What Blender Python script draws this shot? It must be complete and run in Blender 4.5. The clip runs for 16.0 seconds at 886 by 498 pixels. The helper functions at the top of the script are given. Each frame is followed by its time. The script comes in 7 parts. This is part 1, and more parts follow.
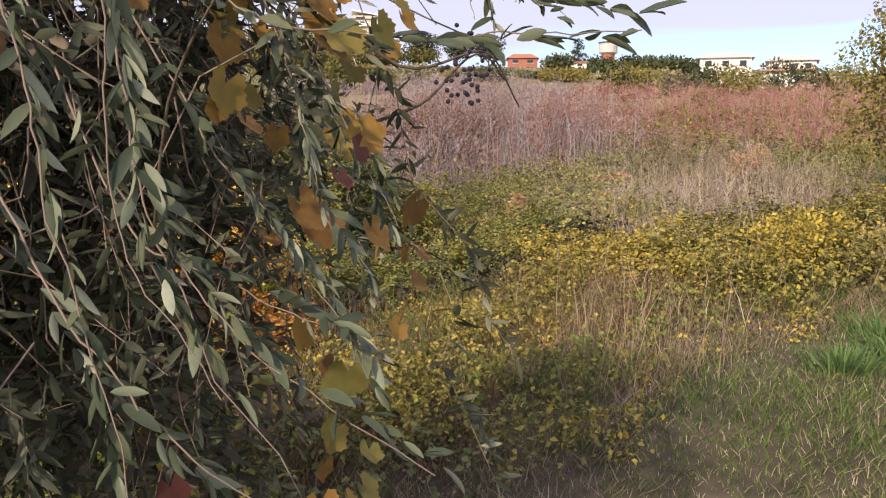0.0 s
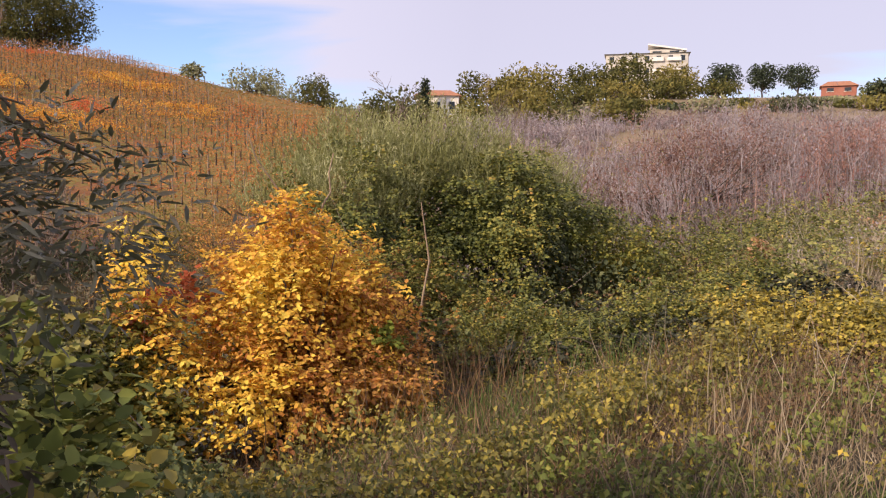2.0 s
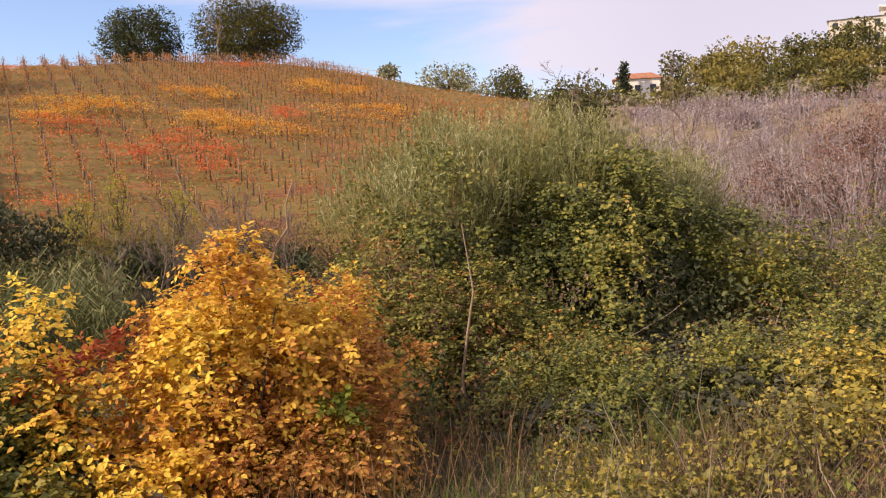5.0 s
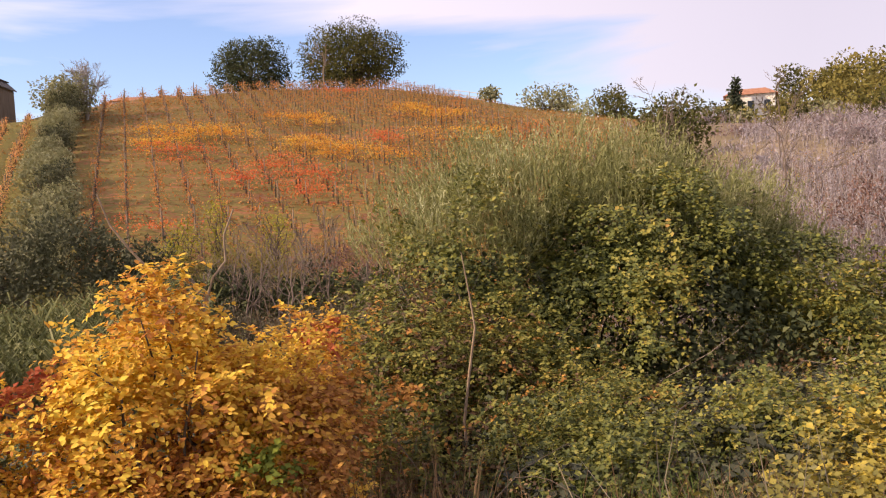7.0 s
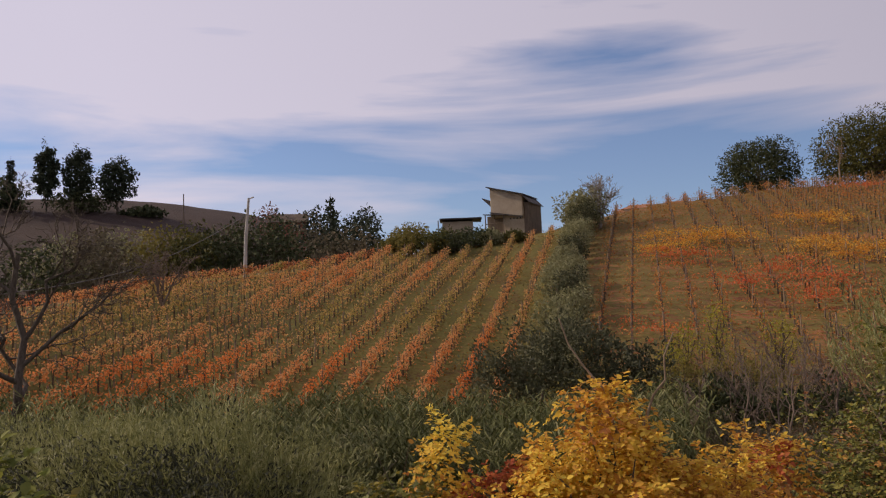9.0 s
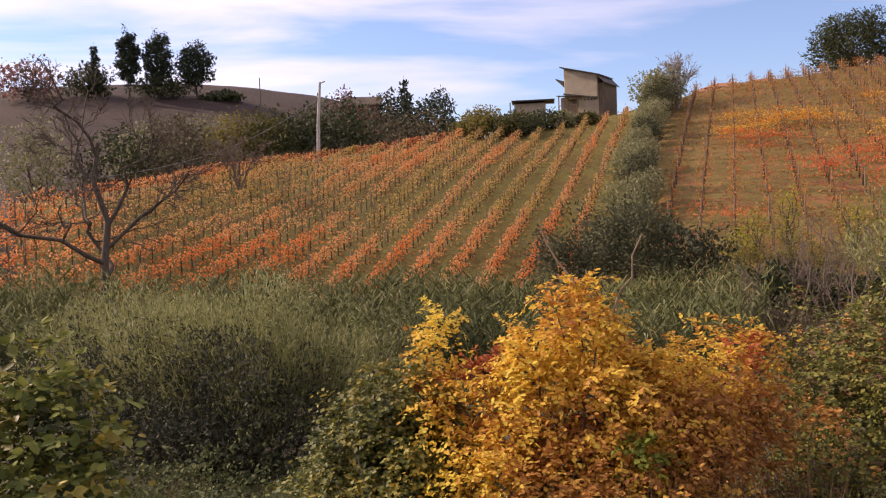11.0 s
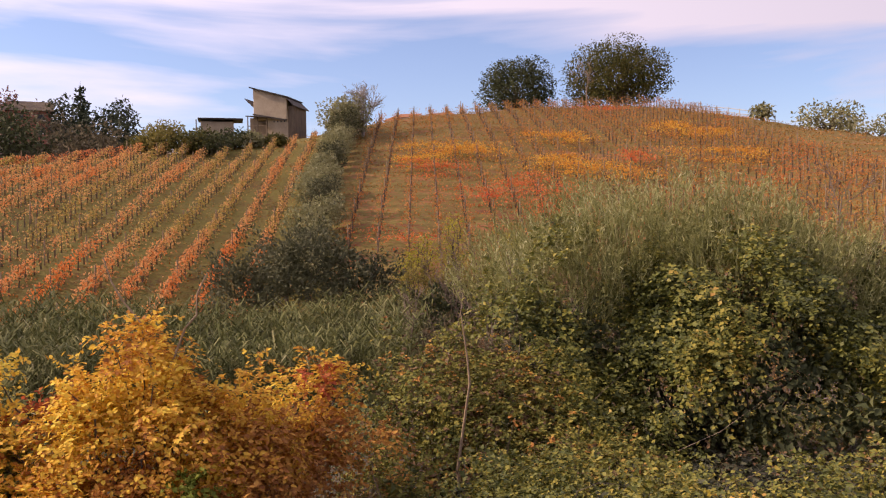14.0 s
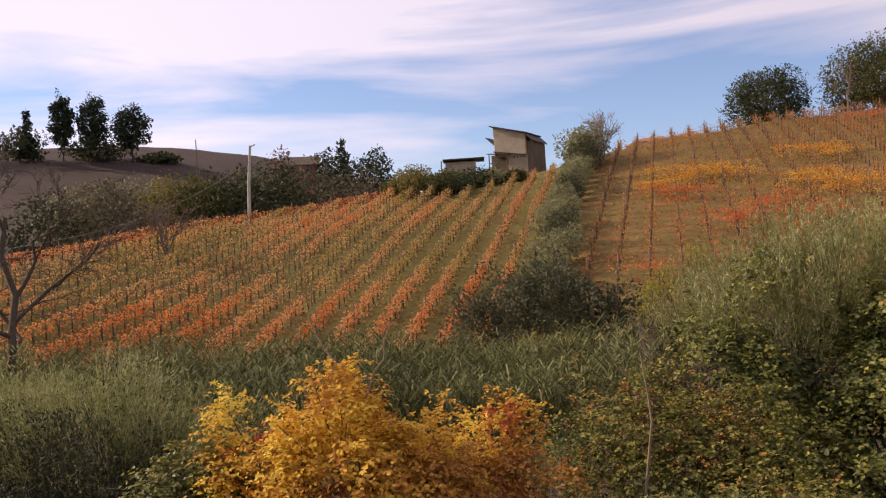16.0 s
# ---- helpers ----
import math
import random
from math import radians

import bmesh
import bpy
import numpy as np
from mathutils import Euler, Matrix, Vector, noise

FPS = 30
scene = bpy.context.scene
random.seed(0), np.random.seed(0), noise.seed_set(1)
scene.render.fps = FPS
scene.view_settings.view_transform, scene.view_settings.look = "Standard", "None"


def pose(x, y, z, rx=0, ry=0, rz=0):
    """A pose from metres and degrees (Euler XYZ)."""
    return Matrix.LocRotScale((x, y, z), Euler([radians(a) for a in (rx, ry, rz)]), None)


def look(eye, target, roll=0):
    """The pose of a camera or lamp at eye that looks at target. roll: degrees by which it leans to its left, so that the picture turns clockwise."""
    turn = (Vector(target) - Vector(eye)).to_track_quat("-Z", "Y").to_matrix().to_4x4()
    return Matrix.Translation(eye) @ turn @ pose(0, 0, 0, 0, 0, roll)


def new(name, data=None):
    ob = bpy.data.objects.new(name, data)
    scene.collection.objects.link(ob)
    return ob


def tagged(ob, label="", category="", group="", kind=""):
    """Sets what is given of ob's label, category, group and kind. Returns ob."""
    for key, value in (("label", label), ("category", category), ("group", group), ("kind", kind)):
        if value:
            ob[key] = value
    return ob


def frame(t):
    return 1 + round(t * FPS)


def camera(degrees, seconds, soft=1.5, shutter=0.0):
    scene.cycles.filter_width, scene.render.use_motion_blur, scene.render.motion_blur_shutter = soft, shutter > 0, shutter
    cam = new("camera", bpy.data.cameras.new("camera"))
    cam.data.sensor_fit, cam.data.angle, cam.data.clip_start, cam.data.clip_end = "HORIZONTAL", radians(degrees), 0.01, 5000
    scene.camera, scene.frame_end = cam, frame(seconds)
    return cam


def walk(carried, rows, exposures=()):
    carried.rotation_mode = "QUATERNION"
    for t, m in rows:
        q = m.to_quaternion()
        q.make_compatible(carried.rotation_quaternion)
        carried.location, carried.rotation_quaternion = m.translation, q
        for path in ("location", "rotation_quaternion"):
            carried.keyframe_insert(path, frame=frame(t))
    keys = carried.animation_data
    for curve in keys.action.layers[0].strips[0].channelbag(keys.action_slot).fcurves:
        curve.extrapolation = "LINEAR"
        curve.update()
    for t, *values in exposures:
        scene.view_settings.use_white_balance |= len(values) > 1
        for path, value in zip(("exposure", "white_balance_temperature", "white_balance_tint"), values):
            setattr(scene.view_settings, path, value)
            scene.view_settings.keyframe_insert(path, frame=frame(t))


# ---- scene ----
cam = camera(56.40, 16.0, 1.2)
PATH = [
    (0.0, pose(-4.205, -0.498, 1.285, 82.59, -0.36, -41.80)),
    (0.3, pose(-3.979, -0.557, 1.279, 83.74, -0.21, -38.88)),
    (0.5, pose(-3.838, -0.590, 1.272, 83.64, -1.66, -35.55)),
    (1.0, pose(-3.511, -0.611, 1.273, 85.00, 0.19, -32.25)),
    (1.5, pose(-3.138, -0.548, 1.300, 85.18, -0.65, -28.29)),
    (2.0, pose(-2.752, -0.440, 1.325, 85.00, -0.09, -21.63)),
    (2.5, pose(-2.406, -0.281, 1.348, 85.68, 1.16, -18.74)),
    (3.0, pose(-2.039, -0.112, 1.385, 85.29, 4.03, -17.44)),
    (3.5, pose(-1.740, 0.060, 1.393, 84.75, 5.03, -19.05)),
    (4.0, pose(-1.462, 0.162, 1.421, 83.27, 4.83, -16.64)),
    (4.5, pose(-1.206, 0.260, 1.475, 84.08, 3.23, -10.22)),
    (5.0, pose(-0.942, 0.368, 1.533, 84.54, 2.34, -7.47)),
    (5.5, pose(-0.679, 0.501, 1.566, 84.82, 2.01, -6.74)),
    (6.0, pose(-0.428, 0.658, 1.565, 85.10, 2.10, -6.36)),
    (6.5, pose(-0.198, 0.820, 1.539, 85.57, 2.46, -4.67)),
    (7.0, pose(0.002, 0.946, 1.509, 86.38, 2.94, -0.00)),
    (7.5, pose(0.160, 0.967, 1.517, 87.73, 3.39, 9.31)),
    (8.0, pose(0.249, 0.801, 1.575, 89.95, 3.83, 16.87)),
    (8.5, pose(0.350, 0.621, 1.625, 94.63, 3.61, 26.27)),
    (9.0, pose(0.550, 0.516, 1.631, 94.96, 2.11, 34.17)),
    (9.5, pose(0.755, 0.439, 1.624, 93.95, 1.55, 39.02)),
    (10.0, pose(0.958, 0.408, 1.631, 92.00, 1.59, 41.25)),
    (10.5, pose(1.156, 0.427, 1.668, 89.54, 1.87, 41.27)),
    (11.0, pose(1.341, 0.485, 1.741, 86.98, 2.04, 39.52)),
    (11.5, pose(1.509, 0.554, 1.826, 84.74, 1.73, 36.40)),
    (12.0, pose(1.654, 0.593, 1.848, 83.24, 0.60, 32.34)),
    (12.5, pose(1.744, 0.575, 1.872, 81.80, 0.58, 27.36)),
    (13.0, pose(1.873, 0.603, 1.865, 84.72, 0.36, 23.30)),
    (13.5, pose(2.049, 0.723, 1.856, 87.17, -0.13, 21.08)),
    (14.0, pose(2.233, 0.740, 1.860, 87.91, 0.67, 18.75)),
    (14.5, pose(2.410, 0.781, 1.880, 87.42, 0.96, 16.33)),
    (15.0, pose(2.575, 0.795, 1.921, 88.52, 1.72, 21.03)),
    (15.5, pose(2.733, 0.749, 1.952, 89.57, 3.03, 27.23)),
    (16.0, pose(2.965, 0.670, 1.979, 90.58, 3.50, 35.87)),
]
walk(cam, PATH, exposures=[(0, 0.47, 6250, 13), (1, 0.38, 6250, 14), (2, 0.28, 6350, 16), (3.5, 0.3, 6650, 17), (7, 0.42, 6900, 18), (7.5, 0.36, 6900, 20), (8, 0.22, 6900, 20), (8.5, -0.15, 6600, 17), (9, -0.64, 6550, 15), (10.3, 0.0, 6600, 18),
                           (11.5, 0.25, 6700, 22), (12.5, 0.5, 6750, 23), (13, 0.5, 6850, 24), (13.5, 0.25, 6900, 24), (14.5, 0.14, 7000, 24), (15.2, 0.12, 6950, 22), (16, -0.05, 6850, 18)])

# ---- light ----
SUN_AZ, SUN_EL = 109.0, 31.0
to_sun = Vector((-math.sin(radians(SUN_AZ)) * math.cos(radians(SUN_EL)), math.cos(radians(SUN_AZ)) * math.cos(radians(SUN_EL)), math.sin(radians(SUN_EL))))
sun_data = bpy.data.lights.new("sun", "SUN")
sun_data.energy, sun_data.angle, sun_data.color = 4.6, radians(1.5), (1.0, 0.82, 0.60)
sun = new("sun", sun_data)
sun.matrix_world = look(to_sun * 300, (0, 0, 0))

world = bpy.data.worlds.new("world")
scene.world = world
world.use_nodes = True
wn, wl = world.node_tree.nodes, world.node_tree.links
wn.clear()
sky = wn.new("ShaderNodeTexSky")
sky.sky_type, sky.sun_disc = "NISHITA", False
sky.sun_elevation, sky.sun_rotation = radians(SUN_EL), radians(-SUN_AZ)
sky.air_density, sky.dust_density, sky.ozone_density = 1.0, 0.3, 3.0
sky_bg = wn.new("ShaderNodeBackground")
sky_bg.inputs["Strength"].default_value = 0.135
tint = wn.new("ShaderNodeMix")
tint.data_type, tint.blend_type = "RGBA", "MULTIPLY"
tint.inputs["Factor"].default_value = 1.0
tint.inputs[7].default_value = (0.95, 1.0, 1.14, 1)
wl.new(sky.outputs[0], tint.inputs[6])
wl.new(tint.outputs[2], sky_bg.inputs["Color"])
# a sheet of thin cloud that breaks up into level streaks towards the horizon
tc = wn.new("ShaderNodeTexCoord")
mp = wn.new("ShaderNodeMapping")
mp.inputs["Rotation"].default_value = (radians(2.0), radians(-2.5), 0)
mp.inputs["Scale"].default_value = (1.0, 1.0, 9.0)
mp.inputs["Location"].default_value = (0.3, 0.9, 0.35)
wl.new(tc.outputs["Generated"], mp.inputs["Vector"])
cl = wn.new("ShaderNodeTexNoise")
cl.inputs["Scale"].default_value, cl.inputs["Detail"].default_value, cl.inputs["Roughness"].default_value, cl.inputs["Distortion"].default_value = 1.5, 7.0, 0.5, 0.35
wl.new(mp.outputs[0], cl.inputs["Vector"])
sep = wn.new("ShaderNodeSeparateXYZ")
wl.new(tc.outputs["Generated"], sep.inputs[0])
sheet = wn.new("ShaderNodeMapRange")
sheet.interpolation_type = "SMOOTHSTEP"
sheet.inputs["From Min"].default_value, sheet.inputs["From Max"].default_value = 0.175, 0.25
sheet.inputs["To Min"].default_value, sheet.inputs["To Max"].default_value = -0.01, 0.2
wl.new(sep.outputs["Z"], sheet.inputs["Value"])
east = wn.new("ShaderNodeMapRange")
east.inputs["From Min"].default_value, east.inputs["From Max"].default_value = -0.3, 0.3
east.inputs["To Min"].default_value, east.inputs["To Max"].default_value = 0.0, 0.15
wl.new(sep.outputs["X"], east.inputs["Value"])
amount = wn.new("ShaderNodeMath"); amount.operation = "ADD"
wl.new(cl.outputs["Fac"], amount.inputs[0]); wl.new(sheet.outputs[0], amount.inputs[1])
amount2 = wn.new("ShaderNodeMath"); amount2.operation = "ADD"
wl.new(amount.outputs[0], amount2.inputs[0]); wl.new(east.outputs[0], amount2.inputs[1])
ramp = wn.new("ShaderNodeValToRGB")
ramp.color_ramp.elements[0].position, ramp.color_ramp.elements[1].position = 0.45, 0.63
ramp.color_ramp.elements[0].color = (0.08, 0.08, 0.08, 1)
ramp.color_ramp.elements[1].color = (0.88, 0.88, 0.88, 1)
wl.new(amount2.outputs[0], ramp.inputs[0])
cloud_bg = wn.new("ShaderNodeBackground")
cloud_bg.inputs["Color"].default_value = (0.90, 0.84, 0.95, 1)
sunward = wn.new("ShaderNodeMapRange")
sunward.inputs["From Min"].default_value, sunward.inputs["From Max"].default_value = -0.8, 0.4
sunward.inputs["To Min"].default_value, sunward.inputs["To Max"].default_value = 1.19, 0.68
wl.new(sep.outputs["X"], sunward.inputs["Value"])
wl.new(sunward.outputs[0], cloud_bg.inputs["Strength"])
mixw = wn.new("ShaderNodeMixShader")
wl.new(ramp.outputs[0], mixw.inputs[0]); wl.new(sky_bg.outputs[0], mixw.inputs[1]); wl.new(cloud_bg.outputs[0], mixw.inputs[2])
wout = wn.new("ShaderNodeOutputWorld")
wl.new(mixw.outputs[0], wout.inputs["Surface"])

# ---- materials ----


def base_mat(name, rough=0.8):
    m = bpy.data.materials.new(name)
    m.use_nodes = True
    b = m.node_tree.nodes["Principled BSDF"]
    b.inputs["Roughness"].default_value = rough
    b.inputs["Specular IOR Level"].default_value = 0.3
    return m, m.node_tree.nodes, m.node_tree.links, b


def fill_ramp(node, stops):
    e = node.color_ramp.elements
    for k, (pos, col) in enumerate(stops):
        el = e[k] if k < 2 else e.new(pos)
        el.position, el.color = pos, (*col, 1)


def leaf_mat(name, stops, size=1.5, weight=0.5, glow=0.3, rough=0.55, near_end=0.0, row_shift=0.0, gloss=0.15):
    """Leaf colours vary leaf by leaf and in patches of about 1/size metres."""
    m, n, l, b = base_mat(name, max(rough, 0.65) if gloss < 0.3 else rough)
    b.inputs["Specular IOR Level"].default_value = gloss
    geo = n.new("ShaderNodeNewGeometry")
    co = n.new("ShaderNodeTexCoord")
    no = n.new("ShaderNodeTexNoise")
    no.inputs["Scale"].default_value, no.inputs["Detail"].default_value = size, 2.0
    l.new(co.outputs["Object"], no.inputs["Vector"])
    patch = n.new("ShaderNodeMapRange")
    patch.inputs["From Min"].default_value, patch.inputs["From Max"].default_value = 0.3, 0.7
    l.new(no.outputs["Fac"], patch.inputs["Value"])
    mix = n.new("ShaderNodeMix")
    mix.inputs["Factor"].default_value = weight
    l.new(geo.outputs["Random Per Island"], mix.inputs[2])
    l.new(patch.outputs[0], mix.inputs[3])
    far = n.new("ShaderNodeVectorMath"); far.operation = "LENGTH"
    l.new(co.outputs["Object"], far.inputs[0])
    end = n.new("ShaderNodeMapRange")
    end.inputs["From Max"].default_value, end.inputs["To Min"].default_value, end.inputs["To Max"].default_value = 16.0, near_end, 0.0
    l.new(far.outputs["Value"], end.inputs["Value"])
    add = n.new("ShaderNodeMath"); add.operation = "ADD"
    l.new(mix.outputs[0], add.inputs[0]); l.new(end.outputs[0], add.inputs[1])
    oi = n.new("ShaderNodeObjectInfo")
    shift = n.new("ShaderNodeMapRange")
    shift.inputs["To Min"].default_value, shift.inputs["To Max"].default_value = -row_shift, row_shift
    l.new(oi.outputs["Random"], shift.inputs["Value"])
    add2 = n.new("ShaderNodeMath"); add2.operation = "ADD"
    l.new(add.outputs[0], add2.inputs[0]); l.new(shift.outputs[0], add2.inputs[1])
    rp = n.new("ShaderNodeValToRGB")
    fill_ramp(rp, stops)
    l.new(add2.outputs[0], rp.inputs[0])
    l.new(rp.outputs[0], b.inputs["Base Color"])
    tr = n.new("ShaderNodeBsdfTranslucent")
    l.new(rp.outputs[0], tr.inputs["Color"])
    ms = n.new("ShaderNodeMixShader")
    ms.inputs[0].default_value = glow
    l.new(b.outputs[0], ms.inputs[1]); l.new(tr.outputs[0], ms.inputs[2])
    l.new(ms.outputs[0], n["Material Output"].inputs["Surface"])
    return m


def noise_mat(name, stops, scale, fine=8.0, rough=0.85, bump=0.3, stretch=(1, 1, 1), detail=6.0, fine_amount=0.35):
    """A mottled surface: patches at one scale, grain at a finer one, with relief."""
    m, n, l, b = base_mat(name, rough)
    co = n.new("ShaderNodeTexCoord")
    mp = n.new("ShaderNodeMapping")
    mp.inputs["Scale"].default_value = stretch
    l.new(co.outputs["Object"], mp.inputs["Vector"])
    a = n.new("ShaderNodeTexNoise")
    a.inputs["Scale"].default_value, a.inputs["Detail"].default_value = scale, detail
    c = n.new("ShaderNodeTexNoise")
    c.inputs["Scale"].default_value, c.inputs["Detail"].default_value = scale * fine, 4.0
    l.new(mp.outputs[0], a.inputs["Vector"]); l.new(mp.outputs[0], c.inputs["Vector"])
    mix = n.new("ShaderNodeMix")
    mix.inputs["Factor"].default_value = fine_amount
    l.new(a.outputs["Fac"], mix.inputs[2]); l.new(c.outputs["Fac"], mix.inputs[3])
    rp = n.new("ShaderNodeValToRGB")
    fill_ramp(rp, stops)
    l.new(mix.outputs[0], rp.inputs[0])
    l.new(rp.outputs[0], b.inputs["Base Color"])
    bp = n.new("ShaderNodeBump")
    bp.inputs["Strength"].default_value, bp.inputs["Distance"].default_value = bump, 0.05 / scale
    l.new(c.outputs["Fac"], bp.inputs["Height"])
    l.new(bp.outputs[0], b.inputs["Normal"])
    return m


M_SOIL = noise_mat("dry_meadow_soil", [(0.3, (0.034, 0.027, 0.018)), (0.5, (0.062, 0.05, 0.03)), (0.72, (0.12, 0.098, 0.06))], 1.6, 9, 0.95, 0.6)
M_PATHGRASS = noise_mat("path_turf", [(0.3, (0.085, 0.095, 0.04)), (0.5, (0.11, 0.135, 0.048)), (0.64, (0.15, 0.15, 0.075)), (0.75, (0.22, 0.19, 0.125))], 1.5, 12, 0.95)
M_VINEGRASS = noise_mat("upper_vineyard_turf", [(0.32, (0.13, 0.052, 0.026)), (0.42, (0.20, 0.088, 0.035)), (0.475, (0.145, 0.118, 0.03)), (0.54, (0.18, 0.13, 0.036)), (0.6, (0.26, 0.11, 0.045)), (0.72, (0.36, 0.15, 0.068))], 0.2, 12, 0.95, 0.6, stretch=(0.8, 1.8, 1), fine_amount=0.5)
M_VINEGRASS_L = noise_mat("lower_vineyard_turf", [(0.32, (0.12, 0.06, 0.028)), (0.43, (0.145, 0.112, 0.03)), (0.55, (0.158, 0.145, 0.035)), (0.68, (0.25, 0.135, 0.055))], 0.25, 16, 0.95, 0.6, fine_amount=0.5)
M_PLOUGH = noise_mat("ploughed_earth", [(0.3, (0.03, 0.017, 0.014)), (0.5, (0.042, 0.025, 0.02)), (0.7, (0.06, 0.036, 0.028))], 0.06, 14, 0.95, stretch=(1, 3, 1))
M_MEADOW = noise_mat("far_meadow", [(0.3, (0.13, 0.10, 0.05)), (0.5, (0.20, 0.15, 0.085)), (0.7, (0.27, 0.2, 0.13))], 0.2, 14, 0.95)

M_BARK = noise_mat("grey_brown_bark", [(0.3, (0.05, 0.038, 0.028)), (0.7, (0.16, 0.125, 0.095))], 14, 4, 0.9, 0.6, (1, 1, 0.25))
M_PALEBARK = noise_mat("pale_dry_bark", [(0.3, (0.17, 0.115, 0.075)), (0.7, (0.36, 0.27, 0.18))], 18, 4, 0.85, 0.4, (1, 1, 0.25))
M_TWIG = leaf_mat("bare_twigs", [(0.0, (0.11, 0.082, 0.065)), (1.0, (0.26, 0.2, 0.16))], 1, 0.3, 0.0, 0.9)
M_GREYTWIG = leaf_mat("pale_grey_twigs", [(0.0, (0.22, 0.195, 0.175)), (1.0, (0.42, 0.38, 0.34))], 1, 0.3, 0.0, 0.9)
M_ORANGE = leaf_mat("autumn_shrub_leaves", [(0.06, (0.19, 0.08, 0.035)), (0.23, (0.46, 0.19, 0.05)), (0.42, (0.70, 0.41, 0.07)), (0.66, (0.80, 0.57, 0.08)), (0.95, (0.77, 0.65, 0.12))], 1.7, 0.58, 0.36)
M_BRAMBLE = leaf_mat("bramble_leaves", [(0.05, (0.058, 0.068, 0.026)), (0.35, (0.14, 0.15, 0.038)), (0.62, (0.24, 0.225, 0.052)), (0.85, (0.36, 0.28, 0.07)), (1.0, (0.46, 0.22, 0.08))], 0.8, 0.45, 0.2)
M_THICKET = leaf_mat("dark_bramble_leaves", [(0.05, (0.036, 0.046, 0.018)), (0.33, (0.095, 0.112, 0.028)), (0.58, (0.19, 0.195, 0.042)), (0.84, (0.35, 0.29, 0.055)), (1.0, (0.46, 0.24, 0.065))], 0.7, 0.42, 0.24, 0.55, gloss=0.3)
M_OLIVEBRAMBLE = leaf_mat("olive_bramble_leaves", [(0.05, (0.05, 0.062, 0.024)), (0.35, (0.15, 0.165, 0.05)), (0.6, (0.27, 0.265, 0.075)), (0.85, (0.42, 0.36, 0.10)), (1.0, (0.46, 0.24, 0.09))], 0.5, 0.45, 0.25, 0.5, gloss=0.3)
M_SCRUB = leaf_mat("reddish_brown_scrub", [(0.0, (0.10, 0.055, 0.045)), (0.5, (0.23, 0.13, 0.10)), (0.85, (0.33, 0.20, 0.15)), (1.0, (0.42, 0.26, 0.12))], 0.6, 0.45, 0.2)
M_VINEWOOD = leaf_mat("dark_vine_wood", [(0.0, (0.075, 0.052, 0.036)), (1.0, (0.20, 0.15, 0.11))], 1, 0.3, 0.0, 0.9)
M_STRAW = leaf_mat("pale_straw_blades", [(0.0, (0.17, 0.13, 0.085)), (0.5, (0.34, 0.28, 0.19)), (1.0, (0.58, 0.5, 0.37))], 0.6, 0.4, 0.25)
M_FLATSTRAW = leaf_mat("flattened_grey_straw", [(0.0, (0.16, 0.125, 0.11)), (0.5, (0.31, 0.26, 0.245)), (1.0, (0.52, 0.46, 0.42))], 0.8, 0.4, 0.15, 0.9)
M_GOLDSHRUB = leaf_mat("golden_shrub_leaves", [(0.08, (0.11, 0.09, 0.03)), (0.35, (0.28, 0.23, 0.05)), (0.65, (0.52, 0.39, 0.065)), (0.9, (0.60, 0.46, 0.09)), (1.0, (0.55, 0.28, 0.07))], 1.0, 0.5, 0.3)
M_APRICOT = leaf_mat("apricot_dead_leaves", [(0.0, (0.22, 0.11, 0.06)), (0.5, (0.46, 0.26, 0.14)), (1.0, (0.66, 0.42, 0.23))], 0.8, 0.5, 0.25)
M_GREENBANK = leaf_mat("green_bank_leaves", [(0.05, (0.06, 0.075, 0.025)), (0.4, (0.15, 0.18, 0.045)), (0.75, (0.27, 0.28, 0.065)), (1.0, (0.44, 0.36, 0.08))], 0.8, 0.4, 0.3)
M_BROWNTREE = leaf_mat("brown_grey_tree_leaves", [(0.0, (0.075, 0.065, 0.045)), (0.5, (0.14, 0.12, 0.075)), (1.0, (0.23, 0.185, 0.115))], 0.5, 0.5, 0.2)
M_YELLOWBRAMBLE = leaf_mat("turning_bramble_leaves", [(0.1, (0.062, 0.058, 0.022)), (0.36, (0.17, 0.155, 0.04)), (0.6, (0.32, 0.26, 0.05)), (0.82, (0.52, 0.39, 0.06)), (1.0, (0.56, 0.28, 0.065))], 0.6, 0.5, 0.28, 0.5, gloss=0.3)
M_WILLOW = leaf_mat("grey_green_shoots", [(0.1, (0.12, 0.13, 0.045)), (0.5, (0.27, 0.27, 0.10)), (0.8, (0.42, 0.41, 0.2)), (0.98, (0.60, 0.58, 0.36))], 1.0, 0.4, 0.3)
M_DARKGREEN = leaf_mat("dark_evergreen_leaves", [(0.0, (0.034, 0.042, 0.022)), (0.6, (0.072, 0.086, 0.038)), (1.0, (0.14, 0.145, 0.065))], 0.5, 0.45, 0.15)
M_OAK = leaf_mat("oak_leaves", [(0.0, (0.038, 0.044, 0.015)), (0.5, (0.10, 0.10, 0.028)), (1.0, (0.21, 0.175, 0.048))], 0.4, 0.5, 0.2)
M_OLIVEFAR = leaf_mat("olive_foliage", [(0.0, (0.14, 0.145, 0.07)), (0.5, (0.27, 0.265, 0.135)), (1.0, (0.43, 0.40, 0.24))], 0.6, 0.5, 0.25)
M_YELLOWTREE = leaf_mat("yellowing_tree_leaves", [(0.0, (0.12, 0.115, 0.035)), (0.5, (0.215, 0.185, 0.05)), (1.0, (0.33, 0.25, 0.07))], 0.25, 0.5, 0.25)
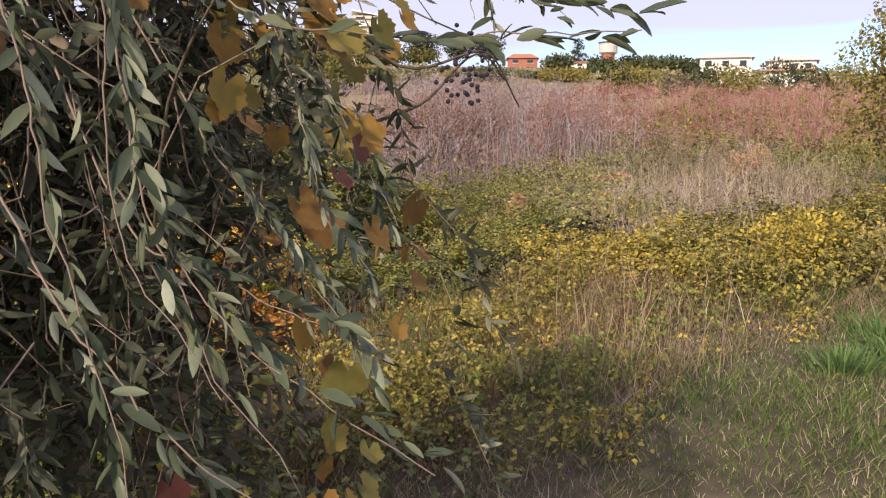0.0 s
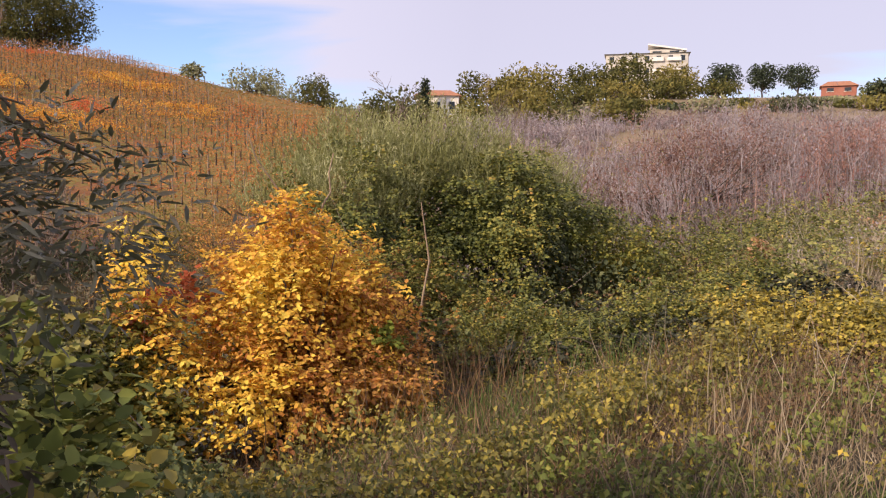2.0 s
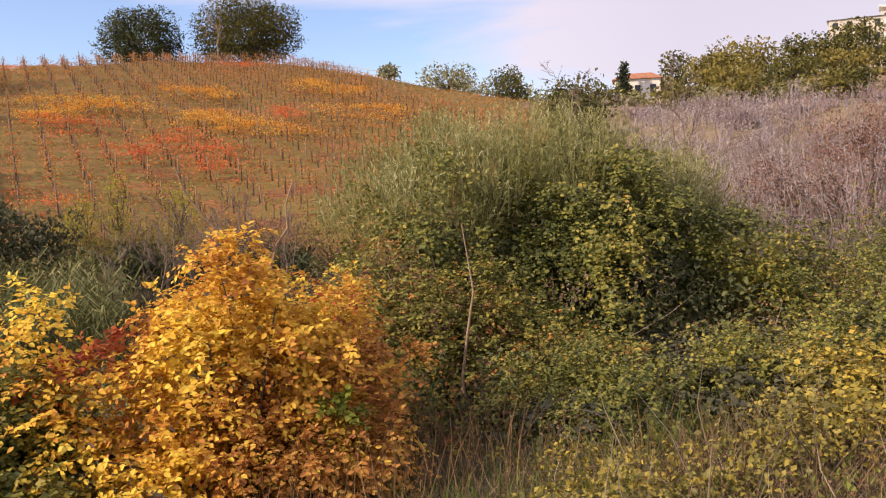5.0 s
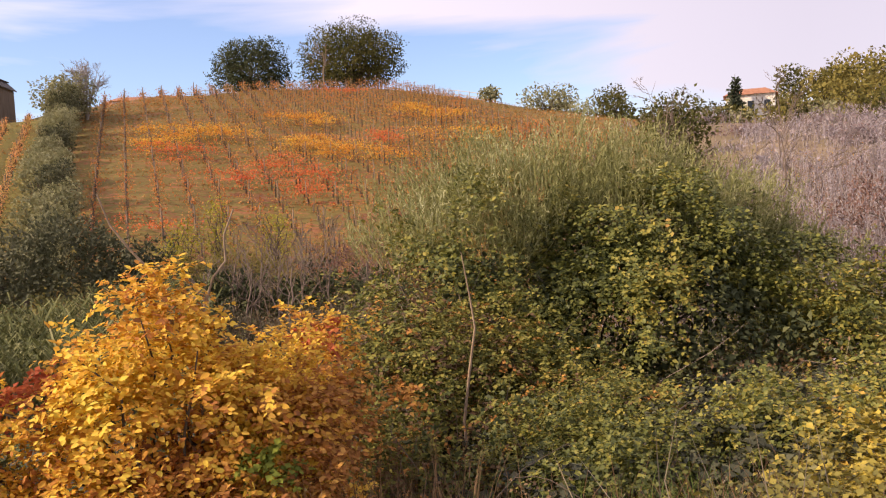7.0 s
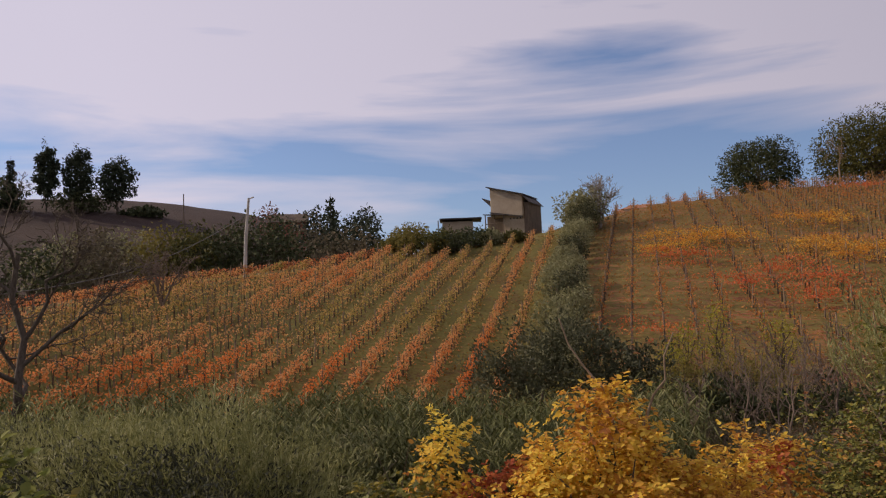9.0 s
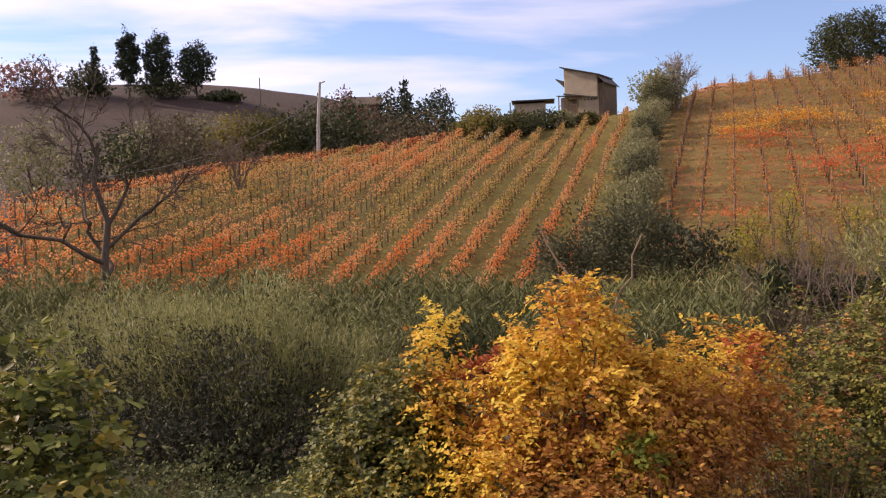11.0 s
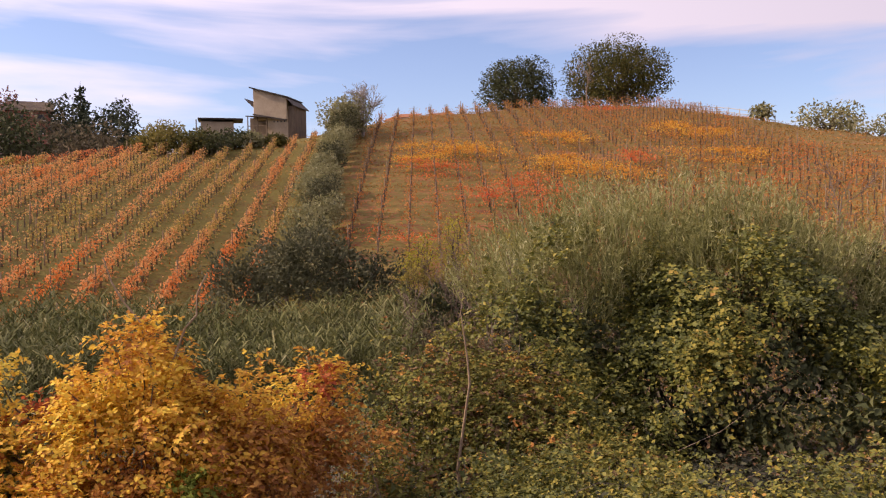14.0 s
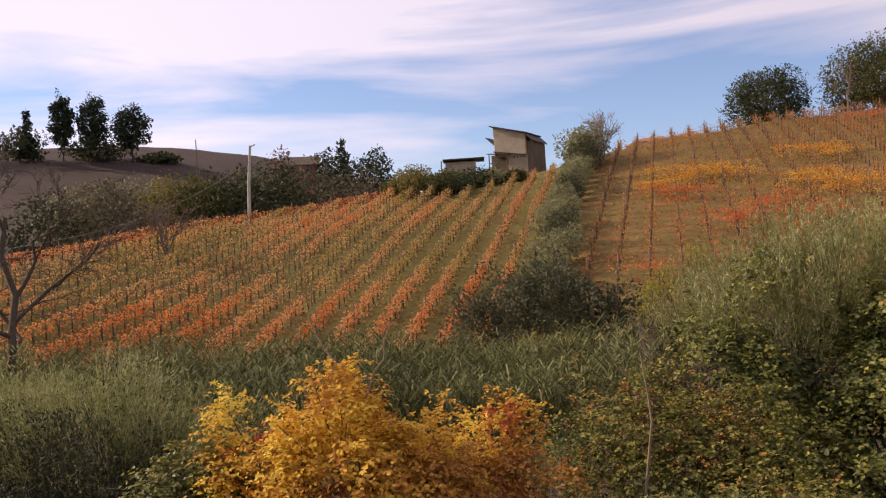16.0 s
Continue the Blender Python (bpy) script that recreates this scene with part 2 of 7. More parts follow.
M_PINE = leaf_mat("pine_needles", [(0.0, (0.028, 0.036, 0.024)), (0.6, (0.048, 0.062, 0.036)), (1.0, (0.08, 0.095, 0.05))], 0.3, 0.35, 0.1)
M_VINE = leaf_mat("vine_leaves_left", [(0.0, (0.30, 0.27, 0.07)), (0.3, (0.50, 0.36, 0.11)), (0.55, (0.74, 0.42, 0.19)), (0.8, (0.78, 0.33, 0.12)), (1.0, (0.77, 0.24, 0.06))], 0.25, 0.55, 0.4, near_end=0.34, row_shift=0.16)
M_VINE_CREST = leaf_mat("crest_vine_leaves", [(0.1, (0.58, 0.17, 0.08)), (0.6, (0.72, 0.29, 0.12)), (1.0, (0.70, 0.40, 0.15))], 0.3, 0.5, 0.35)
M_VINE_R = leaf_mat("thin_rust_vine_leaves", [(0.1, (0.30, 0.21, 0.06)), (0.5, (0.47, 0.23, 0.07)), (0.9, (0.56, 0.18, 0.06))], 0.16, 0.6, 0.3)
M_VINE_YELLOW = leaf_mat("golden_vine_leaves", [(0.1, (0.62, 0.24, 0.05)), (0.5, (0.72, 0.36, 0.06)), (0.9, (0.74, 0.50, 0.09))], 0.5, 0.5, 0.35)
M_VINE_RED = leaf_mat("scarlet_vine_leaves", [(0.1, (0.62, 0.11, 0.05)), (0.55, (0.68, 0.20, 0.075)), (1.0, (0.70, 0.37, 0.09))], 0.5, 0.5, 0.35)
M_LIME = leaf_mat("yellow_green_leaves", [(0.0, (0.20, 0.19, 0.03)), (0.5, (0.36, 0.33, 0.045)), (1.0, (0.52, 0.44, 0.07))], 0.6, 0.4, 0.35)
M_REED = leaf_mat("reed_blades", [(0.0, (0.05, 0.058, 0.022)), (0.5, (0.13, 0.142, 0.05)), (0.85, (0.255, 0.25, 0.105)), (1.0, (0.43, 0.385, 0.21))], 0.4, 0.35, 0.2)
M_DRYGRASS = leaf_mat("dry_grass_blades", [(0.0, (0.10, 0.066, 0.04)), (0.5, (0.21, 0.155, 0.095)), (1.0, (0.44, 0.35, 0.235))], 0.6, 0.35, 0.2)
M_GREENGRASS = leaf_mat("green_grass_blades", [(0.0, (0.05, 0.085, 0.022)), (0.6, (0.11, 0.155, 0.04)), (1.0, (0.23, 0.21, 0.08))], 0.6, 0.5, 0.3)
M_CANE = leaf_mat("dead_weed_stalks", [(0.0, (0.10, 0.075, 0.064)), (0.4, (0.225, 0.185, 0.18)), (0.75, (0.35, 0.31, 0.315)), (1.0, (0.62, 0.56, 0.50))], 0.12, 0.35, 0.12)
M_CANEFLUFF = leaf_mat("dead_weed_heads", [(0.1, (0.16, 0.085, 0.07)), (0.4, (0.27, 0.20, 0.195)), (0.62, (0.36, 0.325, 0.36)), (0.95, (0.46, 0.34, 0.27))], 0.13, 0.75, 0.2)
M_RUSSET = leaf_mat("russet_weeds", [(0.0, (0.13, 0.06, 0.05)), (0.45, (0.30, 0.155, 0.12)), (0.8, (0.42, 0.27, 0.22)), (1.0, (0.55, 0.44, 0.36))], 0.2, 0.5, 0.2)
M_OLIVE = leaf_mat("olive_leaves", [(0.0, (0.036, 0.04, 0.028)), (0.5, (0.064, 0.07, 0.044)), (0.8, (0.12, 0.12, 0.08)), (1.0, (0.33, 0.33, 0.25))], 3.0, 0.25, 0.15, 0.45)
M_OLIVEBOUGH = leaf_mat("bough_olive_leaves", [(0.0, (0.065, 0.062, 0.04)), (0.5, (0.13, 0.125, 0.075)), (0.85, (0.24, 0.22, 0.14)), (1.0, (0.28, 0.15, 0.07))], 3.0, 0.25, 0.2, 0.45, gloss=0.35)
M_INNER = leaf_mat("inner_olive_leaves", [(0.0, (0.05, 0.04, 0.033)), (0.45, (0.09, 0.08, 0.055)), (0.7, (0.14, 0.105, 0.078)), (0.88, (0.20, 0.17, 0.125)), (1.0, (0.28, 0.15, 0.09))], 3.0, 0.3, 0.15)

# grey leaf colours with the shade already mixed in
M_SHADE = leaf_mat("shade_toned_grey_leaves", [(0.1, (0.022, 0.024, 0.016)), (0.5, (0.055, 0.058, 0.036)), (0.8, (0.12, 0.122, 0.075)), (1.0, (0.24, 0.225, 0.15))], 0.7, 0.4, 0.1)
M_DEADLEAF = leaf_mat("dead_brown_leaves", [(0.0, (0.06, 0.035, 0.02)), (0.5, (0.155, 0.092, 0.046)), (1.0, (0.30, 0.20, 0.11))], 1.2, 0.4, 0.15)
M_LITTER = leaf_mat("leaf_litter", [(0.1, (0.16, 0.14, 0.035)), (0.35, (0.28, 0.17, 0.048)), (0.65, (0.44, 0.21, 0.06)), (0.95, (0.60, 0.27, 0.07))], 0.12, 0.55, 0.2)
M_REDWEED = leaf_mat("dark_red_leaves", [(0.0, (0.13, 0.03, 0.03)), (0.5, (0.26, 0.07, 0.06)), (1.0, (0.38, 0.17, 0.13))], 1.0, 0.3, 0.3)
M_EVERBUSH = leaf_mat("evergreen_bush_leaves", [(0.0, (0.05, 0.056, 0.03)), (0.5, (0.10, 0.105, 0.055)), (1.0, (0.2, 0.19, 0.115))], 0.5, 0.5, 0.2)
M_RUSTLEAF = leaf_mat("rust_brown_leaves", [(0.0, (0.22, 0.085, 0.038)), (0.4, (0.46, 0.21, 0.06)), (0.75, (0.64, 0.36, 0.085)), (1.0, (0.66, 0.47, 0.12))], 2.0, 0.4, 0.35)
M_RUSTRED = leaf_mat("rust_red_leaves", [(0.0, (0.24, 0.05, 0.03)), (0.5, (0.46, 0.12, 0.05)), (1.0, (0.60, 0.24, 0.08))], 2.0, 0.3, 0.35)
M_GREENLEAF = leaf_mat("late_green_leaves", [(0.0, (0.12, 0.16, 0.03)), (1.0, (0.30, 0.33, 0.05))], 2.0, 0.3, 0.35)
M_HOLLOW = leaf_mat("hollow_bramble_leaves", [(0.1, (0.045, 0.06, 0.026)), (0.45, (0.10, 0.12, 0.045)), (0.75, (0.18, 0.19, 0.08)), (1.0, (0.32, 0.27, 0.12))], 0.35, 0.45, 0.25)
M_TUFT = leaf_mat("fresh_grass_blades", [(0.0, (0.05, 0.10, 0.03)), (0.6, (0.12, 0.20, 0.06)), (1.0, (0.2, 0.27, 0.1))], 3, 0.3, 0.3)
M_PLASTER = noise_mat("weathered_beige_plaster", [(0.3, (0.30, 0.24, 0.175)), (0.55, (0.42, 0.345, 0.255)), (0.75, (0.48, 0.41, 0.31))], 0.9, 9, 0.9, 0.2)
M_WHITEWALL = noise_mat("white_render", [(0.3, (0.60, 0.56, 0.50)), (0.7, (0.80, 0.77, 0.71))], 0.4, 8, 0.9, 0.1)
M_CREAM = noise_mat("cream_render", [(0.3, (0.42, 0.385, 0.33)), (0.7, (0.55, 0.51, 0.45))], 0.3, 8, 0.9, 0.1)
M_REDWALL = noise_mat("brick_red_wall", [(0.3, (0.25, 0.09, 0.06)), (0.7, (0.36, 0.15, 0.105))], 0.5, 9, 0.9, 0.1)
M_ROOFTILE = noise_mat("terracotta_roof", [(0.3, (0.26, 0.11, 0.06)), (0.7, (0.42, 0.2, 0.115))], 0.6, 9, 0.9, 0.3, (4, 1, 1))
M_DARKROOF = noise_mat("dark_sheet_roof", [(0.3, (0.035, 0.03, 0.028)), (0.7, (0.085, 0.07, 0.062))], 0.8, 9, 0.7, 0.2)
M_WOOD = noise_mat("old_grey_timber", [(0.3, (0.075, 0.055, 0.04)), (0.7, (0.2, 0.155, 0.115))], 3, 6, 0.85, 0.4, (1, 1, 0.2))
M_CONCRETE = noise_mat("pale_concrete", [(0.3, (0.38, 0.36, 0.33)), (0.7, (0.55, 0.53, 0.49))], 2, 7, 0.85, 0.2)
M_DARKGLASS, _n, _l, _b = base_mat("dark_window_glass", 0.12)
_b.inputs["Base Color"].default_value = (0.03, 0.035, 0.04, 1)
M_CABLE, _n, _l, _b = base_mat("dark_cable", 0.6)
_b.inputs["Base Color"].default_value = (0.12, 0.11, 0.10, 1)
M_BERRY, _n, _l, _b = base_mat("dark_grapes", 0.75)
_b.inputs["Base Color"].default_value = (0.022, 0.016, 0.03, 1)

MASONRY = (M_PLASTER, M_WHITEWALL, M_CREAM, M_REDWALL, M_ROOFTILE, M_DARKROOF, M_WOOD, M_CONCRETE, M_DARKGLASS)

# ---- ground shape ----
# azimuth (degrees, left of +y), height at 24 m, foot of the far slope (range, height), crest (range, height), height at 240 m
SLOPES = [
    (-180, 1.0, 60, 2, 120, 5, 9), (-110, 0.8, 55, 3, 110, 7, 14), (-70, 0.9, 42, 2.6, 70, 4.6, 18), (-57, 0.9, 42, 2.6, 70, 5.2, 21),
    (-45, 0.3, 36, 1.8, 65, 5.2, 21.5), (-35, -0.6, 36, 1.5, 65, 5.4, 22), (-25, -1.5, 38, 0.8, 80, 6.2, 21), (-16, -2.3, 42, 0.6, 90, 8.0, 18),
    (-8, -3.0, 44, -1.6, 96, 10.5, 15), (-1, -3.4, 44, -2.6, 108, 14.4, 13), (6, -3.6, 44, -2.8, 110, 16.4, 13), (14, -3.8, 44, -2.6, 105, 15.6, 13),
    (21, -4.0, 43, -2.6, 99, 13.8, 13), (28, -4.0, 43, -3.4, 92, 10.8, 14), (39, -3.9, 42, -3.2, 80, 7.8, 22), (48, -3.8, 41, -3.2, 74, 6.2, 33),
    (56, -3.6, 40, -3.0, 64, 4.4, 36), (63, -3.4, 38, -2.8, 56, 3.2, 35), (75, -3.0, 38, -2.6, 60, 2.0, 28), (110, -1.0, 50, 0, 90, 3, 12), (180, 1.0, 60, 2, 120, 5, 9)]


def smooth_interp(x, xs, ys):
    """Monotone cubic through knots, for arrays."""
    xs, ys = np.asarray(xs, float), np.asarray(ys, float)
    h = np.diff(xs)
    s = np.diff(ys) / h
    m = np.zeros_like(ys)
    inner = s[1:] * s[:-1] > 0
    m[1:-1][inner] = 2 * s[1:][inner] * s[:-1][inner] / (s[1:] + s[:-1])[inner]
    m[0], m[-1] = s[0], s[-1]
    x = np.clip(x, xs[0], xs[-1])
    k = np.clip(np.searchsorted(xs, x) - 1, 0, len(h) - 1)
    u = (x - xs[k]) / h[k]
    return ((1 + 2 * u) * (1 - u) ** 2 * ys[k] + u * (1 - u) ** 2 * h[k] * m[k]
            + u * u * (3 - 2 * u) * ys[k + 1] + u * u * (u - 1) * h[k] * m[k + 1])


def height(x, y):
    """Ground height, for arrays."""
    x, y = np.atleast_1d(np.asarray(x, float)), np.atleast_1d(np.asarray(y, float))
    r = np.hypot(x, y)
    az = np.degrees(np.arctan2(-x, y))
    table = np.array(SLOPES, float)
    v24, fr, fz, cr, cz, far = (smooth_interp(az, table[:, 0], table[:, k]) for k in range(1, 7))
    z = np.zeros_like(r)

    def ease(a, b):
        u = np.clip((r - a) / (b - a), 0, 1)
        return u * u * (3 - 2 * u)
    near = v24 * (0.55 * np.clip((r - 1.5) / 22.5, 0, 1) + 0.45 * ease(1.5, 24))
    z = near + (fz - v24) * ease(24, fr)
    up = np.clip((r - fr) / (cr - fr), 0, 1)
    z = z + (cz - fz) * np.where(up < 1, 1.15 * up - 0.15 * up ** 3.0 * 1.0, 1)
    z = z - 2.5 * np.exp(-((r - cr - 22) / 14) ** 2) * (r > cr) * (1 - np.exp(-((r - cr) / 6) ** 2))
    z = z + (far - cz) * ease(cr + 15, 240)
    z = z + 0.075 * x * np.exp(-(r / 7) ** 2)
    bump = 0.05 * np.sin(1.7 * x + 0.6 * y) * np.sin(1.3 * y - 0.8 * x) + 0.15 * np.sin(0.31 * x + 1) * np.sin(0.27 * y)
    return z + bump * np.clip((r - 2) / 10, 0, 1)


# ---- building blocks ----
rng = np.random.default_rng(7)


def tri_mesh(name, verts, tris):
    verts, tris = np.asarray(verts, np.float32), np.asarray(tris, np.int32)
    me = bpy.data.meshes.new(name)
    me.vertices.add(len(verts)); me.vertices.foreach_set("co", verts.ravel())
    me.loops.add(tris.size); me.loops.foreach_set("vertex_index", tris.ravel())
    me.polygons.add(len(tris))
    me.polygons.foreach_set("loop_start", np.arange(0, tris.size, 3, dtype=np.int32))
    me.polygons.foreach_set("loop_total", np.full(len(tris), 3, np.int32))
    me.update(calc_edges=True)
    me.validate()
    return me


def thing(name, base, label, category, group="", kind=""):
    ob = new(name)
    ob.location = base
    ob.empty_display_size = 0.2
    return tagged(ob, label, category, group, kind)


def part(name, geo, material, parent=None, label="", origin=(0, 0, 0)):
    """One mesh object from (verts, tris) in world metres; origin is the root thing's base."""
    verts, tris = geo
    me = tri_mesh(name, np.asarray(verts, float) - np.asarray(origin, float), tris)
    me.materials.append(material)
    if material in MASONRY:
        me.shade_flat()
    ob = new(name, me)
    ob.parent = parent
    return tagged(ob, label)


def stuff(name, geo, material, label, category):
    ob = part(name, geo, material)
    return tagged(ob, label, category, kind="stuff")


def join(*geos):
    vs, fs, k = [], [], 0
    for v, f in geos:
        if len(v):
            vs.append(np.asarray(v, float)); fs.append(np.asarray(f) + k); k += len(v)
    return np.concatenate(vs), np.concatenate(fs)


def unit(a):
    return a / np.maximum(np.linalg.norm(a, axis=-1, keepdims=True), 1e-9)


def leaf_geo(p, axis, normal, length, width, round_=False, fold=0.25):
    """Leaves at p: folded along the midrib; two triangles each, or four if round."""
    p, axis = np.asarray(p, float), unit(np.asarray(axis, float))
    side = unit(np.cross(axis, normal))
    up = np.cross(side, axis)
    n = len(p)
    length = np.broadcast_to(np.asarray(length, float), (n,))[:, None]
    width = np.broadcast_to(np.asarray(width, float), (n,))[:, None]
    if round_:
        v = np.stack([p, p + axis * length * 0.3 + side * width * 0.48 + up * width * fold, p + axis * length * 0.68 + side * width * 0.4 + up * width * fold * 0.7,
                      p + axis * length, p + axis * length * 0.68 - side * width * 0.4 + up * width * fold * 0.7, p + axis * length * 0.3 - side * width * 0.48 + up * width * fold], 1)
        t = np.array([[0, 1, 2], [0, 2, 3], [0, 3, 4], [0, 4, 5]])
    else:
        v = np.stack([p, p + axis * length * 0.45 + side * width * 0.5 + up * width * fold, p + axis * length, p + axis * length * 0.45 - side * width * 0.5 + up * width * fold], 1)
        t = np.array([[0, 1, 2], [0, 2, 3]])
    f = t[None] + (np.arange(n) * v.shape[1])[:, None, None]
    return v.reshape(-1, 3), f.reshape(-1, 3)


def blade_geo(p, tip, width, bend):
    """Grass blades and thin stalks: flat ribbons of three triangles, bent half way up."""
    p, tip = np.asarray(p, float), np.asarray(tip, float)
    n = len(p)
    turn = rng.uniform(0, 2 * math.pi, n)
    side = np.stack([np.cos(turn), np.sin(turn), np.zeros(n)], 1) * np.broadcast_to(np.asarray(width, float), (n,))[:, None] / 2
    mid = p * 0.45 + tip * 0.55 + bend
    v = np.stack([p - side, p + side, mid - side * 0.8, mid + side * 0.8, tip], 1)
    t = np.array([[0, 1, 3], [0, 3, 2], [2, 3, 4]])
    f = t[None] + (np.arange(n) * 5)[:, None, None]
    return v.reshape(-1, 3), f.reshape(-1, 3)


def tube_geo(p0, p1, r0, r1, sides=5):
    """Tapered round pieces from p0 to p1."""
    p0, p1 = np.atleast_2d(np.asarray(p0, float)), np.atleast_2d(np.asarray(p1, float))
    n = len(p0)
    d = unit(p1 - p0)
    ref = np.where(np.abs(d[:, 2:3]) < 0.9, np.array([[0, 0, 1.0]]), np.array([[1.0, 0, 0]]))
    a = unit(np.cross(d, ref))
    b = np.cross(d, a)
    r0 = np.broadcast_to(np.asarray(r0, float), (n,))[:, None, None]
    r1 = np.broadcast_to(np.asarray(r1, float), (n,))[:, None, None]
    ang = np.arange(sides) * 2 * math.pi / sides
    ring = a[:, None] * np.cos(ang)[None, :, None] + b[:, None] * np.sin(ang)[None, :, None]
    v = np.concatenate([p0[:, None] + ring * r0, p1[:, None] + ring * r1], 1)
    k = np.arange(sides)
    j = (k + 1) % sides
    t = np.concatenate([np.stack([k, j, j + sides], 1), np.stack([k, j + sides, k + sides], 1)])
    f = t[None] + (np.arange(n) * 2 * sides)[:, None, None]
    return v.reshape(-1, 3), f.reshape(-1, 3)


def curve_tube(points, radii, sides=6):
    """One unbroken tapered tube through the points."""
    p, radii = np.asarray(points, float), np.asarray(radii, float)
    d = unit(np.gradient(p, axis=0))
    ref = np.array([0, 0, 1.0]) if abs(unit(p[-1] - p[0])[2]) < 0.8 else np.array([1.0, 0, 0])
    a = unit(np.cross(d, ref))
    b = np.cross(d, a)
    ang = np.arange(sides) * 2 * math.pi / sides
    v = p[:, None] + (a[:, None] * np.cos(ang)[None, :, None] + b[:, None] * np.sin(ang)[None, :, None]) * radii[:, None, None]
    k = np.arange(sides)
    j = (k + 1) % sides
    t = np.concatenate([np.stack([k, j, j + sides], 1), np.stack([k, j + sides, k + sides], 1)])
    f = t[None] + (np.arange(len(p) - 1) * sides)[:, None, None]
    return v.reshape(-1, 3), f.reshape(-1, 3)


def box_geo(size, centre, turn=0.0):
    """A box turned about z, with slightly chamfered upright edges."""
    sx, sy, sz = np.asarray(size, float) / 2
    c = min(sx, sy) * 0.04
    ring = np.array([(-sx + c, -sy), (sx - c, -sy), (sx, -sy + c), (sx, sy - c), (sx - c, sy), (-sx + c, sy), (-sx, sy - c), (-sx, -sy + c)])
    v = np.concatenate([np.c_[ring, np.full(8, -sz)], np.c_[ring, np.full(8, sz)]])
    k = np.arange(8); j = (k + 1) % 8
    t = [np.stack([k, j, j + 8], 1), np.stack([k, j + 8, k + 8], 1), np.array([[0, i + 1, i] for i in range(1, 7)]), np.array([[8, 8 + i, 9 + i] for i in range(1, 7)])]
    ca, sa = math.cos(radians(turn)), math.sin(radians(turn))
    v = np.c_[v[:, 0] * ca - v[:, 1] * sa, v[:, 0] * sa + v[:, 1] * ca, v[:, 2]] + np.asarray(centre, float)
    return v, np.concatenate(t)


def quad_geo(corners, thick=0.0):
    """A slab from four corners, thickened downwards."""
    c = np.asarray(corners, float)
    v = np.concatenate([c, c - (0, 0, thick)])
    t = [[0, 1, 2], [0, 2, 3], [4, 6, 5], [4, 7, 6]]
    for i in range(4):
        j = (i + 1) % 4
        t += [[i, i + 4, j + 4], [i, j + 4, j]]
    return v, np.array(t)


def ground_z(x, y):
    return float(height(x, y)[0])


def blob_points(n, blobs, shell=0.55, lumps=0.22, low=-0.5):
    """Points in the outer shell of lumpy ellipsoids (cx, cy, cz, rx, ry, rz), and outward directions."""
    blobs = np.asarray(blobs, float)
    area = (blobs[:, 3] * blobs[:, 4] * blobs[:, 5]) ** (2 / 3)
    which = rng.choice(len(blobs), n, p=area / area.sum())
    d = unit(rng.normal(size=(n, 3)))
    d[:, 2] = np.where(d[:, 2] < low, -d[:, 2], d[:, 2])
    ph = blobs[which, 0] * 3.1 + blobs[which, 1]
    bump = 1 + lumps * np.sin(5.1 * d[:, 0] + ph) * np.sin(4.3 * d[:, 1] + 1.7 * ph) + lumps * 0.7 * np.sin(9.7 * d[:, 2] + 6.1 * d[:, 0] + ph)
    rad = (shell + (1 - shell) * rng.random(n) ** 0.6) * bump
    p = blobs[which, :3] + d * blobs[which, 3:6] * rad[:, None]
    return p, d


def foliage(n, blobs, length, width, shell=0.55, lumps=0.22, droop=0.3, round_=False, up=0.0, low=-0.5, rise=0.0):
    p, d = blob_points(n, blobs, shell, lumps, low)
    axis = unit(d * 0.6 + rng.normal(size=(n, 3)) * 0.7 + np.array([0, 0, rise - droop]))
    normal = unit(d + rng.normal(size=(n, 3)) * 0.5 + np.array([0, 0, 0.5 + up]))
    s = rng.uniform(0.65, 1.25, n)
    return leaf_geo(p, axis, normal, length * s, width * s, round_)


def spray_foliage(n, per, blobs, reach, length, width, shell=0.7, lumps=0.25, droop=0.5, low=-0.5, pick=None, round_=False):
    """Short arching sprays with leaves along them, so that the leaf mass breaks into tufts and dark gaps."""
    p, d = blob_points(n, blobs, shell, lumps, low)
    if pick is not None:
        keep = pick(p)
        p, d, n = p[keep], d[keep], int(keep.sum())
    axis = unit(d * 0.8 + rng.normal(size=(n, 3)) * 0.5 + np.array([0, 0, 0.25]))
    L = reach * rng.uniform(0.6, 1.3, n)
    k = np.repeat(np.arange(n), per)
    u = np.tile((np.arange(per) + 0.5) / per, n) + rng.normal(0, 0.05, n * per)
    c = p[k] + axis[k] * (L[k] * u)[:, None] - np.array([0, 0, 1.0]) * (droop * L[k] * u * u)[:, None]
    side = unit(np.cross(axis[k], np.array([0, 0, 1.0]))) * np.tile(np.where(np.arange(per) % 2 == 0, 1.0, -1.0), n)[:, None]
    la = unit(axis[k] * 0.55 + side * 0.8 + rng.normal(size=(n * per, 3)) * 0.35 - np.array([0, 0, droop * 0.6]))
    nn = unit(d[k] * 0.7 + rng.normal(size=(n * per, 3)) * 0.45 + np.array([0, 0, 0.8]))
    s = rng.uniform(0.65, 1.25, n * per)
    return leaf_geo(c, la, nn, length * s, width * s * (1.0 if round_ else 1.25), round_, 0.18)


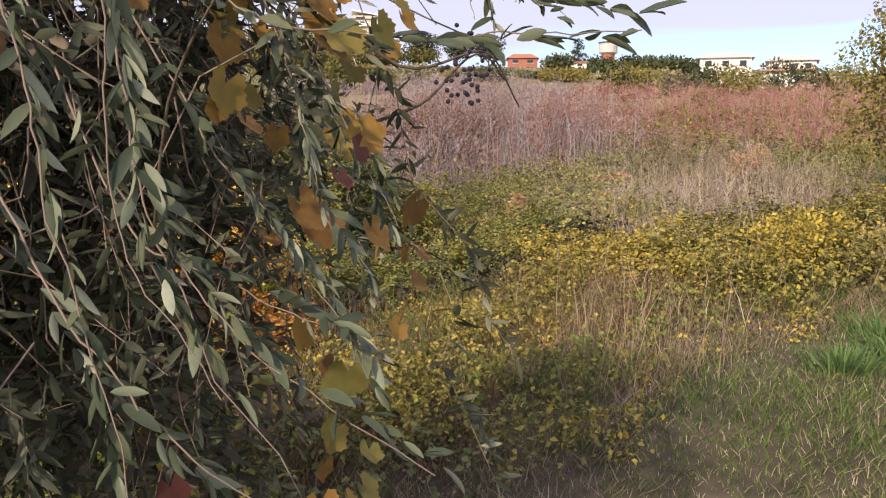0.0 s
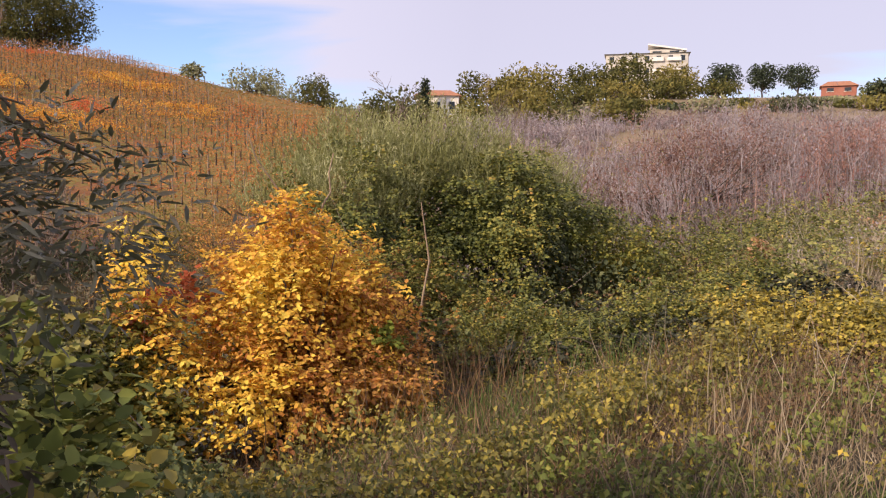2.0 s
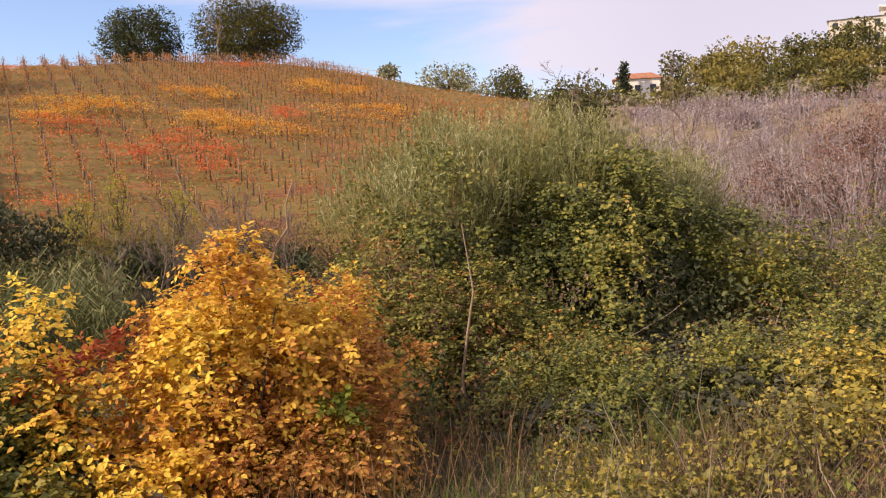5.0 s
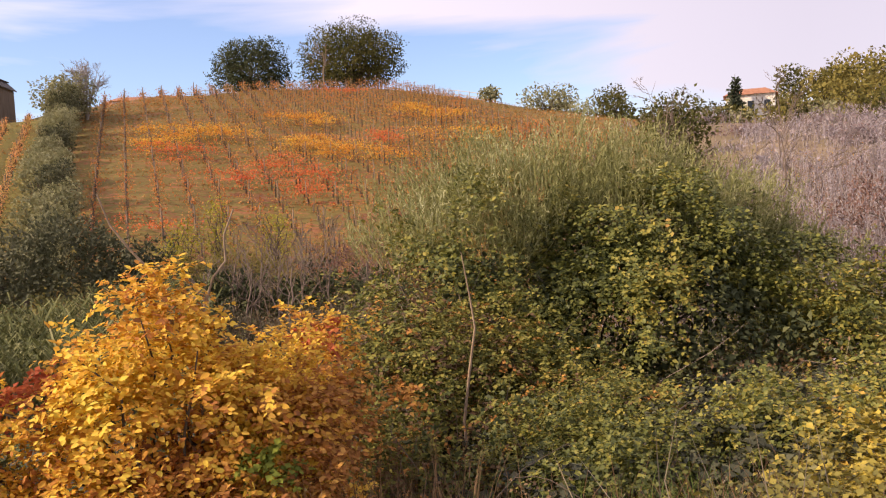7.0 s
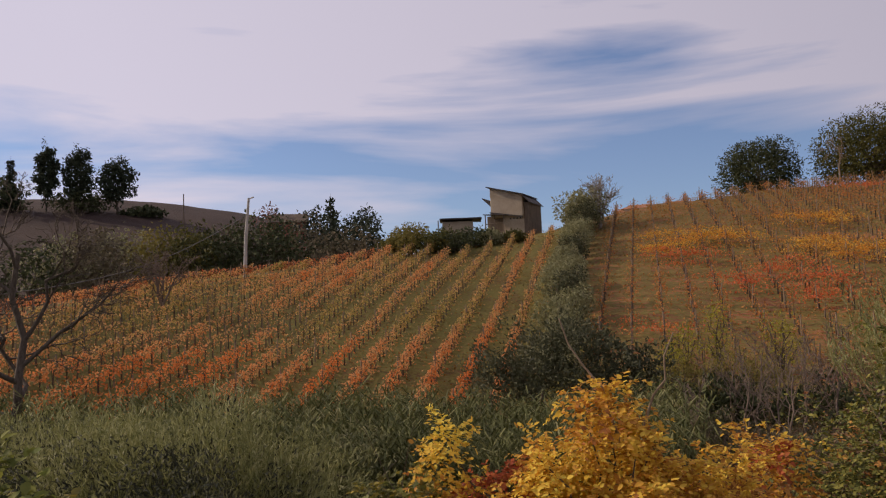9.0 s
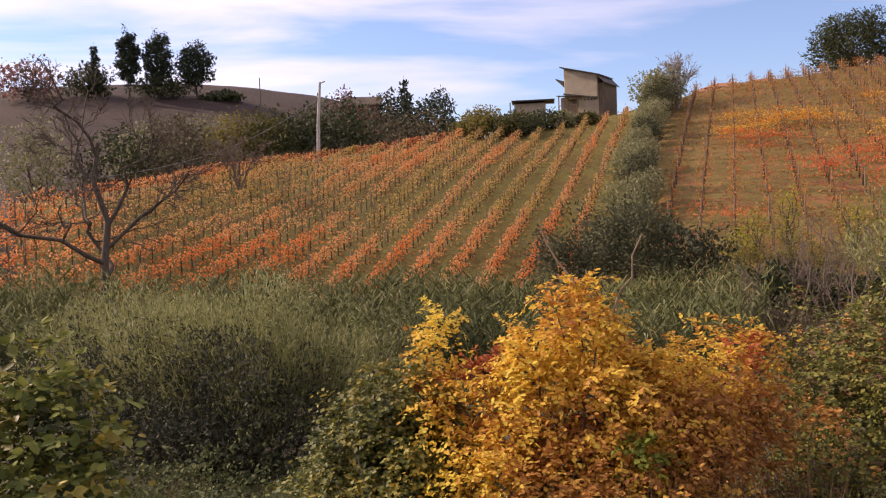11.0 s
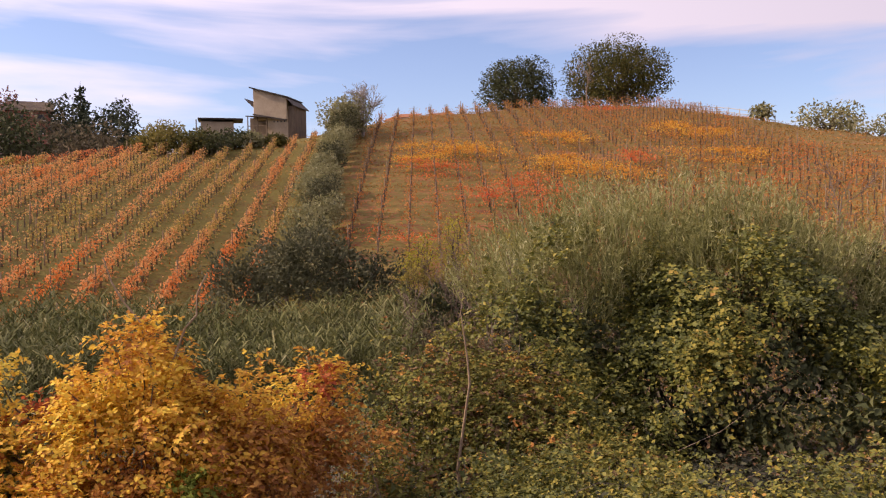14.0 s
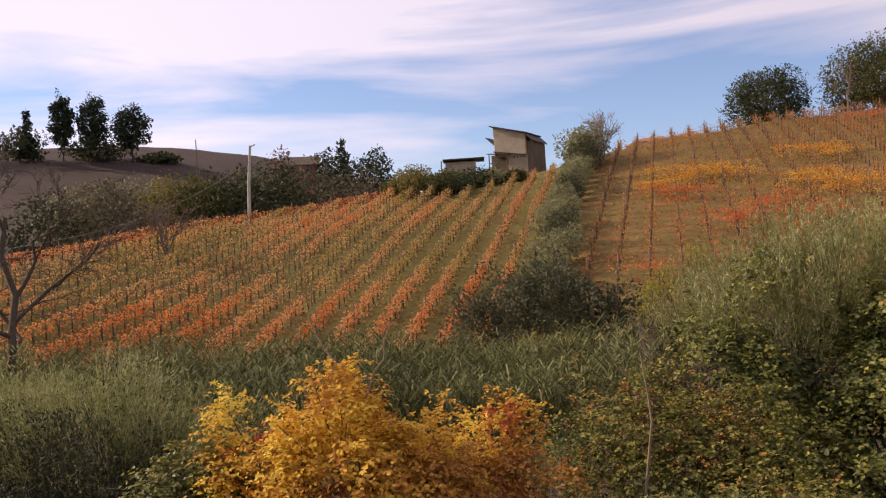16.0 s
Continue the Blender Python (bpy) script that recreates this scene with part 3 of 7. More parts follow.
def limb(p0, p1, r0, r1, n=5, wobble=0.08, sag=0.0):
    """Points and radii of a crooked limb."""
    p0, p1 = np.asarray(p0, float), np.asarray(p1, float)
    u = np.linspace(0, 1, n + 1)[:, None]
    L = np.linalg.norm(p1 - p0)
    off = rng.normal(size=(n + 1, 3)) * wobble * L
    off[0] = off[-1] = 0
    pts = p0 + (p1 - p0) * u + off * np.sin(math.pi * u) + np.array([0, 0, 1.0]) * sag * L * np.sin(math.pi * u)
    return pts, r0 + (r1 - r0) * u[:, 0] ** 0.8


def branching(base, top, r, levels, spread=0.6, kids=4, shrink=0.6, first=0.3, sides=5, least=0.0):
    """A bare branching frame: returns geometry and twig ends."""
    geos, ends = [], []

    def grow(p0, p1, r0, level):
        pts, rad = limb(p0, p1, max(r0, least), max(r0 * 0.45, least * 0.6), 5, 0.06)
        geos.append(curve_tube(pts, rad, sides if level == levels else max(3, sides - 2)))
        if level == 0:
            ends.append(pts[-1]); return
        L = np.linalg.norm(p1 - p0)
        d = (p1 - p0) / L
        for k in range(kids):
            u = first + (1 - first) * (k + rng.random()) / kids
            i = min(int(u * 5), 4)
            s = pts[i] + (pts[i + 1] - pts[i]) * (u * 5 - i)
            q = unit(d + spread * rng.normal(size=3) * np.array([1, 1, 0.6]))
            grow(s, s + q * L * shrink * (1.1 - 0.5 * u) * rng.uniform(0.8, 1.2), max(rad[i] * 0.6, r0 * 0.2), level - 1)
        ends.append(pts[-1])
    grow(np.asarray(base, float), np.asarray(top, float), r, levels)
    return join(*geos), np.array(ends)


def broad_tree(name, x, y, tall, wide, leaf, label, category="tree", group="", n=2600, leaf_len=0.42, trunk=0.28, crown_low=0.25, bark=None, count=17, flat=1.0, up=0.0, lumps=0.15):
    """A tapered trunk with limbs and a crown of separate clumps."""
    z = ground_z(x, y)
    base = (x, y, z)
    t = thing(name, base, label, category, group)
    bl = []
    sx, sz = wide / 2, tall * (1 - crown_low) / 2
    zc = z + tall - sz
    for k in range(count):
        c = 1 - 1.9 * (k + 0.5) / count
        a = 2.4 * k + rng.random() * 0.8
        q = math.sqrt(max(0.0, 1 - abs(c) ** 3.2))
        s = rng.uniform(0.26, 0.42) if count > 20 else rng.uniform(0.34, 0.46)
        f = rng.uniform(0.6, 0.76) if count > 20 else rng.uniform(0.56, 0.7)
        bl.append((x + sx * q * f * math.cos(a), y + sx * q * f * math.sin(a), zc + sz * c * f * 1.02, sx * s, sx * s, min(sz, sx) * s * flat))
    bl.append((x, y, zc, sx * 0.62, sx * 0.62, sz * 0.7))
    geos = []
    pts, rad = limb((x, y, z - 0.15), (x + rng.normal() * 0.1, y, z + tall * (crown_low + 0.35 * (1 - crown_low))), trunk * wide * 0.09 + 0.05, trunk * wide * 0.06, 5, 0.03)
    geos.append(curve_tube(pts, rad, 7))
    for b in bl[:-1]:
        s = pts[rng.integers(2, 5)]
        lp, lr = limb(s, b[:3], trunk * wide * 0.045, 0.02, 4, 0.08)
        geos.append(curve_tube(lp, lr, 4))
    part("trunk", join(*geos), bark or M_BARK, t, "", base)
    part("crown", foliage(n, bl, leaf_len, leaf_len * 0.62, 0.6, lumps, up=up, low=-1.1), leaf, t, "", base)
    return t

# ---- ground sheet ----
rings = np.concatenate([[0.0], np.geomspace(0.5, 1600, 150)])
azs = np.concatenate([np.arange(-180, -90, 4.0), np.arange(-90, 90, 0.9), np.arange(90, 180, 4.0)])
RR, AA = np.meshgrid(rings, np.radians(azs), indexing="ij")
GX, GY = -RR * np.sin(AA), RR * np.cos(AA)
gz = height(GX.ravel(), GY.ravel())
gv = np.c_[GX.ravel(), GY.ravel(), gz]
na = len(azs)
ii, jj = np.meshgrid(np.arange(len(rings) - 1), np.arange(na), indexing="ij")
q0 = (ii * na + jj).ravel(); q1 = (ii * na + (jj + 1) % na).ravel(); q2 = q1 + na; q3 = q0 + na
tris = np.concatenate([np.stack([q0, q2, q1], 1), np.stack([q0, q3, q2], 1)])
ground_me = tri_mesh("ground", gv, tris)
for m in (M_SOIL, M_PATHGRASS, M_VINEGRASS, M_PLOUGH, M_MEADOW, M_VINEGRASS_L):
    ground_me.materials.append(m)
cx, cy = gv[tris].mean(1)[:, 0], gv[tris].mean(1)[:, 1]
cr, ca = np.hypot(cx, cy), np.degrees(np.arctan2(-cx, cy))
zone = np.zeros(len(tris), np.int32)
zone[(cr > 40) & (ca > -14) & (ca < 66)] = 2
zone[(zone == 2) & (ca > 24)] = 5
zone[(cr > 84) & (ca > 38)] = 3
zone[(cr > 62) & (ca > 58)] = 3
zone[(cr > 30) & (ca <= -14)] = 4
zone[(cy < 1.5 + 0.25 * np.sin(cx)) & (cr < 40) & (ca < -40)] = 1
zone[(cy < 0.6) & (cr < 30)] = 1
zone[(cr > 130) & (ca < 30)] = 4
ground_me.polygons.foreach_set("material_index", zone)
ground_me.polygons.foreach_set("use_smooth", np.ones(len(tris), bool))
ground = tagged(new("ground", ground_me), "autumn hillside of dry meadow, vineyard turf and ploughed earth", "ground", kind="structure")


def scatter(n, az0, az1, r0, r1, power=0.5):
    """Places in a fan of azimuths and ranges; power 0.5 spreads evenly over the area."""
    a = np.radians(rng.uniform(az0, az1, n))
    r = (r0 ** (1 / power) + (r1 ** (1 / power) - r0 ** (1 / power)) * rng.random(n)) ** power
    x, y = -r * np.sin(a), r * np.cos(a)
    return x, y, height(x, y)


def wave(x, y, s, p=0.0):
    return np.sin(s * x + 1.3 * np.sin(0.7 * s * y + p) + p) * np.sin(s * 0.9 * y + 1.1 * np.sin(0.6 * s * x + 2 * p))


# ---- orange shrub ----
OX, OY = -1.45, 5.5
RT = np.array([0.93, 0.36])
FW = np.array([-0.36, 0.93])


def oblob(r, f, z, a, b, c):
    p = np.array([OX, OY]) + RT * r + FW * f
    return (p[0], p[1], z, a, b, c)


OB = [oblob(-0.05, 0.05, 0.30, 0.56, 0.5, 0.60), oblob(-0.10, 0.0, 0.82, 0.26, 0.26, 0.34), oblob(-0.45, -0.05, 0.36, 0.32, 0.36, 0.42), oblob(0.35, 0.15, 0.24, 0.44, 0.45, 0.46),
      oblob(-1.22, 0.12, 0.62, 0.13, 0.16, 0.32), oblob(-1.1, 0.0, 0.1, 0.2, 0.26, 0.40), oblob(0.98, 1.2, 0.34, 0.27, 0.28, 0.30), oblob(0.6, 0.75, 0.08, 0.36, 0.36, 0.40),
      oblob(-0.62, -0.05, -0.12, 0.52, 0.42, 0.42), oblob(0.2, -0.05, -0.2, 0.55, 0.42, 0.40), oblob(-0.62, -0.42, -0.2, 0.34, 0.3, 0.34)]
obase = (OX, OY, ground_z(OX, OY))
orange = thing("autumn_shrub", obase, "bushy shrub in bright orange and yellow autumn leaf", "shrub")
geos = []
for b in OB:
    for _ in range(4):
        tip = np.array(b[:3]) + rng.normal(size=3) * np.array(b[3:6]) * 0.6
        pts, rad = limb((OX + rng.normal() * 0.12, OY + rng.normal() * 0.12, obase[2] - 0.05), tip, rng.uniform(0.012, 0.028), 0.004, 6, 0.05)
        geos.append(curve_tube(pts, rad, 5))
part("stem_frame", join(*geos), M_BARK, orange, "", obase)
for r, f, z0, r1, f1, z1 in ((-0.05, 0, 0.8, -0.42, 0.1, 1.62), (0.05, 0, 0.85, 0.3, 0.1, 1.5)):
    p0, p1 = np.array([OX, OY]) + RT * r + FW * f, np.array([OX, OY]) + RT * r1 + FW * f1
    pts, rad = limb((*p0, z0), (*p1, z1), 0.011, 0.005, 5, 0.03)
    part("whip", curve_tube(pts, rad, 5), M_PALEBARK, orange, "bare pale whip", obase)
part("foliage", spray_foliage(4300, 8, OB, 0.19, 0.041, 0.025, 0.6, 0.42, 0.6, round_=True), M_ORANGE, orange, "", obase)
LOW = [oblob(0.35, -0.4, -0.25, 0.42, 0.36, 0.38), oblob(-0.08, -0.5, -0.22, 0.42, 0.32, 0.36), oblob(0.3, 0.1, -0.35, 0.7, 0.5, 0.4), oblob(0.8, 0.8, -0.15, 0.36, 0.36, 0.42), oblob(1.05, 1.1, -0.05, 0.22, 0.26, 0.32), oblob(0.55, 0.15, 0.12, 0.36, 0.42, 0.36), oblob(1.5, 0.9, 0.05, 0.12, 0.14, 0.12)]
part("lower_foliage", spray_foliage(2300, 8, LOW, 0.18, 0.042, 0.026, 0.4, 0.3, 0.7, round_=True), M_RUSTLEAF, orange, "rust-brown lower leaves", obase)

part("red_foliage", spray_foliage(130, 8, [oblob(-0.82, 0.3, 0.45, 0.26, 0.16, 0.13), oblob(-1.2, 0.1, 0.35, 0.12, 0.12, 0.1), oblob(0.95, 1.1, 0.5, 0.16, 0.14, 0.12)], 0.14, 0.045, 0.03, 0.4, 0.3, 0.4), M_RUSTRED, orange, "rust-red leaves", obase)
part("green_foliage", spray_foliage(28, 8, [oblob(0.3, -0.45, 0.12, 0.12, 0.1, 0.08)], 0.12, 0.045, 0.03, 0.4, 0.3, 0.4), M_GREENLEAF, orange, "a few still-green leaves", obase)
n = 700
r_, f_ = rng.uniform(-0.9, 1.5, n), rng.normal(-0.45, 0.4, n)
q = np.array([OX, OY])[None] + r_[:, None] * RT + f_[:, None] * FW
p = np.c_[q, height(q[:, 0], q[:, 1]) - 0.02]
tagged(part("dry_stem_rest", blade_geo(p, p + np.c_[rng.normal(0, 0.12, (n, 2)), rng.uniform(0.2, 0.7, n)], 0.006, rng.normal(0, 0.03, (n, 3))), M_DEADLEAF, orange, "", obase), "thin dry stems under the leaves", kind="stuff")

# ---- green thicket ----
GB = [(2.7, 9.7, 0.0, 1.15, 0.9, 0.95), (1.5, 11.2, 0.6, 1.7, 1.4, 0.95), (0.35, 10.2, 0.15, 0.95, 0.9, 1.0), (2.9, 11.2, 0.5, 1.3, 1.3, 1.0), (1.7, 10.3, -0.1, 1.3, 0.9, 1.0),
      (3.8, 11.4, -0.1, 1.3, 1.1, 0.8), (5.2, 11.8, -0.6, 1.4, 1.0, 0.6), (0.6, 9.2, -0.5, 0.9, 0.8, 0.65), (2.4, 9.9, -0.6, 1.2, 0.8, 0.6),
      (0.3, 8.3, -0.75, 0.75, 0.6, 0.5), (1.4, 8.7, -0.8, 0.8, 0.6, 0.45),
      (3.7, 9.2, -0.35, 1.0, 0.8, 0.8), (4.9, 9.7, -0.55, 1.1, 0.9, 0.65), (2.6, 8.6, -0.65, 0.9, 0.6, 0.6)]
gbase = (1.8, 11.0, ground_z(1.8, 11.0))
thicket = thing("bramble_thicket", gbase, "tall rounded thicket of willow shoots overgrown with green brambles", "bush")
geos = []
for b in GB[:5]:
    for _ in range(8):
        tip = np.array(b[:3]) + unit(rng.normal(size=3)) * np.array(b[3:6]) * 0.7
        pts, rad = limb((gbase[0] + rng.normal() * 0.5, gbase[1] + rng.normal() * 0.4, gbase[2] - 0.05), tip, 0.03, 0.006, 5, 0.06)
        geos.append(curve_tube(pts, rad, 4))
part("branch_frame", join(*geos), M_BARK, thicket, "", gbase)
part("bramble_foliage", spray_foliage(20000, 12, GB, 0.40, 0.056, 0.033, 0.78, 0.5, 0.95, pick=lambda p: np.sin(3.3 * p[:, 0] + 1.1 * p[:, 1]) * np.sin(3.0 * p[:, 2] + 0.7 * p[:, 0] + 1.3) + 0.55 * np.sin(6.1 * p[:, 0] + 2.0) * np.sin(5.7 * p[:, 2] + 0.8 * p[:, 1]) - 1.0 * np.exp(-((p[:, 0] - 2.8) / 0.85) ** 2 - ((p[:, 2] + 0.35) / 0.75) ** 2) > 0.0), M_THICKET, thicket, "", gbase)
# dark evergreen leaf colour inside the blobs stands in for shade in the cavities
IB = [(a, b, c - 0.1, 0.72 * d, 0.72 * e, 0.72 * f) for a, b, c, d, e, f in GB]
part("inner_foliage", foliage(9000, IB, 0.09, 0.06, 0.55, 0.2), M_DARKGREEN, thicket, "inner leaves coloured dark to stand for interior shade", gbase)
WB = [(1.0, 11.6, 1.05, 1.45, 1.3, 1.1), (2.5, 11.6, 1.0, 1.2, 1.2, 1.05), (0.2, 11.0, 0.7, 1.2, 1.0, 0.9), (3.5, 11.8, 0.6, 1.1, 1.0, 0.85), (4.3, 11.9, 0.2, 0.9, 0.8, 0.7)]
n = 4000
p, d = blob_points(n, WB, 0.6, 0.22, 0.0)
rise = unit(d * 0.5 + rng.normal(size=(n, 3)) * 0.22 + (0, 0, 1.0))
L = rng.uniform(0.2, 0.5, n)
gs = [blade_geo(p - rise * 0.15, p + rise * L[:, None], 0.008, rng.normal(0, 0.03, (n, 3)))]
for q in range(10):
    c = p + rise * (L * (0.1 + 0.088 * q))[:, None]
    gs.append(leaf_geo(c, unit(rise + rng.normal(size=(n, 3)) * 0.55), rng.normal(size=(n, 3)), rng.uniform(0.05, 0.1, n), 0.014))
part("willow_foliage", join(*gs), M_WILLOW, thicket, "grey-green upright willow shoots", gbase)

# ---- dead sapling in front of the thicket ----
sb = (0.16, 7.4, ground_z(0.16, 7.4))
sapling = thing("dead_sapling", sb, "thin bare crooked sapling stem, pale bark", "sapling")
pts = np.array([(0.10, 7.4, sb[2] - 0.05), (0.08, 7.4, sb[2] + 0.4), (0.14, 7.4, sb[2] + 0.8), (0.2, 7.38, sb[2] + 1.15), (0.17, 7.4, sb[2] + 1.4), (0.12, 7.4, sb[2] + 1.75)])
part("stem", curve_tube(pts, [0.015, 0.014, 0.012, 0.010, 0.008, 0.004], 6), M_PALEBARK, sapling, "", sb)

# ---- brambles, dry grass and weeds ----


def carpet(name, n, per, az0, az1, r0, r1, tall, material, label, size=0.06, phase=0.0, power=0.5, reach=0.22, keep=None, near=False):
    """Arching sprays over a lumpy top surface, with a fringe that thins out towards its edges."""
    x, y, z = scatter(n, az0, az1, r0, r1, power)
    r, a = np.hypot(x, y), np.degrees(np.arctan2(-x, y))
    edge = np.clip(np.minimum((r - r0) / 1.6, (r1 - r) / 2.0), 0, 1) * np.clip(np.minimum(a - az0, az1 - a) / 5, 0, 1)
    k = rng.random(n) < 0.25 + 0.75 * edge + 0.3 * wave(x, y, 2.1, phase)
    k &= np.hypot(x + 1.1, y - 4.75) > 1.3
    if keep is not None:
        k &= keep(x, y)
    x, y, z, edge = x[k], y[k], z[k], edge[k]
    n = len(x)
    top = tall * (0.55 + 0.35 * wave(x, y, 1.1, phase) + 0.3 * wave(x, y, 2.9, phase + 1) + 0.2 * wave(x, y, 6.3, phase)) * rng.uniform(0.75, 1.3, n) * np.maximum(edge, 0.05) ** 0.5
    h = np.maximum(top, 0.06) * (1 - 0.75 * rng.random(n) ** 2.0)
    p = np.c_[x, y, z + h]
    axis = unit(np.c_[rng.normal(size=(n, 2)), rng.normal(0.35, 0.35, n)])
    L = reach * rng.uniform(0.6, 1.4, n)
    k = np.repeat(np.arange(n), per)
    u = np.tile((np.arange(per) + 0.5) / per, n)
    c = p[k] + axis[k] * (L[k] * u)[:, None] - np.array([0, 0, 1.0]) * (0.5 * L[k] * u * u)[:, None] + rng.normal(0, 0.012, (n * per, 3))
    m = n * per
    la = unit(axis[k] * 0.5 + rng.normal(size=(m, 3)) * 0.7 - (0, 0, 0.25))
    nn = unit(rng.normal(size=(m, 3)) * 0.55 + (0, 0, 1))
    s = size * rng.uniform(0.45, 1.4, m) * np.clip(c[:, 1] / 7.0, 0.75, 1.0)
    return stuff(name, leaf_geo(c, la, nn, s, s * (0.55 if near else 0.7), near), material, label, "brambles")


def bare(x, y, grow=1.0):
    """True on the strip of flattened grey straw across the slope."""
    return np.hypot((x - 6.6) / 2.1, (y - 5.1) / 1.25) + 0.25 * wave(x, y, 1.9, 0.4) < grow


def mounds(name, m, n, per, az0, az1, r0, r1, wide, tall, material, label, size, keep=None, power=0.5, reach=0.24):
    """Low hummocks of leafy sprays, lit on one side and dark in the gaps between them."""
    x, y, z = scatter(m, az0, az1, r0, r1, power)
    k = (np.hypot(x + 1.1, y - 4.75) > 1.45) & ~bare(x, y, 1.3)
    if keep is not None:
        k &= keep(x, y)
    x, y, z = x[k], y[k], z[k]
    m = len(x)
    blobs = np.c_[x, y, z + 0.1 * tall, wide * rng.uniform(0.5, 1.3, m), wide * rng.uniform(0.5, 1.3, m), tall * rng.uniform(0.45, 1.3, m)]
    return stuff(name, spray_foliage(n, per, blobs, reach, size, size * 0.6, 0.8, 0.35, 0.75, low=-0.15), material, label, "brambles")


mounds("brambles", 190, 8800, 8, -72, -33, 6.5, 18.5, 0.72, 0.72, M_OLIVEBRAMBLE, "low green bramble cover over the slope", 0.05, lambda x, y: (wave(x, y, 0.45, 0.9) + 0.6 * wave(x, y, 1.2, 0.4) > -0.25))
mounds("dark_brambles", 130, 6600, 8, -40, -6, 6.3, 18.0, 0.75, 0.75, M_THICKET, "dark green bramble cover beside the thicket", 0.044, lambda x, y: (x > 5.6) | (y > 12.0))
mounds("turning_brambles", 210, 10500, 8, -68, -14, 3.3, 9.5, 0.42, 0.3, M_YELLOWBRAMBLE, "low brambles turning yellow and orange", 0.041, lambda x, y: (y > 2.1) & (x > 0.25 * y + 0.1) & ((wave(x, y, 1.1, 0.3) > -0.3) | (np.hypot(x, y) > 4.4)) & ((x > 0.8 * y) | (y < 4.9)))
mounds("upright_brambles", 90, 5600, 9, -34, 4, 5.6, 8.8, 0.3, 0.45, M_THICKET, "upright bramble clumps before the thicket", 0.036, lambda x, y: (x > 0.2) & (y > 5.3) & ((x < 1.9) | (x > 4.6) | (y < 6.8)))
# a low layer of near-black leaves paints the shade between the bramble clumps
mounds("bramble_shade", 110, 3000, 8, -36, 4, 5.4, 9.0, 0.35, 0.2, M_SHADE, "dark-coloured leaves that paint shade into the bramble gaps", 0.06, lambda x, y: (x > 0.1) & (y > 5.2))
carpet("bank_brambles", 15000, 7, -60, 40, 1.9, 6.0, 0.45, M_YELLOWBRAMBLE, "leafy weeds on the bank", 0.044, 1.3, reach=0.16, keep=lambda x, y: (y > 1.55 + 0.45 * np.clip(x - 0.6, 0, 1)) & (wave(x, y, 1.3, 0.5) > -0.6) & (rng.random(len(x)) < np.where(np.hypot((x + 0.05) / 1.35, (y - 2.45) / 0.8) < 1, 0.18, 0.85)))
carpet("bank_leaves", 2600, 7, -30, 34, 2.2, 4.6, 0.4, M_GREENBANK, "green bramble leaves on the bank", 0.05, 0.4, reach=0.2, keep=lambda x, y: (y > 1.9) & (wave(x, y, 1.6, 2.0) > -0.1))
carpet("dead_leaves", 4500, 7, -66, 66, 2.6, 5.0, 0.2, M_DEADLEAF, "withered brown leaves on the bank", 0.032, 2.3, reach=0.16, keep=lambda x, y: (y > 1.7) & (wave(x, y, 1.3, 1.5) > -0.2))
carpet("withered_brambles", 4000, 6, -68, 10, 3.0, 15, 0.5, M_DEADLEAF, "withered brown leaves among the brambles", 0.034, 4.4, power=0.6, keep=lambda x, y: (y > 2.0) & (wave(x, y, 1.0, 1.2) > -0.4))
carpet("shady_brambles", 6000, 7, 22, 80, 2.6, 9.0, 0.55, M_HOLLOW, "dark green leafy cover under the bushes", 0.056, 3.7, reach=0.2, keep=lambda x, y: y > 1.7)
carpet("hollow_brambles", 6500, 7, -10, 72, 5.4, 25, 0.95, M_HOLLOW, "dark bramble cover in the hollow", 0.068, 2.1, keep=lambda x, y: np.hypot(x - OX, y - OY) > 0.55)
carpet("foot_cover", 6500, 6, -16, 26, 26, 44, 0.55, M_BRAMBLE, "olive green grass and bramble cover at the foot of the vineyard", 0.1, 1.9, reach=0.35)
n = 55
x, y, z = scatter(n, -64, 40, 3.0, 8.5, 0.7)
gs = []
for q in range(n):
    a = rng.uniform(0, 2 * math.pi)
    L = rng.uniform(0.4, 1.3)
    p0 = np.array([x[q], y[q], z[q]])
    p1 = p0 + np.array([math.cos(a) * L, math.sin(a) * L, rng.uniform(0.05, 0.35)])
    lp, lr = limb(p0, p1, 0.005, 0.002, 5, 0.03, rng.uniform(0.1, 0.35))
    gs.append(curve_tube(lp, lr, 3))
stuff("bramble_canes", join(*gs), M_BARK, "thin arching brown bramble canes", "brambles")


def grass(name, n, az0, az1, r0, r1, lo, hi, width, material, label, category, power=0.5, lean=0.25, keep=None):
    x, y, z = scatter(n, az0, az1, r0, r1, power)
    if keep is not None:
        k = keep(x, y); x, y, z = x[k], y[k], z[k]
    n = len(x)
    h = rng.uniform(lo, hi, n) * (0.8 + 0.3 * wave(x, y, 1.7))
    p = np.c_[x, y, z - 0.01]
    tip = p + np.c_[rng.normal(0, lean, n) * h, rng.normal(0, lean, n) * h, h]
    return stuff(name, blade_geo(p, tip, width, rng.normal(0, 0.06, (n, 3)) * h[:, None]), material, label, category)


grass("dry_grass", 17000, -72, 68, 2.0, 5.2, 0.06, 0.26, 0.005, M_DRYGRASS, "matted dry straw-coloured grass", "grass", 0.6, 0.7, lambda x, y: y > 1.45 + 0.3 * np.sin(2 * x))
grass("green_grass", 16000, -72, 60, 2.2, 6.0, 0.08, 0.28, 0.006, M_GREENGRASS, "green grass among the straw", "grass", 0.6, 0.5, lambda x, y: (y > 1.3) & (wave(x, y, 1.2, 0.3) > 0.0))


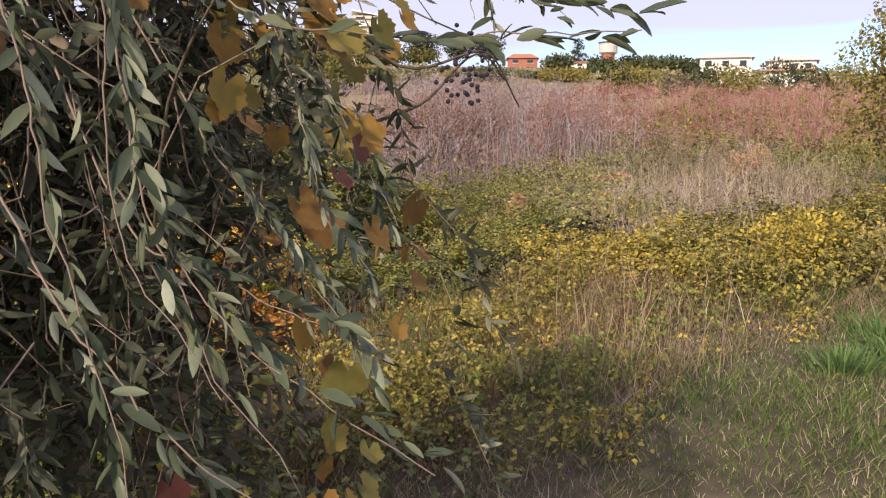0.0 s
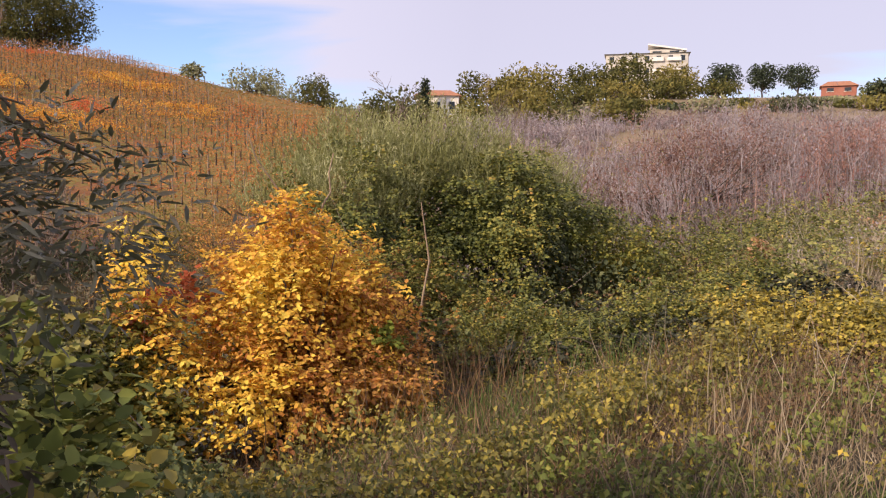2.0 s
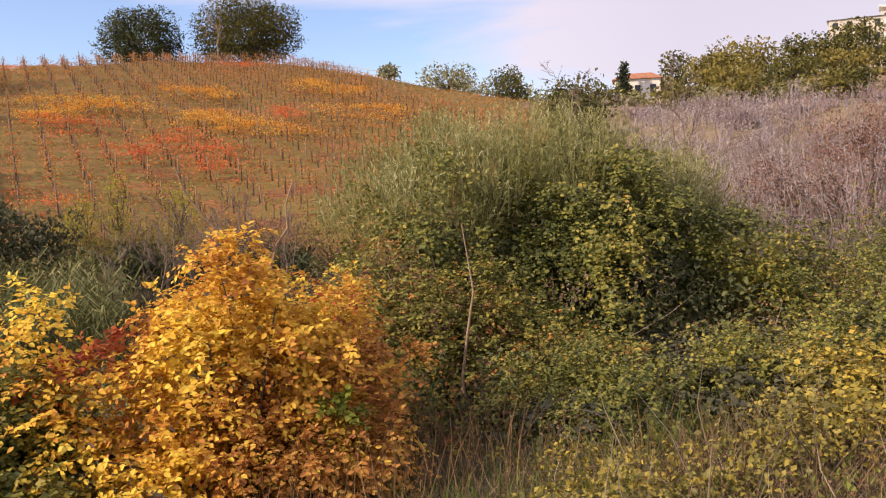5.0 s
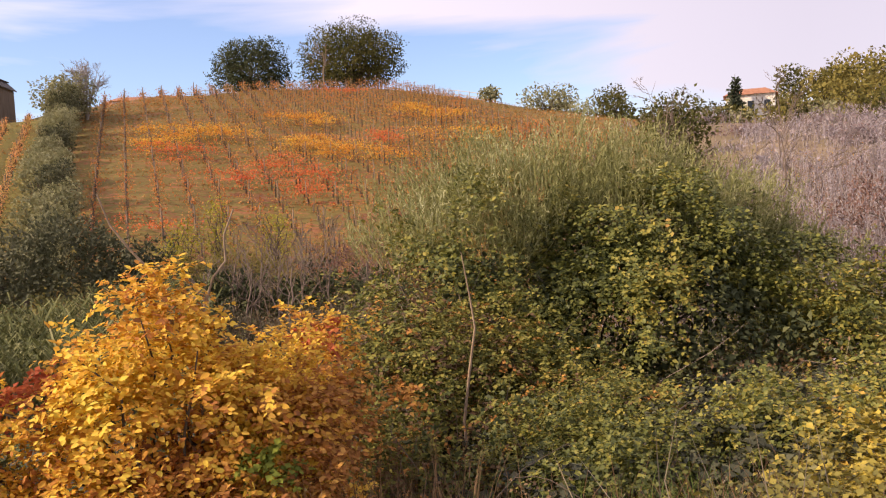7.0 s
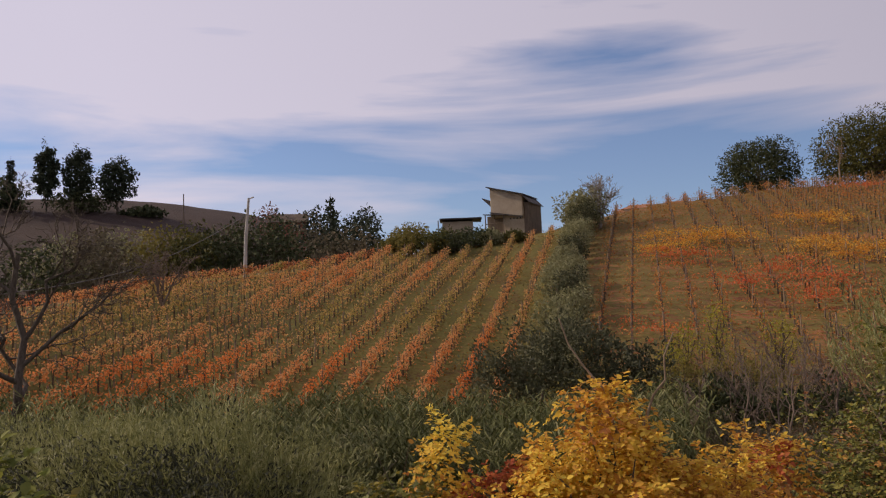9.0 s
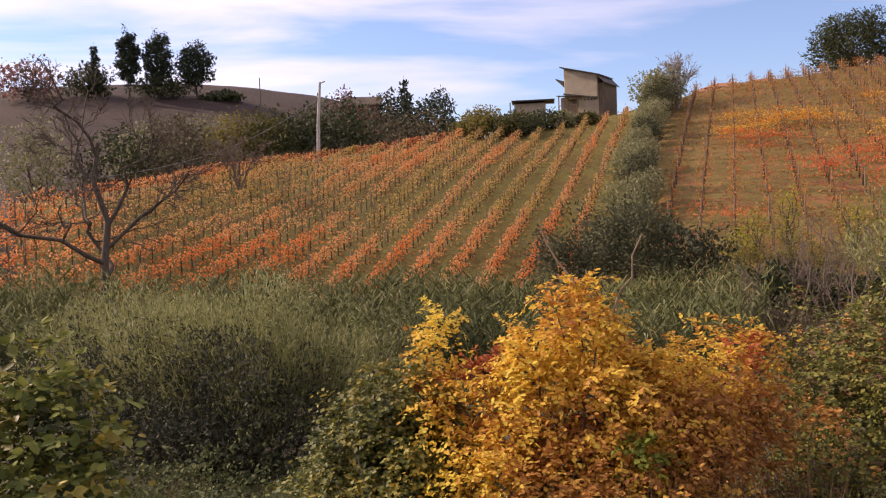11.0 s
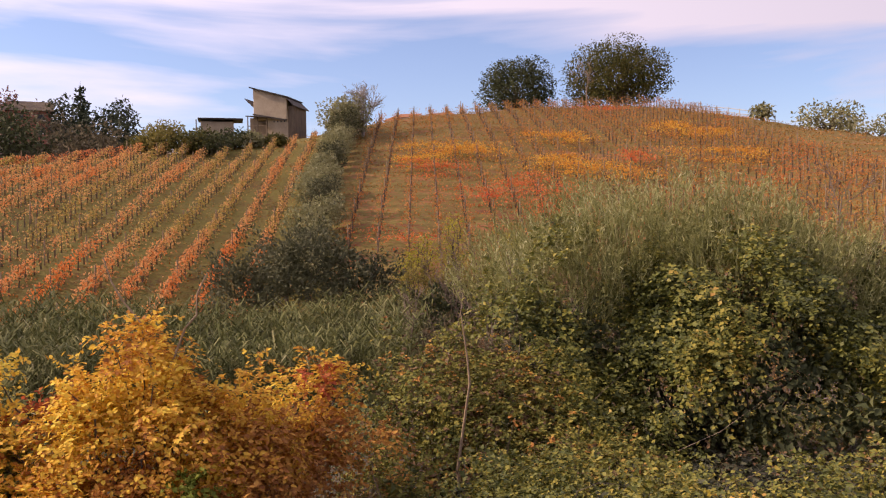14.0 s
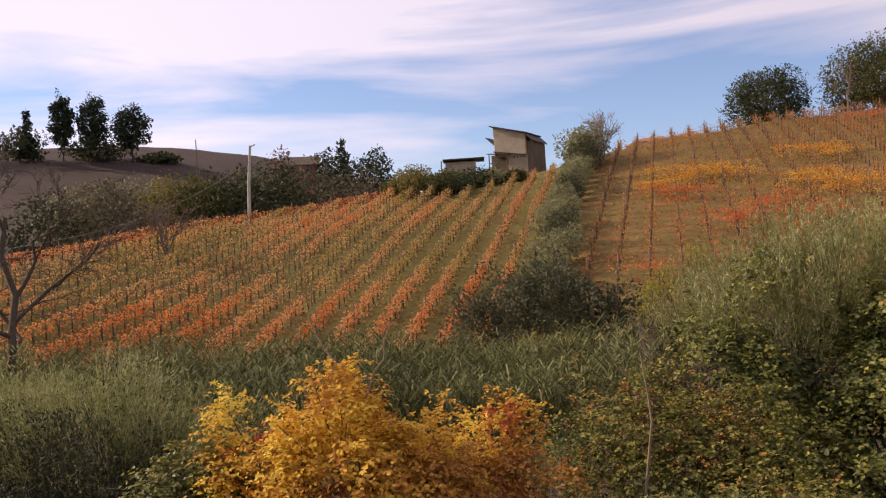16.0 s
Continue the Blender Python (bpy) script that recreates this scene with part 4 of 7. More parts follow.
def turf(name, n, lo, hi, width, material, label, keep):
    """Short blades over the track, denser in tussocks."""
    x, y = rng.uniform(-2.2, 7.0, n), rng.uniform(0.2, 2.6, n)
    k = keep(x, y)
    x, y = x[k], y[k]
    n = len(x)
    p = np.c_[x, y, height(x, y) - 0.005]
    h = rng.uniform(lo, hi, n) * (0.8 + 0.4 * wave(x, y, 2.3))
    tip = p + np.c_[rng.normal(0, 0.7, n) * h, rng.normal(0, 0.7, n) * h, h]
    return stuff(name, blade_geo(p, tip, width, np.c_[np.zeros((n, 2)), h * 0.15]), material, label, "grass")


turf("path_grass", 34000, 0.02, 0.11, 0.006, M_GREENGRASS, "short green turf on the track", lambda x, y: (y < 2.2 + 0.3 * np.sin(2 * x)) & (wave(x, y, 1.5, 0.2) + 0.5 * wave(x, y, 4.1) > -0.6))
turf("path_straw", 15000, 0.015, 0.09, 0.004, M_STRAW, "short straw on the track", lambda x, y: (y < 2.4 + 0.3 * np.sin(2 * x)))
grass("bramble_stems", 2600, -68, 12, 3.0, 13, 0.15, 0.5, 0.005, M_DEADLEAF, "thin dry stems standing among the brambles", "grass", 0.6, 0.4, lambda x, y: (y > 1.8) & (wave(x, y, 1.1, 2.2) > -0.3))
grass("bramble_grass", 3200, -68, 12, 2.4, 6, 0.15, 0.45, 0.006, M_GREENGRASS, "green grass growing through the brambles", "grass", 0.6, 0.3, lambda x, y: (y > 1.6) & (wave(x, y, 1.2, 0.9) > -0.2))
grass("pale_straw", 17000, -78, -34, 3.4, 18, 0.2, 0.7, 0.011, M_STRAW, "pale straw on the sunny slope", "grass", 0.6, 0.35, lambda x, y: (y > 1.4) & (wave(x, y, 0.7, 1.7) > -0.2))
grass("flattened_straw", 30000, -64, -36, 5.6, 10.5, 0.05, 0.24, 0.009, M_FLATSTRAW, "flattened grey-lilac dead grass on the slope", "grass", 0.5, 1.2, lambda x, y: bare(x, y, 1.2))
grass("straw_fringe", 9000, 30, 72, 3.4, 7.2, 0.12, 0.45, 0.006, M_DRYGRASS, "dry straw at the foot of the dark bush", "grass", 0.6, 0.35)
grass("dead_stalks", 170, -66, 4, 2.3, 5.0, 0.3, 0.8, 0.007, M_STRAW, "tall thin dead grass stalks", "grass", 0.6, 0.2)
x, y = rng.normal(0.15, 0.8, 760), rng.normal(2.6, 0.45, 760)
k = y > 1.75 + 0.25 * np.clip(x, 0, 1)
x, y = x[k], y[k]
n = len(x)
p = np.c_[x, y, height(x, y) - 0.01]
h = rng.uniform(0.1, 0.62, n) * rng.choice([0.5, 0.7, 1.0], n) * np.clip(0.7 + 0.7 * wave(x, y, 2.6, 0.7), 0.15, 1.3)
stuff("standing_stalks", blade_geo(p, p + np.c_[rng.normal(0, 0.25, n) * h, rng.normal(0, 0.25, n) * h, h], 0.005, rng.normal(0, 0.05, (n, 3)) * h[:, None]), M_DRYGRASS, "upright pale dry grass stalks on the bank", "grass")
grass("withered_stalks", 2600, -24, 40, 2.8, 5.4, 0.1, 0.38, 0.006, M_DEADLEAF, "withered brown stalks on the bank", "grass", 0.6, 0.6)
grass("field_grass", 14000, -72, 10, 14, 45, 0.2, 0.6, 0.03, M_DRYGRASS, "dry grass between the weeds", "grass", 0.6, 0.4)
for tx, ty in ((0.45, 1.35), (0.8, 1.2), (1.2, 1.4)):
    m = 170
    ang, rad = rng.uniform(0, 2 * math.pi, m), rng.random(m) * 0.2
    p = np.c_[tx + rad * np.cos(ang), ty + rad * np.sin(ang), np.full(m, ground_z(tx, ty) - 0.01)]
    tip = p + np.c_[np.cos(ang) * rng.uniform(0.03, 0.2, m), np.sin(ang) * rng.uniform(0.03, 0.2, m), rng.uniform(0.06, 0.18, m)]
    ob = part("grass_tuft", blade_geo(p, tip, 0.008, np.c_[np.zeros((m, 2)), np.full(m, 0.04)]), M_TUFT)
    tagged(ob, "fresh green grass tuft beside the track", "grass", "grass tufts")


def weeds(name, n, az0, az1, r0, r1, lo, hi, material, heads, label, wide=0.016, head=0.07):
    """Dead stalks with side twigs and small heads."""
    c = max(n // 26, 40)
    cx_, cy_, _z = scatter(c, az0, az1, r0, r1)
    cr_, ch_ = rng.uniform(0.35, 1.3, c), rng.uniform(0.45, 1.3, c) * rng.choice([1.0, 1.0, 1.0, 1.3], c)
    k = rng.integers(0, c, int(n * 1.25))
    x, y = cx_[k] + rng.normal(size=len(k)) * cr_[k], cy_[k] + rng.normal(size=len(k)) * cr_[k]
    z = height(x, y)
    az = np.degrees(np.arctan2(-x, y))
    edge = np.clip(np.minimum(az - az0, az1 - az) / 9, 0, 1)
    g = rng.random(len(x)) < 0.15 + 0.85 * edge
    x, y, z, edge, k = x[g], y[g], z[g], edge[g], k[g]
    n = len(x)
    h = rng.uniform(lo, hi, n) * rng.choice([1.0, 0.85, 0.65, 1.2], n) * ch_[k] * (0.9 + 0.2 * wave(x, y, 0.4)) * (0.6 + 0.4 * edge)
    h = np.minimum(h, 1.25 * hi)
    p = np.c_[x, y, z - 0.02]
    tip = p + np.c_[rng.normal(0, 0.12, n) * h, rng.normal(0, 0.12, n) * h, h]
    gs = [blade_geo(p, tip, wide, rng.normal(0, 0.04, (n, 3)) * h[:, None])]
    for _ in range(4):
        u = rng.uniform(0.35, 0.97, n)[:, None]
        s = p + (tip - p) * u
        e = s + np.c_[rng.normal(0, 0.24, n), rng.normal(0, 0.24, n), rng.uniform(0.08, 0.45, n)]
        gs.append(blade_geo(s, e, wide * 0.65, rng.normal(0, 0.02, (n, 3))))
    stuff(name, join(*gs), material, label, "weeds")
    k = rng.integers(0, n, n * 5)
    u = rng.uniform(0.25, 1.0, n * 5)[:, None]
    c = p[k] + (tip[k] - p[k]) * u + rng.normal(0, 0.13, (n * 5, 3))
    stuff(name + "_heads", leaf_geo(c, rng.normal(size=c.shape), rng.normal(size=c.shape), head, head * 0.5), heads, "withered seed heads and leaves of " + label, "weeds")


weeds("dead_weeds", 8600, -50, -12, 14.5, 40, 1.5, 2.5, M_CANE, M_CANEFLUFF, "dense grey-brown dead weed stalks")
weeds("russet_weeds", 4500, -76, -24, 17, 46, 0.9, 1.8, M_RUSSET, M_RUSSET, "reddish brown dead weeds on the slope")
carpet("withered_undergrowth", 7000, 6, -72, -11, 15, 42, 0.7, M_DEADLEAF, "brown withered undergrowth between the weeds", 0.1, 3.1, reach=0.35)
carpet("green_undergrowth", 8000, 6, -74, -18, 14, 42, 1.5, M_BRAMBLE, "green bramble mounds between the weeds", 0.085, 0.2, reach=0.35, keep=lambda x, y: wave(x, y, 0.5, 2.6) > 0.2)
carpet("red_plants", 2600, 7, -60, -24, 16, 30, 1.8, M_REDWEED, "dark red leafy weeds", 0.07, 0.9, reach=0.3, keep=lambda x, y: wave(x, y, 0.9, 0.6) > 0.35)
weeds("pale_weeds", 1500, -74, -30, 7.5, 19, 0.45, 0.95, M_STRAW, M_CANEFLUFF, "pale dry weeds among the brambles", 0.01, 0.045)
weeds("brown_scrub", 3000, -26, 2, 17, 48, 0.9, 2.0, M_DEADLEAF, M_RUSTLEAF, "brown and rust scrub beside the vineyard")
weeds("rust_scrub", 1900, -16, 12, 27, 50, 0.7, 1.5, M_DEADLEAF, M_RUSTLEAF, "rust-brown twiggy scrub at the edge of the vineyard", 0.02, 0.1)
weeds("ridge_weeds", 620, -33, -19, 43, 64, 0.8, 1.5, M_CANE, M_CANEFLUFF, "grey-brown dead weeds on the ridge", 0.045, 0.17)
weeds("far_weeds", 2700, -50, -12, 40, 85, 0.8, 1.5, M_CANE, M_CANEFLUFF, "grey-brown dead weeds far up the slope", 0.05, 0.2)
weeds("far_russet_weeds", 2200, -75, -46, 46, 90, 0.6, 1.1, M_RUSSET, M_RUSSET, "reddish dead weeds far up the slope", 0.05, 0.2)
weeds("hollow_weeds", 2000, -20, 24, 20, 46, 0.9, 2.0, M_DEADLEAF, M_HOLLOW, "bare brown weed stems below the vineyard")

# ---- reeds ----
n = 3200
x, y, z = scatter(n, 16, 70, 23, 33)
h = rng.uniform(2.0, 3.2, n) * (0.9 + 0.14 * wave(x, y, 0.5) + 0.08 * wave(x, y, 1.9))
p = np.c_[x, y, z]
tip = p + np.c_[rng.normal(0, 0.1, n) * h, rng.normal(0, 0.1, n) * h, h]
gs = [blade_geo(p, tip, 0.03, rng.normal(0, 0.03, (n, 3)))]
for _ in range(12):
    u = rng.uniform(0.3, 0.98, n)[:, None]
    s = p + (tip - p) * u
    a = rng.uniform(0, 2 * math.pi, n)
    L = rng.uniform(0.4, 0.95, n)
    e = s + np.c_[np.cos(a) * L * 0.75, np.sin(a) * L * 0.75, L * rng.uniform(-0.6, 0.4, n)]
    gs.append(blade_geo(s, e, 0.055, np.c_[np.zeros(n), np.zeros(n), L * 0.32]))
stuff("reeds", join(*gs), M_REED, "dense grey-green reed bed along the hollow", "reeds")


APRICOT = ((9.2, 9.4, 0.5), (12.5, 8.3, 0.55), (5.8, 8.8, 0.2), (10.9, 11.8, 0.5))


def bush(name, blobs, leaf, label, n, length, width, group="", round_=True, category="bush", stems=8):
    b0 = blobs[0]
    base = (b0[0], b0[1], ground_z(b0[0], b0[1]))
    t = thing(name, base, label, category, group)
    gs = []
    for b in blobs:
        for _ in range(stems):
            tip_ = np.array(b[:3]) + unit(rng.normal(size=3)) * np.array(b[3:6]) * 0.75
            pts_, rad_ = limb((base[0] + rng.normal() * 0.15 * b0[3], base[1] + rng.normal() * 0.15 * b0[4], base[2] - 0.05), tip_, 0.035, 0.007, 4, 0.07)
            gs.append(curve_tube(pts_, rad_, 4))
    part("stem_frame", join(*gs), M_BARK, t, "", base)
    part("foliage", foliage(n, blobs, length, width, 0.45, 0.36, 0.1, round_, rise=0.35), leaf, t, "", base)
    return t


def gblob(x, y, dz, a, b, c):
    return (x, y, ground_z(x, y) + dz, a, b, c)


# the bush's shade is carried by its dark leaf colour
bush("shaded_bush", [gblob(-6.2, 5.9, 0.8, 1.35, 1.0, 1.0), gblob(-7.9, 5.9, 0.85, 1.4, 1.1, 1.0), gblob(-5.75, 6.3, 0.65, 0.7, 0.8, 0.95), gblob(-6.1, 5.2, 0.35, 0.7, 0.6, 0.6), gblob(-7.0, 5.0, 0.35, 1.1, 0.6, 0.6), gblob(-9.6, 6.2, 0.9, 1.5, 1.2, 1.0)], M_SHADE, "large twiggy bush with shade put into its dark leaf colour", 32000, 0.065, 0.021, round_=False, stems=26)
SB = [gblob(-6.3, 6.3, 1.0, 1.3, 0.9, 0.95), gblob(-7.9, 6.2, 1.0, 1.4, 1.0, 1.0), gblob(-9.6, 6.5, 1.05, 1.5, 1.1, 1.0), gblob(-5.8, 6.6, 0.75, 0.6, 0.7, 0.85)]
shoot_base = (-7.6, 6.8, ground_z(-7.6, 6.8))
shoots = thing("willow_scrub", shoot_base, "grey-green willow shoots rising through the dark bush", "bush")
n = 3600
p, d = blob_points(n, SB, 0.75, 0.3, 0.25)
rise = unit(d * 0.4 + rng.normal(size=(n, 3)) * 0.25 + (0, 0, 1.0))
L = rng.uniform(0.15, 0.42, n)
gs = [blade_geo(p - rise * 0.15, p + rise * L[:, None], 0.008, rng.normal(0, 0.03, (n, 3)))]
for q in range(5):
    gs.append(leaf_geo(p + rise * (L * (0.1 + 0.17 * q))[:, None], unit(rise + rng.normal(size=(n, 3)) * 0.5), rng.normal(size=(n, 3)), rng.uniform(0.06, 0.11, n), 0.016))
part("foliage", join(*gs), M_WILLOW, shoots, "", shoot_base)
bush("willow_bush", [gblob(-10.2, 8.9, 1.1, 2.2, 1.5, 1.3), gblob(-12.8, 8.6, 1.2, 2.2, 1.7, 1.3), gblob(-7.9, 9.3, 0.8, 1.4, 1.1, 1.0)], M_WILLOW, "grey-green willow scrub in the hollow", 18000, 0.12, 0.026, round_=False)
bush("evergreen_bush", [gblob(-14.9, 32.6, 2.5, 2.8, 2.0, 2.3), gblob(-12.2, 32.9, 1.7, 1.9, 1.6, 1.9), gblob(-17.8, 32.2, 2.0, 1.9, 1.6, 1.8)], M_EVERBUSH, "dark round evergreen bush below the hedge", 11000, 0.18, 0.085)
bush("hollow_bush", [gblob(-8.4, 33.5, 0.8, 1.7, 1.4, 1.4), gblob(-5.6, 34.0, 0.7, 2.0, 1.4, 1.2), gblob(-2.9, 34.5, 0.6, 1.6, 1.3, 1.1)], M_DARKGREEN, "dark scrub in the hollow", 5000, 0.2, 0.1)
bush("hollow_brush", [gblob(-7.4, 28.0, 0.7, 2.0, 1.4, 1.1), gblob(-5.0, 27.2, 0.6, 1.8, 1.3, 1.0), gblob(-3.0, 27.6, 0.7, 1.7, 1.3, 1.1), gblob(-1.0, 28.2, 0.6, 1.6, 1.3, 1.0)], M_BROWNTREE, "brown twiggy brush in the hollow", 9000, 0.13, 0.05, round_=False, stems=22)
bush("brown_shrub", [gblob(10.2, 16.4, 1.5, 1.5, 1.2, 1.7), gblob(12.3, 16.2, 1.3, 1.6, 1.2, 1.5), gblob(8.7, 17.6, 1.2, 1.2, 1.1, 1.3)], M_SCRUB, "tall reddish brown twiggy shrub among the dead weeds", 14000, 0.07, 0.032, round_=False, stems=60)
bush("brown_shrub", [gblob(14.4, 15.4, 1.1, 1.5, 1.2, 1.3), gblob(16.2, 14.0, 0.9, 1.5, 1.2, 1.0)], M_RUSSET, "russet twiggy shrub among the dead weeds", 8000, 0.07, 0.032, round_=False, stems=50)
bush("brown_shrub", [gblob(5.7, 18.6, 1.6, 1.6, 1.3, 1.7), gblob(7.4, 18.2, 1.2, 1.2, 1.1, 1.3)], M_SCRUB, "reddish brown twiggy shrub behind the thicket", 6500, 0.055, 0.026, round_=False, stems=60)
for kind, leaf, label, x, y, up, w, num in (
        ("vineyard_scrub", M_YELLOWTREE, "yellow-green scrub at the foot of the vineyard", -9.5, 37.5, 1.6, 1.5, 2600), ("vineyard_scrub", M_SCRUB, "brown twiggy scrub at the foot of the vineyard", -4.6, 37.0, 1.5, 1.9, 3000),
        ("vineyard_scrub", M_YELLOWTREE, "yellow-green scrub at the foot of the vineyard", -1.2, 38.5, 1.7, 1.7, 2600), ("vineyard_scrub", M_RUSTLEAF, "rust-brown scrub at the foot of the vineyard", 1.4, 36.0, 1.4, 1.6, 2400),
        ("vineyard_scrub", M_SCRUB, "brown twiggy scrub at the foot of the vineyard", 3.6, 34.0, 1.6, 1.8, 3000), ("vineyard_scrub", M_BROWNTREE, "grey-brown scrub at the foot of the vineyard", 5.4, 30.5, 1.6, 1.9, 3000),
        ("vineyard_scrub", M_YELLOWTREE, "olive scrub at the foot of the vineyard", -12.4, 39.5, 1.3, 1.3, 2200)):
    bush(kind, [gblob(x, y, up * 0.75, w, w * 0.8, up), gblob(x + w * 0.9, y + 0.6, up * 0.55, w * 0.8, w * 0.7, up * 0.8)], leaf, label, num, 0.12, 0.06, "vineyard scrub", round_=False, stems=34)
bush("yellow_shrub", [gblob(2.45, 2.5, 0.1, 0.45, 0.36, 0.3), gblob(2.85, 2.75, 0.12, 0.5, 0.4, 0.3), gblob(3.4, 2.95, 0.1, 0.5, 0.4, 0.26)], M_GOLDSHRUB, "low golden-yellow shrub beside the track", 7000, 0.042, 0.024)
for x, y, w in APRICOT:
    bush("apricot_shrub", [gblob(x, y, 0.3, w, w * 0.8, 0.32), gblob(x + 0.7 * w, y + 0.1, 0.22, w * 0.7, w * 0.6, 0.26)], M_APRICOT, "small shrub with withered apricot leaves on the slope", 1500, 0.06, 0.034, "apricot shrubs")

LB = [(-0.6, 8.4, -0.4, 0.8, 0.7, 0.85), (0.15, 8.5, -0.35, 0.75, 0.6, 0.8), (-0.3, 9.2, -0.2, 0.8, 0.7, 0.75), (0.75, 7.6, -0.75, 0.75, 0.6, 0.6), (-0.45, 7.5, -0.8, 0.55, 0.5, 0.5), (1.5, 7.9, -0.75, 0.8, 0.6, 0.6), (0.5, 6.7, -0.75, 0.7, 0.5, 0.4), (-0.4, 6.8, -0.8, 0.5, 0.4, 0.4)]
lbase = (0.2, 8.0, ground_z(0.2, 8.0))
low_bramble = thing("bramble_bush", lbase, "low tangled bramble bush with brown and olive leaves", "bush")
n = 520
k = rng.integers(0, len(LB), n)
p = np.array(LB)[k, :3] + rng.normal(size=(n, 3)) * np.array(LB)[k, 3:6] * 0.55
tagged(part("cane_tangle", blade_geo(p, p + rng.normal(0, 0.28, (n, 3)) + (0, 0, 0.15), 0.008, rng.normal(0, 0.05, (n, 3))), M_TWIG, low_bramble, "", lbase), "tangled dry canes", kind="stuff")
part("foliage", spray_foliage(4200, 9, LB, 0.24, 0.048, 0.025, 0.6, 0.35, 0.6), M_BRAMBLE, low_bramble, "", lbase)
part("rust_foliage", spray_foliage(500, 8, LB, 0.2, 0.04, 0.026, 0.85, 0.35, 0.6), M_RUSTLEAF, low_bramble, "rust-coloured leaves", lbase)
part("withered_foliage", spray_foliage(1100, 8, LB, 0.2, 0.04, 0.026, 0.75, 0.35, 0.6), M_DEADLEAF, low_bramble, "withered brown leaves", lbase)

FB = [(-2.98, 5.2, -0.2, 0.5, 0.45, 0.6), (-2.75, 4.85, -0.5, 0.4, 0.4, 0.42), (-3.25, 4.9, -0.45, 0.42, 0.4, 0.45), (-2.95, 4.4, -0.6, 0.5, 0.4, 0.35)]
fbase = (-3.0, 5.1, ground_z(-3.0, 5.1))
leafy = thing("leafy_bush", fbase, "dense green bramble bush with yellowing leaves beside the orange shrub", "bush")
n = 260
k = rng.integers(0, len(FB), n)
p = np.array(FB)[k, :3] + rng.normal(size=(n, 3)) * np.array(FB)[k, 3:6] * 0.5
tagged(part("cane_tangle", blade_geo(p, p + rng.normal(0, 0.28, (n, 3)) + (0, 0, 0.15), 0.008, rng.normal(0, 0.05, (n, 3))), M_TWIG, leafy, "", fbase), "tangled dry canes", kind="stuff")
part("foliage", spray_foliage(2200, 9, FB, 0.24, 0.046, 0.03, 0.6, 0.35, 0.6), M_THICKET, leafy, "", fbase)
part("yellow_foliage", spray_foliage(650, 8, FB[:2], 0.22, 0.046, 0.03, 0.8, 0.35, 0.6), M_YELLOWBRAMBLE, leafy, "yellowing leaves", fbase)
# the bush's inner shade is put in as dark-coloured leaves
part("inner_foliage", foliage(2600, [(a, b, c - 0.05, 0.75 * d, 0.75 * e, 0.75 * f) for a, b, c, d, e, f in FB], 0.07, 0.045, 0.4, 0.2), M_DARKGREEN, leafy, "inner leaves coloured dark to stand for interior shade", fbase)

NB = [(-3.2, 2.55, 0.5, 0.3, 0.28, 0.4), (-3.05, 2.5, 0.15, 0.34, 0.3, 0.4), (-3.5, 2.6, 0.4, 0.3, 0.3, 0.5), (-2.9, 2.45, -0.1, 0.35, 0.3, 0.22)]
nbase = (-3.15, 2.5, ground_z(-3.15, 2.5))
bank_bramble = thing("bramble_bush", nbase, "green bramble bush with broad yellowing leaves under the olive tree", "bush")
gs = []
for q in range(26):
    b = NB[q % 4]
    lp, lr = limb((nbase[0] + rng.normal() * 0.12, nbase[1] + rng.normal() * 0.1, nbase[2] - 0.03), np.array(b[:3]) + unit(rng.normal(size=3)) * np.array(b[3:6]), 0.004, 0.0015, 6, 0.04, 0.05)
    gs.append(curve_tube(lp, lr, 4))
part("cane_frame", join(*gs), M_BARK, bank_bramble, "", nbase)
part("foliage", spray_foliage(260, 8, NB, 0.24, 0.07, 0.045, 0.75, 0.3, 0.5, round_=True), M_GREENBANK, bank_bramble, "", nbase)
part("yellow_foliage", spray_foliage(80, 7, NB, 0.22, 0.07, 0.045, 0.9, 0.3, 0.5, round_=True), M_YELLOWBRAMBLE, bank_bramble, "yellowing leaves", nbase)
# dark leaf colour again paints the shaded interior
part("inner_foliage", foliage(900, NB, 0.06, 0.035, 0.3, 0.2), M_DARKGREEN, bank_bramble, "inner leaves coloured dark to stand for interior shade", nbase)

# ---- vineyards ----
post_me = tri_mesh("post", *curve_tube([(0, 0, -0.1), (0, 0, 0.9), (0, 0, 1.5)], [0.042, 0.04, 0.038], 6))
post_me.materials.append(M_PALEBARK)


